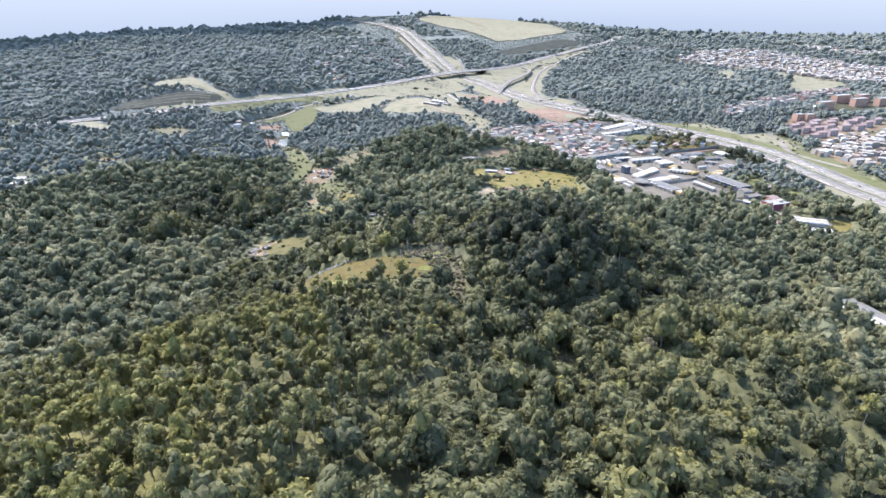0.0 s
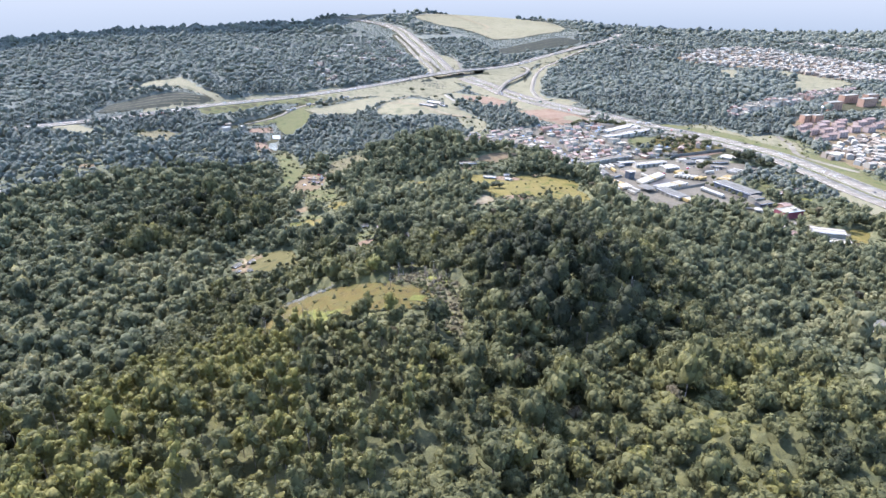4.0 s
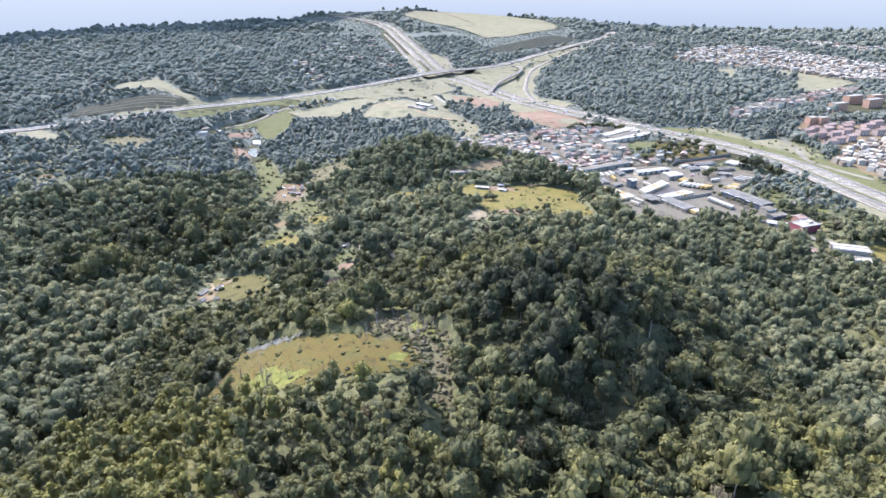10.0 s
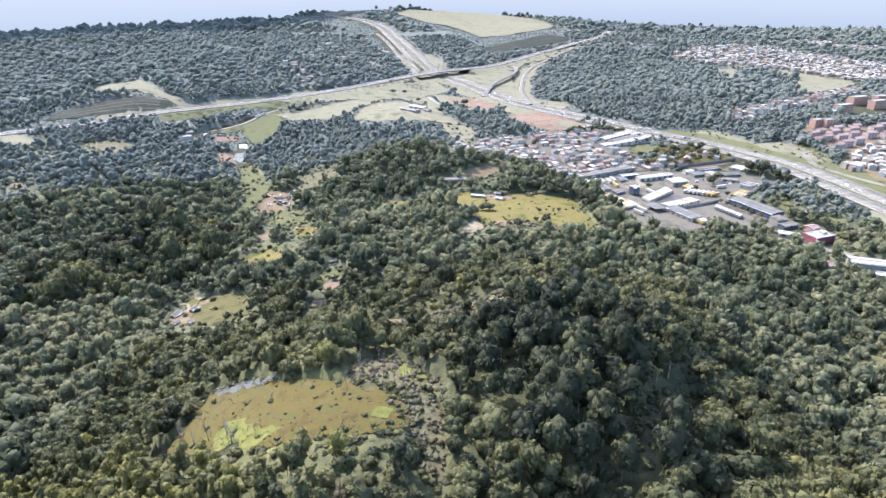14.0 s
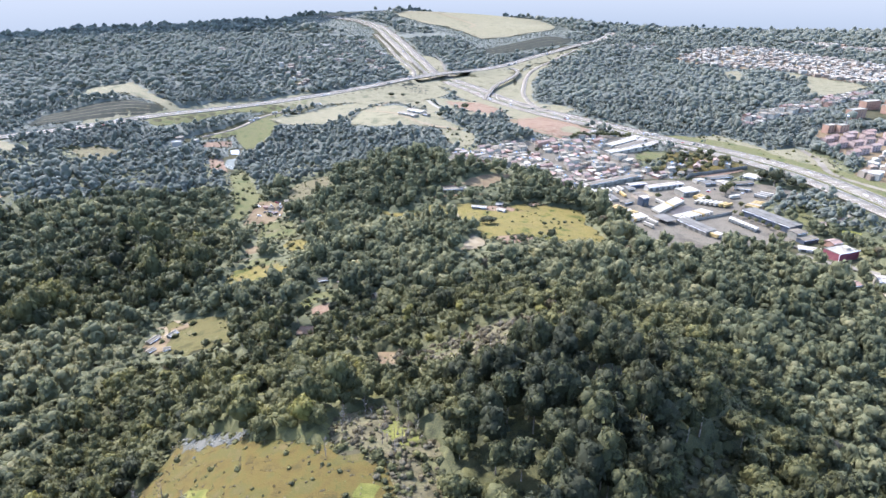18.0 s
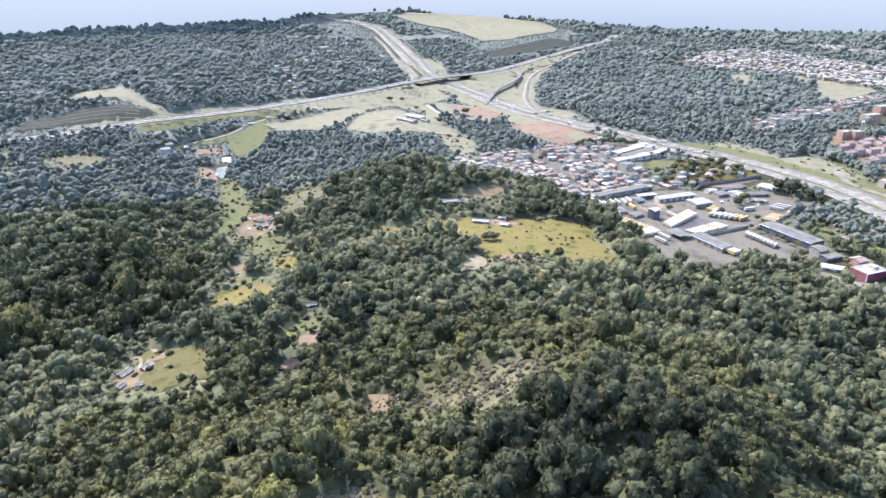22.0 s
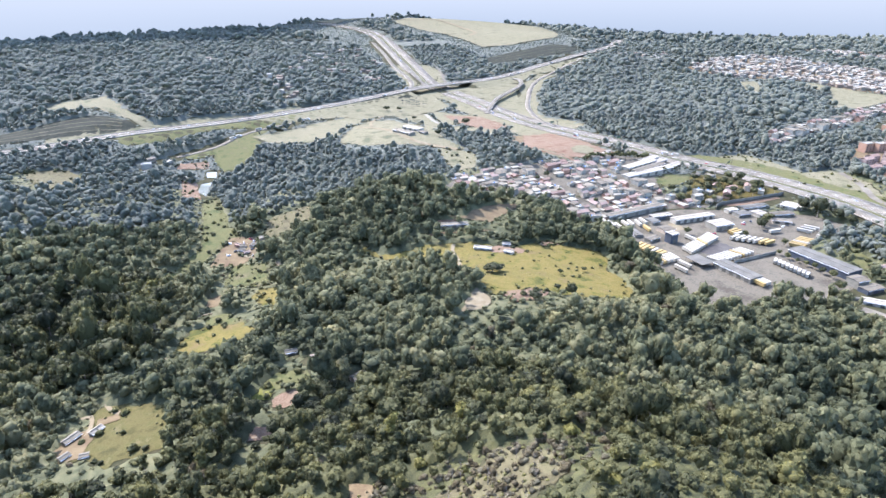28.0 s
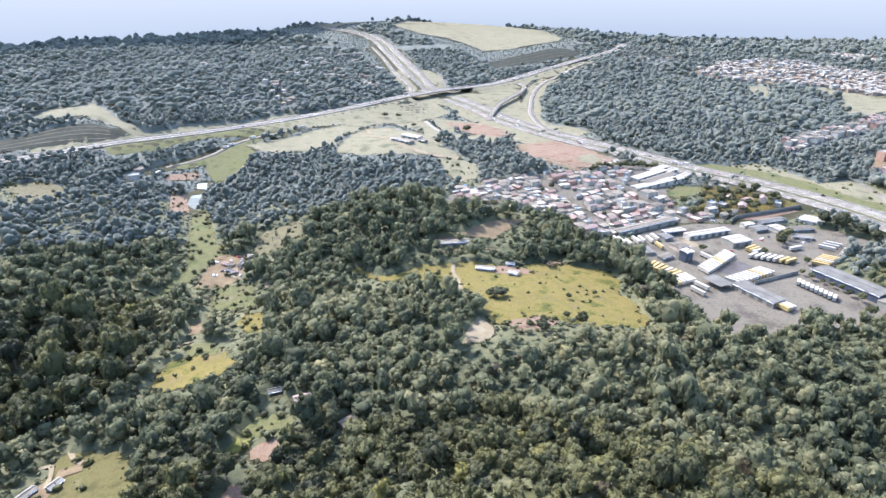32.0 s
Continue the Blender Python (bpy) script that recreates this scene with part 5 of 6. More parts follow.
def gable(w, d, h, rise, out=0.4, thick=0.18):
    """A pitched roof of some thickness, its ridge along x."""
    a, b = w / 2 + out, d / 2 + out
    drop = rise * out / (d / 2)
    v = []
    for t in (0, thick):
        v += [(-a, -b, h - drop + t), (a, -b, h - drop + t), (a, 0, h + rise + t), (-a, 0, h + rise + t), (-a, b, h - drop + t), (a, b, h - drop + t)]
    return shape(v, [(6, 7, 8, 9), (9, 8, 11, 10), (3, 2, 1, 0), (4, 5, 2, 3), (0, 1, 7, 6), (5, 4, 10, 11), (1, 2, 8, 7), (2, 5, 11, 8), (3, 0, 6, 9), (4, 3, 9, 10)])


def walls(w, d, h, rise=0.0):
    """Walls of a house, with gable ends under a ridge along x."""
    if not rise:
        return boxed((-w / 2, -d / 2, -2.5, w / 2, d / 2, h))
    x, y = w / 2, d / 2
    v = [(-x, -y, -2.5), (x, -y, -2.5), (x, y, -2.5), (-x, y, -2.5), (-x, -y, h), (x, -y, h), (x, y, h), (-x, y, h), (-x, 0, h + rise), (x, 0, h + rise)]
    return shape(v, [(3, 2, 1, 0), (0, 1, 5, 4), (2, 3, 7, 6), (1, 2, 6, 9, 5), (3, 0, 4, 8, 7), (4, 5, 9, 8), (6, 7, 8, 9)])


def flat_roof(w, d, h):
    """A slab with a low parapet round it."""
    x, y = w / 2 + 0.1, d / 2 + 0.1
    return boxed((-x, -y, h, x, y, h + 0.15), (-x, -y, h + 0.15, x, -y + 0.2, h + 0.7), (-x, y - 0.2, h + 0.15, x, y, h + 0.7),
                 (-x, -y + 0.2, h + 0.15, -x + 0.2, y - 0.2, h + 0.7), (x - 0.2, -y + 0.2, h + 0.15, x, y - 0.2, h + 0.7))


def mesh_of(name, bm, mat):
    me = bpy.data.meshes.new(name)
    bm.to_mesh(me)
    bm.free()
    me.materials.append(mat)
    return me


pick = random.Random(11)
HOUSES = []
for n in range(22):
    w, d = pick.uniform(6.5, 11.0), pick.uniform(5.5, 8.5)
    storeys = 1 if n % 3 else 2
    h = 2.9 * storeys + pick.uniform(0, 0.5)
    roof = (0, 1, 0, 2, 0, 1, 1)[n % 7]
    wall = PLASTER[(0, 0, 1, 2, 0, 3, 0, 2)[n % 8]]
    flat = n % 5 == 4
    rise = 0 if flat else (1.4 if roof == 0 else 0.7)
    word = ("clay-tiled", "grey sheet-roofed", "white-roofed")[roof] if not flat else "flat-roofed"
    colour = {0: "white", 1: "brick", 2: "grey", 3: "ochre"}[PLASTER.index(wall)]
    HOUSES.append(dict(label=f"{'two-storey' if storeys == 2 else 'single-storey'} {colour} house, {word}, among close neighbours",
                       wall=mesh_of("wall", walls(w, d, h, rise), wall),
                       roof=mesh_of("roof", flat_roof(w, d, h) if flat else gable(w, d, h, rise), CONCRETE if flat else ROOFS[roof]),
                       window=mesh_of("window", boxed((-0.6, -0.05, -0.6, 0.6, 0.05, 0.6)), PANE),
                       door=mesh_of("door", boxed((-0.45, -0.05, 0, 0.45, 0.05, 2.1)), DOOR), w=w, d=d, h=h, storeys=storeys, flat=flat,
                       annex=mesh_of("annex", boxed((w / 2, -d * 0.4, -2.5, w / 2 + 2.6, d * 0.3, 2.4)), PLASTER[(n + 1) % 4]),
                       lean_to=mesh_of("lean_to", shape([(w / 2, -d * 0.45, 2.85), (w / 2 + 3.0, -d * 0.45, 2.42), (w / 2 + 3.0, d * 0.35, 2.42), (w / 2, d * 0.35, 2.85),
                                                         (w / 2, -d * 0.45, 2.95), (w / 2 + 3.0, -d * 0.45, 2.52), (w / 2 + 3.0, d * 0.35, 2.52), (w / 2, d * 0.35, 2.95)],
                                                        [(3, 2, 1, 0), (4, 5, 6, 7), (0, 1, 5, 4), (1, 2, 6, 5), (2, 3, 7, 6), (3, 0, 4, 7)]), ROOFS[1 + n % 2])))
TANK_MESH = mesh_of("water_tank", tube(bmesh.new(), 0, 0, 0, 1.2, 0.75, 0.65, 8), TANK)


def house(n, x, y, turn, scale=1.0, small=False, group="houses of the town"):
    k = HOUSES[n % len(HOUSES)]
    z = gz(x, y)
    root = empty("house", x, y, z, turn)
    root.scale = (scale, scale, scale)
    tagged(root, k["label"], "house", group)
    part("wall", k["wall"], None, root)
    part("roof", k["roof"], None, root)
    if small:
        return root
    for s in range(k["storeys"]):
        for o in (-0.3, 0.3):
            part("window", k["window"], None, root).location = (k["w"] * o, -k["d"] / 2 - 0.02, 1.6 + 2.9 * s)
    part("door", k["door"], None, root).location = (0, -k["d"] / 2 - 0.02, 0)
    if n % 3 != 1:
        part("annex", k["annex"], None, root)
        part("lean_to", k["lean_to"], None, root, "tin lean-to roof")
    if k["flat"]:
        part("water_tank", TANK_MESH, None, root, "round blue water tank").location = (k["w"] * 0.25, k["d"] * 0.2, k["h"] + 0.15)
    return root


TOWN_EDGE = [(31, 882), (55, 958), (98, 995), (116, 1000), (156, 1011), (198, 1012), (222, 1012), (240, 1050), (262, 1066), (270, 1030), (262, 1000), (246, 981), (285, 960), (290, 925), (330, 905),
             (336, 893), (271, 888), (236, 886), (171, 821), (164, 836), (159, 888), (138, 907), (100, 900), (63, 888)]
turn = radians(27)
count = 0
STREET = spline([(150, 1015), (172, 960), (182, 925), (186, 891), (203, 862)], 6)
for row in range(-24, 25):
    for col in range(-30, 31):
        if col % 8 == 7:
            continue
        u, v = col * 10.4 + (3 if row % 2 else 0) + pick.uniform(-1.2, 1.2), row * 8.4 + (row // 2) * 2.6 + pick.uniform(-1.0, 1.0)
        x, y = 185 + u * math.cos(turn) - v * math.sin(turn), 935 + u * math.sin(turn) + v * math.cos(turn)
        if inside(TOWN_EDGE, np.array([x]), np.array([y]))[0] and off_road(np.array([x]), np.array([y]), STREET)[0] > 6 and pick.random() < 0.93 and count < 330:
            house(pick.randrange(22), x, y, 27 + pick.choice((0, 0, 90, 180, 180)) + pick.uniform(-6, 6), pick.uniform(0.84, 1.14))
            count += 1

# the housing estate across the motorway: a row of houses on the ridge, flats, and a crowded slope
ROW = spline([(541, 1172), (589, 1196), (642, 1219), (693, 1237), (782, 1312), (840, 1349), (920, 1416)], 9)
for i, (x, y) in enumerate(ROW):
    for o in (-9, 2, 12):
        if pick.random() < 0.8:
            house(pick.randrange(22), x + o * 0.5 + pick.uniform(-2, 2), y - o + pick.uniform(-2, 2), 35 + pick.uniform(-12, 12), 1.3, True, "houses of the estate")
BLOCK_WALL = [material("orange-brown render", [(0.205, 0.125, 0.082), (0.250, 0.160, 0.110)], 1, 0.85, each=0.2),
              material("salmon render", [(0.230, 0.172, 0.140), (0.280, 0.222, 0.188)], 1, 0.85, each=0.2)]


def flats(x, y, turn, w, d, storeys, wall, tiled):
    """A block of flats with a row of windows a storey."""
    h = storeys * 2.9 + 0.6
    root = empty("apartment_block", x, y, gz(x, y), turn)
    tagged(root, f"{'orange-brown' if wall == 0 else 'salmon'} apartment block of {storeys} storeys, {'clay-tiled' if tiled else 'flat-roofed'}", "apartment building", "blocks of the estate")
    part("wall", boxed((-w / 2, -d / 2, -4, w / 2, d / 2, h)), BLOCK_WALL[wall], root)
    part("roof", gable(w, d, h, 1.8) if tiled else flat_roof(w, d, h), ROOFS[0] if tiled else CONCRETE, root)
    for s in range(storeys):
        for i in range(max(2, int(w / 6))):
            ob = part("window", FLAT_WINDOW, None, root)
            ob.location = (-w / 2 + (i + 0.5) * w / max(2, int(w / 6)), -d / 2 - 0.03, 1.6 + s * 2.9)
    return root


FLAT_WINDOW = mesh_of("window", boxed((-1.0, -0.06, -0.6, 1.0, 0.06, 0.6)), PANE)
for x, y, t, w, d, s in ((814, 1248, 20, 38, 14, 5), (741, 1177, 20, 34, 13, 5), (830, 1214, 20, 36, 13, 5), (648, 1098, 15, 18, 12, 4), (664, 1094, 15, 18, 12, 4),
                         (868, 1262, 20, 30, 13, 5), (880, 1220, 20, 30, 13, 5)):
    flats(x, y, t, w, d, s, 0, False)
for i, (x, y) in enumerate([(606, 1036), (622, 1048), (640, 1040), (657, 1060), (676, 1050), (690, 1066), (714, 1052), (590, 1000), (612, 1012), (634, 1012),
                            (660, 1024), (684, 1020), (708, 1018), (598, 962), (620, 978), (645, 990), (736, 1040), (740, 1070), (764, 1060)]):
    flats(x, y, 18 + pick.uniform(-6, 6), 18, 10, 3, 1, True)
chimney = empty("chimney_stack", 674, 1100, gz(674, 1100))
tagged(chimney, "slim pale concrete tower beside the flats", "tower")
part("shaft", tube(bmesh.new(), 0, 0, -1, 24, 1.6, 1.3, 12), CONCRETE, chimney)
part("cap", tube(bmesh.new(), 0, 0, 24, 25.2, 1.9, 1.9, 12), TRIM, chimney)

# the far town: houses too small to tell apart stay one piece, with some that stand out
vs, fs, k = [], [], 0
for poly, n_, seed in ((FAR_TOWN, 1100, 1), (FAR_TOWN_EAST, 160, 2),
                       *[([(x - 18, y - 15), (x + 18, y - 15), (x + 18, y + 15), (x - 18, y + 15)], 5 if y > 1200 else 2, int(x + y) % 99) for x, y in HAMLETS],
                       ([(560, 2020), (700, 2010), (690, 1950), (600, 1950)], 30, 6), (SLOPE, 170, 7)):
    r = np.random.default_rng(seed)
    p = np.array(poly, float)
    lo, hi = p.min(0), p.max(0)
    q = r.uniform(lo, hi, (n_ * 3, 2))
    q = q[inside(poly, q[:, 0], q[:, 1])][:n_]
    zz = height(q[:, 0], q[:, 1])
    for (x, y), z in zip(q, zz):
        w, d, h, a = r.uniform(4, 7), r.uniform(3.5, 5), r.uniform(3, 8), r.uniform(0, 3)
        c, s = math.cos(a), math.sin(a)
        base = [(-w, -d), (w, -d), (w, d), (-w, d)]
        base = [(x + u * c - t * s, y + u * s + t * c) for u, t in base]
        mid = [(x - w * c, y - w * s), (x + w * c, y + w * s)]
        vs += [(*b, z - 3) for b in base] + [(*b, z + h) for b in base] + [(*m, z + h + 1.4) for m in mid]
        fs += [(k, k + 1, k + 5, k + 4), (k + 1, k + 2, k + 6, k + 5), (k + 2, k + 3, k + 7, k + 6), (k + 3, k, k + 4, k + 7),
               (k + 4, k + 5, k + 9, k + 8), (k + 6, k + 7, k + 8, k + 9), (k + 5, k + 6, k + 9, k + 9), (k + 7, k + 4, k + 8, k + 8)]
        k += 10
FAR_HOUSE = material("far houses", [(0.115, 0.079, 0.056), (0.156, 0.131, 0.099), (0.198, 0.184, 0.149), (0.285, 0.276, 0.232)], 0.4, 0.85, island=0.9)
far_bm = bpy.data.meshes.new("far_town")
far_bm.from_pydata(vs, [], [f if f[2] != f[3] else f[:3] for f in fs])
far_bm.materials.append(FAR_HOUSE)
tagged(new("far_town", far_bm), "crowded pale and red roofs of a far town", "town", kind="stuff")


def hall(name, x, y, turn, w, d, h, wall, roof, label, rise=0.9, doors=2, category="warehouse"):
    """A warehouse: walls, a low pitched roof with a ridge cap, gates and a strip of windows."""
    root = empty(name, x, y, gz(x, y), turn)
    tagged(root, label, category)
    part("wall", walls(w, d, h, rise), wall, root)
    part("roof", gable(w, d, h, rise, 0.5), roof, root)
    part("ridge_cap", boxed((-w / 2, -0.35, h + rise + 0.1, w / 2, 0.35, h + rise + 0.35)), GREY_METAL, root)
    for i in range(doors):
        part("gate", boxed((-2, -0.1, -0.2, 2, 0.1, min(4.2, h - 1))), GREY_METAL, root, "grey roller gate").location = (-w / 2 + (i + 0.5) * w / doors, -d / 2 - 0.05, 0)
    part("gutter", boxed((-w / 2 - 0.5, -d / 2 - 0.75, h - 0.5, w / 2 + 0.5, -d / 2 - 0.52, h - 0.25)), TRIM, root)
    return root


hall("warehouse", 363, 735, -67, 56, 18, 7, BLUE_METAL, GREY_METAL, "long grey-roofed warehouse with dark blue walls", 0.5)
hall("warehouse", 279, 721, -66, 38, 14, 5, CONCRETE, GREY_METAL, "low grey-roofed yard shed with a dark blue end wall", 0.3, 5)
hall("warehouse", 313, 830, 18, 22, 16, 6, PLASTER[2], ROOFS[2], "white-roofed square warehouse in the lorry yard", 0.4)
hall("warehouse", 294, 852, 18, 50, 9, 5, PLASTER[0], ROOFS[2], "long low white loading hall with dark gates", 0.5, 6)
hall("warehouse", 262, 857, 16, 24, 7, 5, BLUE_METAL, ROOFS[2], "pale-roofed hall with blue walls", 0.4, 2)
hall("warehouse", 238, 872, 27, 80, 9, 6, PLASTER[2], ROOFS[1], "long grey hall along the edge of the town", 0.6, 5)
hall("office_block", 249, 793, 27, 9, 8, 10, BLUE_METAL, ROOFS[2], "tall blue-grey office building in the lorry yard", 0.4, 1, "office")
hall("workshop", 254, 821, 22, 13, 13, 4, PLASTER[3], ROOFS[1], "brown-roofed workshop between trailers", 0.6, 2, "workshop")
hall("workshop", 249, 845, 22, 10, 12, 4, PLASTER[2], GREY_METAL, "grey-roofed workshop at the end of the yard", 0.5, 1, "workshop")
hall("workshop", 220, 814, -80, 19, 9, 3, PLASTER[2], GREY_METAL, "low dark-roofed store beside parked trailers", 0.4, 2, "workshop")
hall("workshop", 232, 797, 30, 14, 7, 3.5, PLASTER[2], ROOFS[1], "low shed with rusty sheets in the lorry yard", 0.5, 1, "workshop")
hall("workshop", 353, 864, 18, 16, 11, 4, PLASTER[2], GREY_METAL, "open dark shed in the upper yard", 0.5, 3, "workshop")
hall("workshop", 347, 876, 20, 13, 7, 4, PLASTER[0], ROOFS[2], "white-roofed store below the retaining wall", 0.4, 1, "workshop")
hall("workshop", 373, 866, 22, 13, 14, 3.5, PLASTER[0], ROOFS[2], "pale-roofed open store in the upper yard", 0.4, 2, "workshop")
hall("workshop", 421, 884, -50, 22, 17, 5, PLASTER[0], ROOFS[2], "broad pale-roofed depot shed near the motorway", 0.6, 2, "workshop")
hall("workshop", 395, 862, 10, 26, 9, 4, PLASTER[2], ROOFS[1], "patched tin-roofed row of stores", 0.6, 4, "workshop")
hall("workshop", 385, 842, -20, 18, 8, 3.5, PLASTER[3], ROOFS[1], "rusty tin-roofed shed among trees", 0.6, 2, "workshop")
factory = empty("factory", 381, 650, gz(381, 650), 18)
tagged(factory, "dull red factory hall with white roof edge beside a street", "factory")
part("wall", boxed((-12, -8, -3, 12, 8, 7.5)), RED_PAINT, factory)
part("roof", flat_roof(24, 16, 7.5), CONCRETE, factory)
part("parapet_trim", boxed((-12.2, -8.35, 7.9, 12.2, -8.15, 8.5)), TRIM, factory)
part("corner_trim", boxed((-12.25, -8.25, -3, -11.9, -8.05, 8)), TRIM, factory)
part("roof_box", boxed((2, -3, 7.66, 7, 2, 10)), PLASTER[0], factory, "white stair head on the roof")
hall("office_block", 367, 696, 18, 12, 11, 7, PLASTER[2], ROOFS[1], "grey two-storey yard office with a low roof", 0.5, 1, "office")
hall("workshop", 372, 686, 18, 18, 9, 4, BLUE_METAL, ROOFS[1], "blue-walled workshop below the long warehouse", 0.4, 2, "workshop")
hall("workshop", 361, 664, -28, 18, 8, 3, PLASTER[0], ROOFS[2], "low white sheds beside the factory", 0.4, 2, "workshop")
hall("cottage", 390, 675, 18, 11, 10, 5, PLASTER[1], ROOFS[0], "brick house with a brown roof behind the factory", 1.2, 1, "house")
hall("workshop", 347, 611, -30, 15, 6, 3, PLASTER[0], ROOFS[2], "low white-roofed shed among trees", 0.4, 1, "workshop")
hall("cottage", 349, 588, 12, 12, 9, 3, PLASTER[0], ROOFS[0], "white house with a brown roof among trees", 1.2, 1, "house")
hall("warehouse", 382, 582, -20, 29, 13, 8, PLASTER[2], ROOFS[2], "pale grey flat-roofed warehouse among trees", 0.4, 3)
hall("warehouse", 381, 570, -20, 29, 9, 3, PLASTER[0], ROOFS[2], "low white-roofed wing of the warehouse", 0.4, 4)
hall("warehouse", 308, 384, -75, 34, 18, 5, PLASTER[2], GREY_METAL, "grey-roofed sheds at the edge of the wood", 0.6, 3)
hall("warehouse", 306, 356, -70, 26, 12, 4, PLASTER[0], ROOFS[2], "pale-roofed shed at the edge of the wood", 0.5, 2)
for i, (x, y, r) in enumerate([(410, 724, 0), (438, 735, 0), (444, 726, 0), (432, 728, 1), (450, 742, 1)]):
    hall("cottage", x, y, 15 + i * 11, 10, 8, 3.5, PLASTER[i % 2 * 2], ROOFS[r], ("red-tiled house", "grey-roofed house")[r] + " near the motorway", 1.3, 1, "house")
boundary = empty("boundary_wall", 0, 0, 0)
tagged(boundary, "long rendered wall along the lower edge of the yard", "wall", kind="structure")
edge_line = spline([(336, 677), (345, 673), (357, 667), (366, 654)], 6)
strip("wall_panel", edge_line, height(edge_line[:, 0], edge_line[:, 1]), -0.2, 0.2, 3.0, 4.0, CONCRETE, boundary)
for i, (x, y) in enumerate([(324, 912), (336, 905), (348, 912), (362, 920), (357, 997), (370, 984), (366, 955), (380, 945), (397, 942), (415, 948), (330, 925), (408, 930), (345, 930), (310, 905)]):
    house((i * 5 + 3) % 22, x, y, 20 + i * 31 % 50, 1.15, False, "houses above the yard")
hall("warehouse", 292, 1022, 38, 64, 11, 5, PLASTER[0], ROOFS[2], "long white-roofed depot beside the motorway", 0.8, 6)
hall("warehouse", 301, 1011, 38, 64, 11, 5, PLASTER[0], ROOFS[1], "long white-roofed depot beside the motorway", 0.8, 6)
hall("warehouse", 296, 995, 30, 88, 11, 5, PLASTER[0], ROOFS[2], "long white-roofed depot behind the town", 0.8, 6)
hall("hangar", -21, 1152, -46, 38, 11, 4, PLASTER[2], ROOFS[1], "long low grey-roofed hangar on the trimmed field", 0.8, 4, "hangar")
hall("hangar", -8, 1180, -44, 34, 12, 4.5, PLASTER[0], ROOFS[2], "white-roofed hangar on the trimmed field", 0.9, 3, "hangar")
hall("shed", 8, 1152, -44, 12, 8, 3.5, PLASTER[2], ROOFS[1], "small shed beside the hangars", 0.7, 1, "shed")
hall("shed", 62, 748, -15, 15, 5, 3, PLASTER[2], ROOFS[2], "pale tin-roofed shed on red earth", 0.7, 1, "shed")
hall("shed", 84, 757, -10, 7, 5, 3, PLASTER[0], ROOFS[2], "small white shed on red earth", 0.7, 1, "shed")
hall("shed", 84, 738, -30, 8, 5, 3, PLASTER[0], ROOFS[2], "small white-roofed hut on red earth", 0.7, 1, "shed")
hall("farm_shed", -183, 528, 66, 9, 4, 2.6, PLASTER[2], ROOFS[1], "long pale tin-roofed farm shed on bare earth", 0.8, 2, "shed")
hall("farm_shed", -171, 532, 66, 7, 3.5, 2.6, PLASTER[2], ROOFS[2], "white tin-roofed farm shed on bare earth", 0.8, 1, "shed")
hall("farm_shed", -177, 511, 60, 5, 3, 2.4, PLASTER[2], ROOFS[1], "small grey tin-roofed hut", 0.5, 1, "shed")
hall("farm_shed", -165, 509, 20, 4, 3, 2.4, PLASTER[2], ROOFS[1], "small tin-roofed hut in the meadow", 0.4, 1, "shed")
hall("cottage", -55, 575, 20, 9, 7, 3, PLASTER[0], ROOFS[0], "cottage with a pinkish clay-tiled roof among trees", 1.4, 1, "house")
hall("cottage", -27, 552, 40, 9, 6, 3, PLASTER[3], ROOFS[1], "low pale cottage at the edge of the ridge wood", 1.0, 1, "house")
hall("cottage", -74, 588, 20, 7, 3.5, 2.6, PLASTER[0], ROOFS[1], "grey-roofed cottage among trees", 1.0, 1, "house")
hall("cottage", 38, 794, 8, 26, 7, 4, PLASTER[2], ROOFS[1], "long low house at the foot of the brown field", 0.7, 3, "house")
hall("cottage", 12, 892, 15, 12, 8, 4, PLASTER[0], ROOFS[2], "white house at the end of the town", 0.9, 1, "house")
hall("cottage", 31, 682, 20, 8, 5, 3, PLASTER[0], ROOFS[2], "small white-roofed hut at the wood's edge", 0.6, 1, "house")
for i, (x, y) in enumerate([(-165, 794), (-159, 789), (-157, 803), (-151, 815), (-172, 806), (-166, 803)]):
    hall("hut", x, y, i * 37, 5.5, 4, 2.5, PLASTER[(2, 1, 3)[i % 3]], ROOFS[(1, 0, 1)[i % 3]], ("small grey", "small brick", "small ochre")[i % 3] + " hut by the valley track", 0.6, 1, "hut")
for x, y in ((-519, 678), (-507, 686), (-492, 672)):
    hall("warehouse", x, y, 10, 22, 10, 5, PLASTER[0], ROOFS[2], "pale-roofed sheds at the wood's edge", 0.6, 2)
hall("workshop", 377, 886, 16, 34, 9, 4, PLASTER[2], GREY_METAL, "grey-roofed shed below a bank of red earth", 0.5, 3, "workshop")
yard_wall = empty("yard_wall", 311, 752, gz(311, 752), 22)
tagged(yard_wall, "long concrete wall with a coping across the lorry yard", "wall")
part("wall_panel", boxed((-26, -0.15, -0.5, 26, 0.15, 3.2)), CONCRETE, yard_wall)
part("coping", boxed((-26.1, -0.3, 3.2, 26.1, 0.3, 3.4)), GREY_METAL, yard_wall)
for i in range(11):
    part("buttress", boxed((-25.5 + i * 5.1, -0.4, -0.5, -25.1 + i * 5.1, -0.15, 3.0)), CONCRETE, yard_wall)
canopy = empty("loading_canopy", 255, 742, gz(255, 742), -66)
tagged(canopy, "broad grey tin canopy on posts in the lorry yard", "canopy")
part("roof", boxed((-10, -7.5, 4.6, 10, 7.5, 4.8)), GREY_METAL, canopy)
for px in (-9, 0, 9):
    for py in (-6.8, 6.8):
        part("post", tube(bmesh.new(), px, py, -0.5, 4.6, 0.14, 0.14, 6), GREY_METAL, canopy)
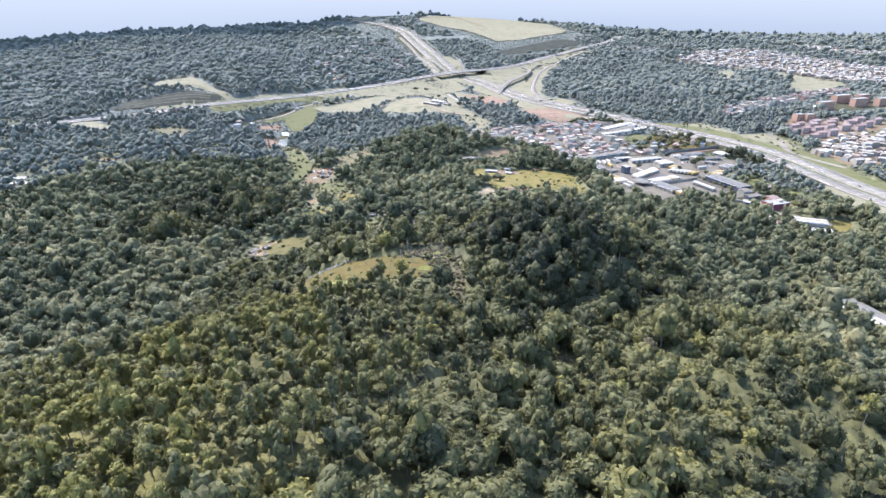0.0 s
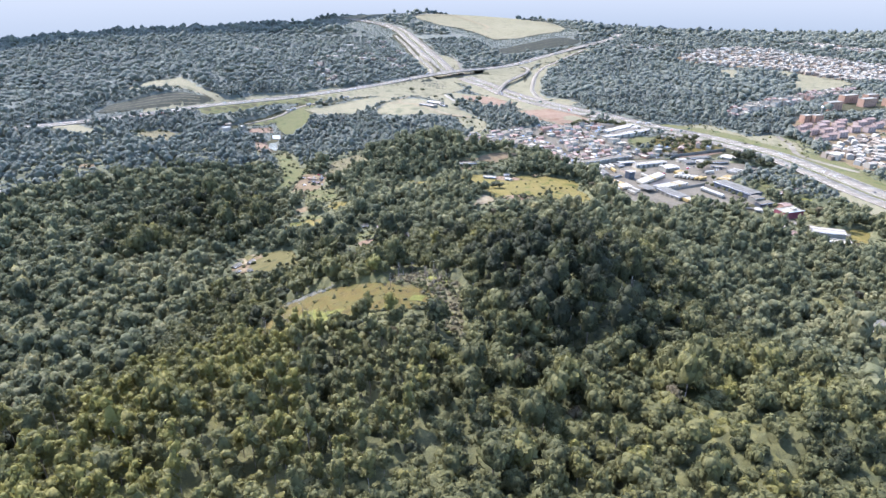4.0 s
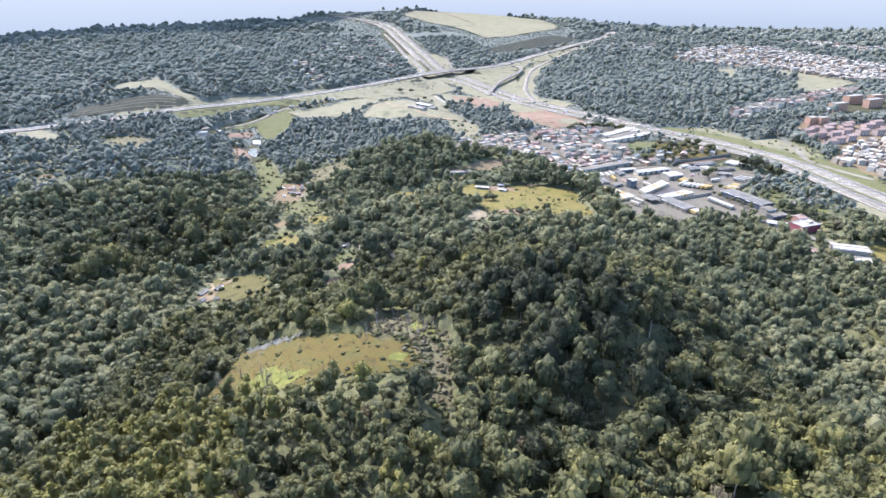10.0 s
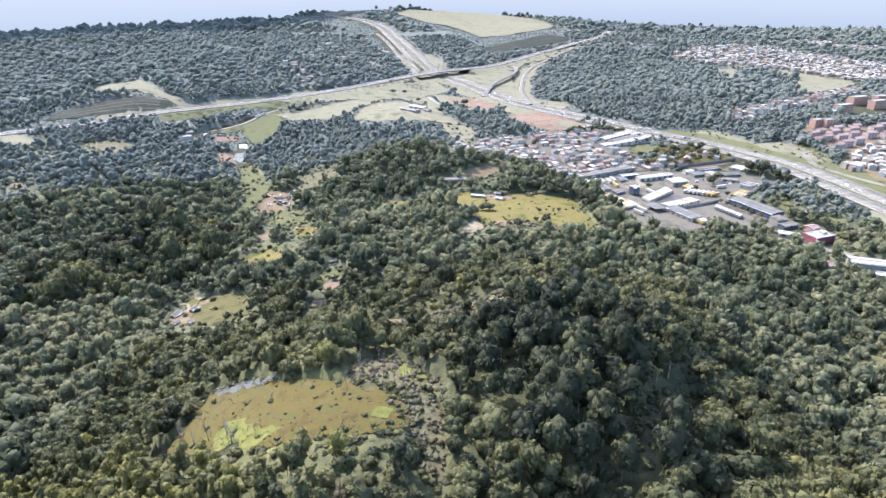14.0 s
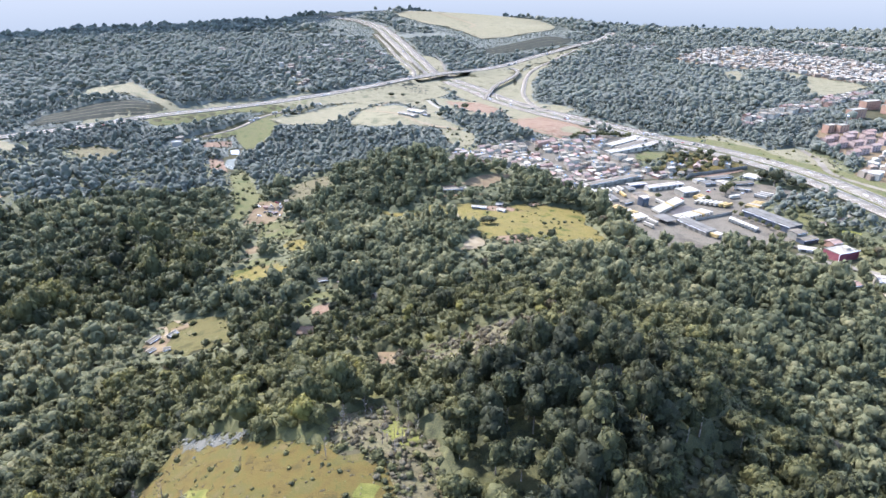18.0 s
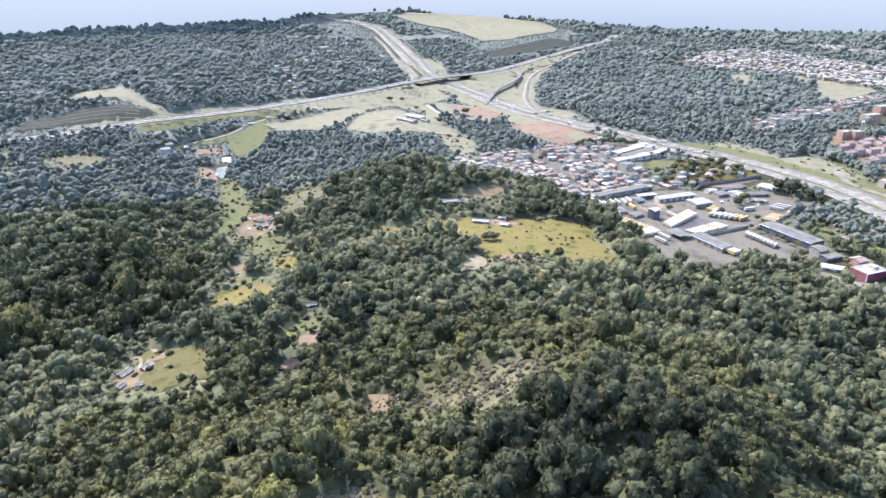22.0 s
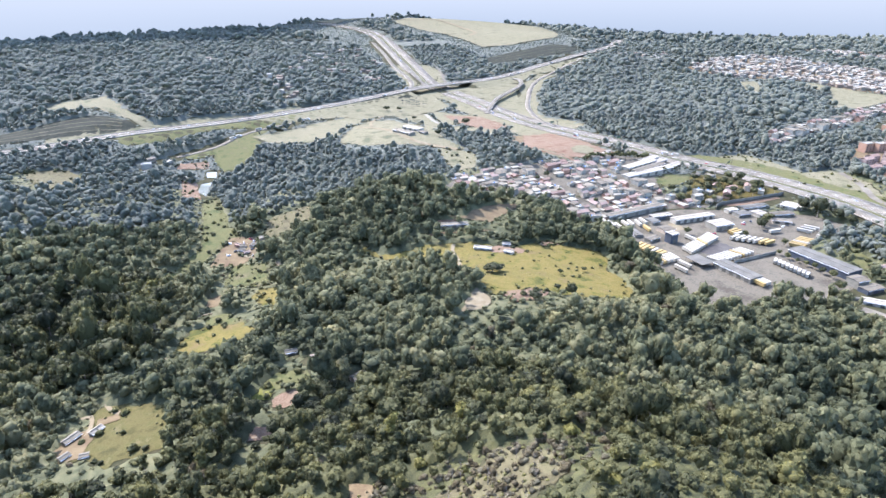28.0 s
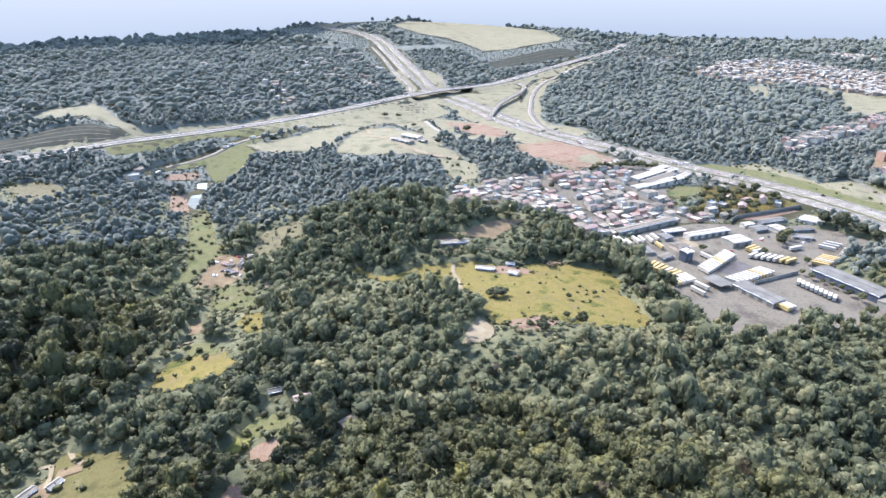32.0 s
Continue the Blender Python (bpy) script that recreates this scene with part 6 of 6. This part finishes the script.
patch("oil_stain", [(268, 769), (284, 785), (298, 789), (304, 778), (292, 767), (276, 761)], DARK_FLOOR, "dark oily patch on the yard", "ground", 0.36, 6, 3)
patch("sand_lot", [(264, 841), (277, 847), (276, 826), (264, 821)], SAND, "ochre sandy lot between the halls", "ground", 0.36, 5, 0.5)

# ---- lorries, trailers and cars ----
TYRE = material("tyre rubber", [(0.02, 0.02, 0.02), (0.035, 0.035, 0.035)], 4, 0.9)
BOX_WHITE = material("white box panels", [(0.228, 0.212, 0.168), (0.305, 0.283, 0.228)], 1, 0.5, each=0.4)
BOX_YELLOW = material("yellow tarpaulin", [(0.22, 0.155, 0.055), (0.285, 0.212, 0.09)], 1, 0.6, each=0.3)
CAB = material("cab paint", [(0.75, 0.75, 0.75), (0.30, 0.34, 0.42), (0.82, 0.82, 0.80)], 0.3, 0.3, each=0.8)
CHASSIS = material("dark chassis", [(0.05, 0.05, 0.05), (0.09, 0.09, 0.09)], 2, 0.7)
PAINTS = [material(f"{n} car paint", [c, tuple(v * 1.15 for v in c)], 1, 0.25, spec=0.5) for n, c in
          (("white", (0.72, 0.72, 0.71)), ("black", (0.03, 0.03, 0.035)), ("silver", (0.42, 0.43, 0.44)), ("red", (0.35, 0.04, 0.04)))]


def axle(r, half, wide):
    """A pair of wheels on one axle, lying along y."""
    bm = bmesh.new()
    for s in (-1, 1):
        n = 10
        a, b = [], []
        for i in range(n):
            p = (r * math.cos(i * math.tau / n), r * math.sin(i * math.tau / n))
            a.append(bm.verts.new((p[0], s * half, p[1])))
            b.append(bm.verts.new((p[0], s * (half - wide), p[1])))
        for i in range(n):
            bm.faces.new((a[i], a[(i + 1) % n], b[(i + 1) % n], b[i]))
        bm.faces.new(a)
        bm.faces.new(b)
    bmesh.ops.recalc_face_normals(bm, faces=bm.faces)
    return bm


AXLE, SMALL_WHEEL = mesh_of("axle", axle(0.5, 1.25, 0.6), TYRE), mesh_of("wheel", axle(0.31, 0.11, 0.22), TYRE)
TRAILER_BODY = {c: mesh_of("cargo_box", boxed((-6.8, -1.28, 1.2, 6.8, 1.28, 3.95), (-6.85, -1.3, 3.95, 6.85, 1.3, 4.02)), m) for c, m in (("white", BOX_WHITE), ("yellow", BOX_YELLOW))}
TRAILER_FRAME = mesh_of("chassis", boxed((-6.6, -0.5, 0.9, 6.6, 0.5, 1.19)), CHASSIS)
LEG = mesh_of("landing_leg", boxed((-0.1, -0.1, 0, 0.1, 0.1, 0.9)), CHASSIS)
TRUCK_BOX = mesh_of("cargo_box", boxed((-4.6, -1.25, 1.1, 3.4, 1.25, 3.9)), BOX_WHITE)
TRUCK_CAB = mesh_of("cab", shape([(3.6, -1.2, 0.6), (5.6, -1.2, 0.6), (5.6, 1.2, 0.6), (3.6, 1.2, 0.6), (3.6, -1.2, 3.1), (5.1, -1.15, 3.1), (5.1, 1.15, 3.1), (3.6, 1.2, 3.1),
                                  (5.6, -1.2, 1.8), (5.6, 1.2, 1.8)], [(3, 2, 1, 0), (0, 1, 8, 5, 4), (2, 3, 7, 6, 9), (1, 2, 9, 8), (8, 9, 6, 5), (4, 5, 6, 7), (3, 0, 4, 7)]), CAB)
SCREEN = mesh_of("windscreen", shape([(5.58, -1.0, 1.95), (5.58, 1.0, 1.95), (5.2, 0.98, 2.95), (5.2, -0.98, 2.95)], [(0, 1, 2, 3)]), PANE)


def trailer(x, y, turn, colour, label):
    root = empty("trailer", x, y, gz(x, y) + 0.3, turn)
    tagged(root, label, "trailer", "trailers in the yard")
    part("cargo_box", TRAILER_BODY[colour], None, root)
    part("chassis", TRAILER_FRAME, None, root)
    for o in (-0.8, 0.8):
        part("landing_leg", LEG, None, root).location = (3.6, o, 0)
    for o in (-5.4, -4.1):
        part("axle", AXLE, None, root).location = (o, 0, 0.5)
    return root


def truck(x, y, z, turn, label, group):
    root = empty("truck", x, y, z, turn)
    tagged(root, label, "truck", group)
    part("cargo_box", TRUCK_BOX, None, root)
    cab = part("cab", TRUCK_CAB, None, root)
    part("windscreen", SCREEN, None, cab)
    part("chassis", TRAILER_FRAME, None, root).scale = (0.7, 1, 1)
    for o in (-3.2, 4.4):
        part("axle", AXLE, None, root).location = (o, 0, 0.5)
    return root


for i in range(9):
    s = i / 8
    x, y = 324 + 12 * s, 742 - 29 * s
    truck(x, y, gz(x, y) + 0.3, 55 - 6 * s, "white box lorry parked in a slanted row", "lorries in the row")
# rows of trailers: middle and heading of the first and of the last, and how many
ROWS = [(213, 780, 44, 227, 759, 33, 7, 0.5), (218, 745, -67, 236, 753, -70, 6, 0.1), (240, 737, -65, 233, 728, -64, 2, 0), (205, 785, 50, 205, 785, 50, 1, 0),
        (293, 801, -71, 255, 767, -74, 12, 0.25), (270, 797, -67, 270, 797, -67, 1, 0), (218, 838, -79, 224, 839, -83, 2, 0), (232, 839, -82, 239, 845, -78, 2, 0),
        (236, 824, -83, 236, 824, -83, 1, 1), (270, 745, -50, 308, 764, -52, 11, 0.35), (314, 798, 32, 341, 784, 28, 7, 0.1), (320, 815, 32, 323, 807, 24, 3, 0.3),
        (381, 790, -40, 363, 776, -42, 6, 0.5), (362, 813, 18, 362, 813, 18, 1, 0), (392, 813, -44, 404, 821, -40, 3, 0), (402, 800, 21, 411, 809, 19, 3, 0),
        (425, 802, 38, 440, 813, 38, 6, 0.6), (286, 700, -64, 292, 703, -64, 3, 0.3), (196, 834, -75, 208, 832, -75, 3, 0)]
for ax, ay, at, bx, by, bt, n, share in ROWS:
    for i in range(n):
        s = i / max(1, n - 1)
        colour = "yellow" if pick.random() < share else "white"
        trailer(ax + (bx - ax) * s, ay + (by - ay) * s, at + (bt - at) * s + pick.uniform(-1.5, 1.5), colour, f"{colour} box trailer parked close beside others")
bank_wall = empty("retaining_wall", 0, 0, 0)
tagged(bank_wall, "dark concrete retaining wall below the earth bank", "wall", kind="structure")
wall_line = spline([(334, 883), (344, 897), (380, 908), (416, 918), (431, 923)], 6)
strip("wall_panel", wall_line, height(wall_line[:, 0], wall_line[:, 1]), -0.3, 0.3, 4.5, 6.0, GREY_METAL, bank_wall)

CAR_BODY = [mesh_of("body", shape([(-2.1, -0.85, 0.3), (2.1, -0.85, 0.3), (2.1, 0.85, 0.3), (-2.1, 0.85, 0.3), (-2.05, -0.82, 0.95), (2.0, -0.82, 0.85), (2.0, 0.82, 0.85), (-2.05, 0.82, 0.95)],
                                  [(3, 2, 1, 0), (4, 5, 6, 7), (0, 1, 5, 4), (1, 2, 6, 5), (2, 3, 7, 6), (3, 0, 4, 7)]), m) for m in PAINTS]
CAR_GLASS = mesh_of("cabin", shape([(-1.6, -0.78, 0.9), (1.0, -0.78, 0.88), (1.0, 0.78, 0.88), (-1.6, 0.78, 0.9), (-1.1, -0.62, 1.45), (0.35, -0.62, 1.45), (0.35, 0.62, 1.45), (-1.1, 0.62, 1.45)],
                                   [(3, 2, 1, 0), (0, 1, 5, 4), (1, 2, 6, 5), (2, 3, 7, 6), (3, 0, 4, 7), (4, 5, 6, 7)]), PANE)
CAR_ROOF = [mesh_of("roof_panel", boxed((-1.1, -0.62, 1.45, 0.35, 0.62, 1.5)), m) for m in PAINTS]


def car(x, y, z, turn, n):
    root = empty("car", x, y, z, turn)
    tagged(root, ("white", "black", "silver", "red")[n] + " car on the motorway", "car", "cars on the motorway")
    part("body", CAR_BODY[n], None, root)
    part("cabin", CAR_GLASS, None, root)
    part("roof_panel", CAR_ROOF[n], None, root)
    for o in (-1.35, 1.35):
        for s in (-0.8, 0.8):
            part("wheel", SMALL_WHEEL, None, root).location = (o, s, 0.31)
    return root


for line, z, lanes, n, first in ((MAIN, MAIN_Z, (-17, -13, -9, 9, 13, 17), 48, 22), (CROSS, CROSS_Z, (-7, -11, 7, 11), 26, 10)):
    for j in range(n):
        i = pick.randrange(first, int(len(line) * 0.72))
        t = line[i + 1] - line[i]
        t = t / np.linalg.norm(t)
        o = pick.choice(lanes)
        x, y = line[i, 0] - t[1] * o + t[0] * pick.uniform(0, 8), line[i, 1] + t[0] * o + t[1] * pick.uniform(0, 8)
        a = math.degrees(math.atan2(t[1], t[0])) + (180 if o > 0 else 0)
        if pick.random() < 0.2:
            truck(x, y, z[i] + 0.36, a, "white box lorry driving on the motorway", "lorries on the motorway")
        else:
            car(x, y, z[i] + 0.36, a, pick.choice((0, 0, 1, 2, 2, 3)))


# ---- trees and cars that stand alone ----
def lone_tree(x, y, radius, tall, shade, label, kind="broad", n=[0]):
    n[0] += 1
    t = empty("tree", x, y, gz(x, y), n[0] * 53 % 360)
    t.scale = (radius, radius, tall / (2.0 if kind == "broad" else 3.0))
    tagged(t, label, "tree")
    part("trunk", tree_meshes[kind, n[0] % 3], BARK, t)
    part("crown", tree_meshes[kind, n[0] % 4, shade], LEAF, t)


for x, y, r, h in ((337, 759, 2.8, 6), (339, 750, 3.2, 7), (344, 742, 2.2, 5), (347, 734, 2.8, 6), (350, 727, 3, 7), (352, 718, 3, 7), (355, 709, 3.4, 8), (353, 780, 3.8, 8),
                   (326, 803, 3.6, 8), (352, 823, 5.5, 12), (358, 832, 5, 11), (367, 839, 5.5, 12), (376, 846, 4, 9), (273, 812, 4, 8), (394, 770, 5, 9), (398, 762, 4.5, 8), (403, 754, 5, 9)):
    lone_tree(x, y, r, h, (0, 1, 1, 2)[int(x) % 4], "leafy green tree in the lorry yard")
for x, y, r, h in ((431, 856, 9, 21), (440, 868, 8, 18), (424, 872, 7, 17), (447, 845, 7, 14), (452, 832, 6, 12), (460, 850, 6, 12)):
    lone_tree(x, y, r, h, 0, "big dark spreading tree between yard and motorway")
for x, y, r in ((73, 883, 4), (99, 901, 4), (147, 959, 3), (159, 967, 4), (166, 919, 3.4), (241, 955, 3), (83, 890, 4.4), (137, 985, 3.6), (120, 955, 3), (205, 905, 3.2), (258, 915, 3.4), (225, 975, 3), (110, 930, 3),
                (301, 934, 5), (302, 909, 4.5), (318, 928, 4.5), (349, 945, 5), (392, 981, 5.5), (405, 975, 6), (319, 1004, 4), (335, 1012, 4), (360, 965, 5), (378, 962, 5), (330, 950, 5)):
    lone_tree(x, y, r, r * 2.1, int(x) % 3, "green garden tree among the town's houses")
for x, y, r, h in ((64, 685, 6.5, 8), (70, 690, 5.5, 6.5), (60, 688, 4.5, 5.5), (34, 671, 6, 8), (45, 672, 5, 7), (42, 662, 6, 8.5), (115, 637, 4.5, 13), (88, 631, 5, 7.5), (108, 652, 3, 5), (118, 690, 2.6, 5), (140, 700, 2.4, 4.5), (22, 738, 2.6, 5), (30, 1140, 6, 11), (82, 1300, 8, 15), (-9, 1347, 5, 8), (-63, 1420, 6, 9), (-40, 1420, 6, 9)):
    lone_tree(x, y, r, h, 0, "dark green tree standing alone in open grass")
for x, y, r, h in ((425, 757, 6, 11), (377, 672, 3.4, 7), (469, 766, 4, 8), (460, 770, 3.5, 7), (347, 686, 5, 10), (414, 720, 3.4, 7), (406, 702, 4, 8), (415, 679, 5, 9), (408, 660, 6, 11),
                   (403, 643, 6, 11), (357, 612, 4, 8), (418, 769, 5, 9), (397, 765, 5, 9), (397, 722, 3.4, 7), (404, 737, 3, 6)):
    lone_tree(x, y, r, h, int(x + y) % 3, "green tree between the yard and the motorway")
for i in range(15):
    lone_tree(216 + i * 7.4, 1014 + i * 4.2 + (i % 3) * 2, 4 + i % 3 * 0.8, 8 + i % 4, i % 3, "dark green tree in the hedge behind the town")
for x, y, t, w in ((322, 1046, 38, 46), (335, 1028, 38, 40), (318, 1063, 38, 40)):
    hall("warehouse", x, y, t, w, 9, 4.5, PLASTER[0], ROOFS[2], "long pale-roofed depot shed beside the motorway", 0.7, 5)
GARDEN = [(302, 905), (318, 930), (332, 945), (352, 1002), (385, 1000), (425, 950), (436, 932), (425, 928), (370, 917), (345, 908)]
gx_, gy_ = within(GARDEN, 46)
for i, (x, y) in enumerate(zip(gx_, gy_)):
    lone_tree(float(x), float(y), 3.2 + i % 4 * 0.6, 6.5 + i % 5, i % 3, "leafy green garden tree above the retaining wall")
PLACES = [(-182, 812), (-171, 795), (-158, 812), (-150, 806), (-146, 800), (-162, 786), (-152, 783), (-163, 818), (-176, 788), (-155, 796), (-168, 812), (342, 837), (323, 838), (354, 846), (319, 893), (292, 905), (345, 842), (330, 842), (262, 779), (300, 812), (380, 830), (386, 833), (-230, 1296), (310, 870)]
for i, (x, y) in enumerate(PLACES):
    ob = car(x, y, gz(x, y) + 0.32, i * 47 % 180, i % 4)
    tagged(ob, ("white", "black", "silver", "red")[i % 4] + " car parked on bare ground", "car", "parked cars")
for i in range(6):
    x, y = ((-290, 1196), (-284, 1208), (-262, 1246), (-246, 1266), (-205, 1312), (-196, 1318))[i]
    ob = truck(x, y, gz(x, y) + 0.9, 52, "white lorry standing on the side road", "lorries on the side road")


# ---- signs over the motorway ----
def gantry(i, label):
    """A sign bridge: two posts, a beam of two rails, and plain boards."""
    t = MAIN[i + 1] - MAIN[i]
    turn = math.degrees(math.atan2(t[1], t[0])) - 90
    root = empty("sign_gantry", MAIN[i, 0], MAIN[i, 1], MAIN_Z[i] + 0.3, turn)
    tagged(root, label, "road sign")
    for x in (-26.5, 26.5):
        part("post", boxed((x - 0.25, -0.25, -0.8, x + 0.25, 0.25, 7.2)), GREY_METAL, root)
    part("beam", boxed((-26.7, -0.3, 6.2, 26.7, -0.1, 6.5), (-26.7, 0.1, 7.2, 26.7, 0.3, 7.5)), GREY_METAL, root)
    for x in (-15, 13):
        part("sign_board", boxed((x - 4, -0.5, 5.6, x + 4, -0.35, 8.2)), BOARD, root, "plain dark green sign board")


BOARD = material("green sign board", [(0.02, 0.05, 0.035), (0.03, 0.065, 0.045)], 1, 0.5)
for i in (52, 66, 78):
    gantry(i, "grey sign gantry across the motorway")


# ---- bare trees on the knoll ----
def bare_tree(seed):
    """A dead tree: a crooked trunk and some upright boughs."""
    r = random.Random(seed)
    bm = bmesh.new()
    runs = [((0, 0, -0.5), (r.uniform(-0.6, 0.6), r.uniform(-0.6, 0.6), 8.0), 0.16)]
    for i in range(9):
        z = 2.5 + i * 0.6
        a = i * 2.4 + r.uniform(0, 1)
        runs.append(((0, 0, z), (1.5 * math.cos(a), 1.5 * math.sin(a), z + r.uniform(1.2, 2.4)), 0.07))
    for p, q, w in runs:
        n = 4
        lo = [bm.verts.new((p[0] + w * math.cos(k * math.tau / n), p[1] + w * math.sin(k * math.tau / n), p[2])) for k in range(n)]
        tip = bm.verts.new(q)
        for k in range(n):
            bm.faces.new((lo[k], lo[(k + 1) % n], tip))
    return mesh_of("trunk", bm, BARK)


BARE = [bare_tree(k) for k in range(4)]
for i in range(70):
    if i > 45:
        x, y = pick.uniform(-25, 12), pick.uniform(318, 350)
    elif i < 22:
        x, y = -98 + i * 1.9 + pick.uniform(-5, 5), 334 - i * 1.7 + pick.uniform(-5, 5)
    else:
        x, y = pick.uniform(-5, 70), pick.uniform(405, 450)
    t = empty("bare_tree", x, y, gz(x, y), i * 61)
    k = pick.uniform(0.6, 1.25)
    t.scale = (k, k, k)
    tagged(t, "slim leafless grey tree standing in dry growth", "tree", "bare trees on the hilltop")
    part("trunk", BARE[i % 4], None, t)

lone_tree(-50, 336, 2.0, 5, 2, "small grey-green tree on the open knoll")
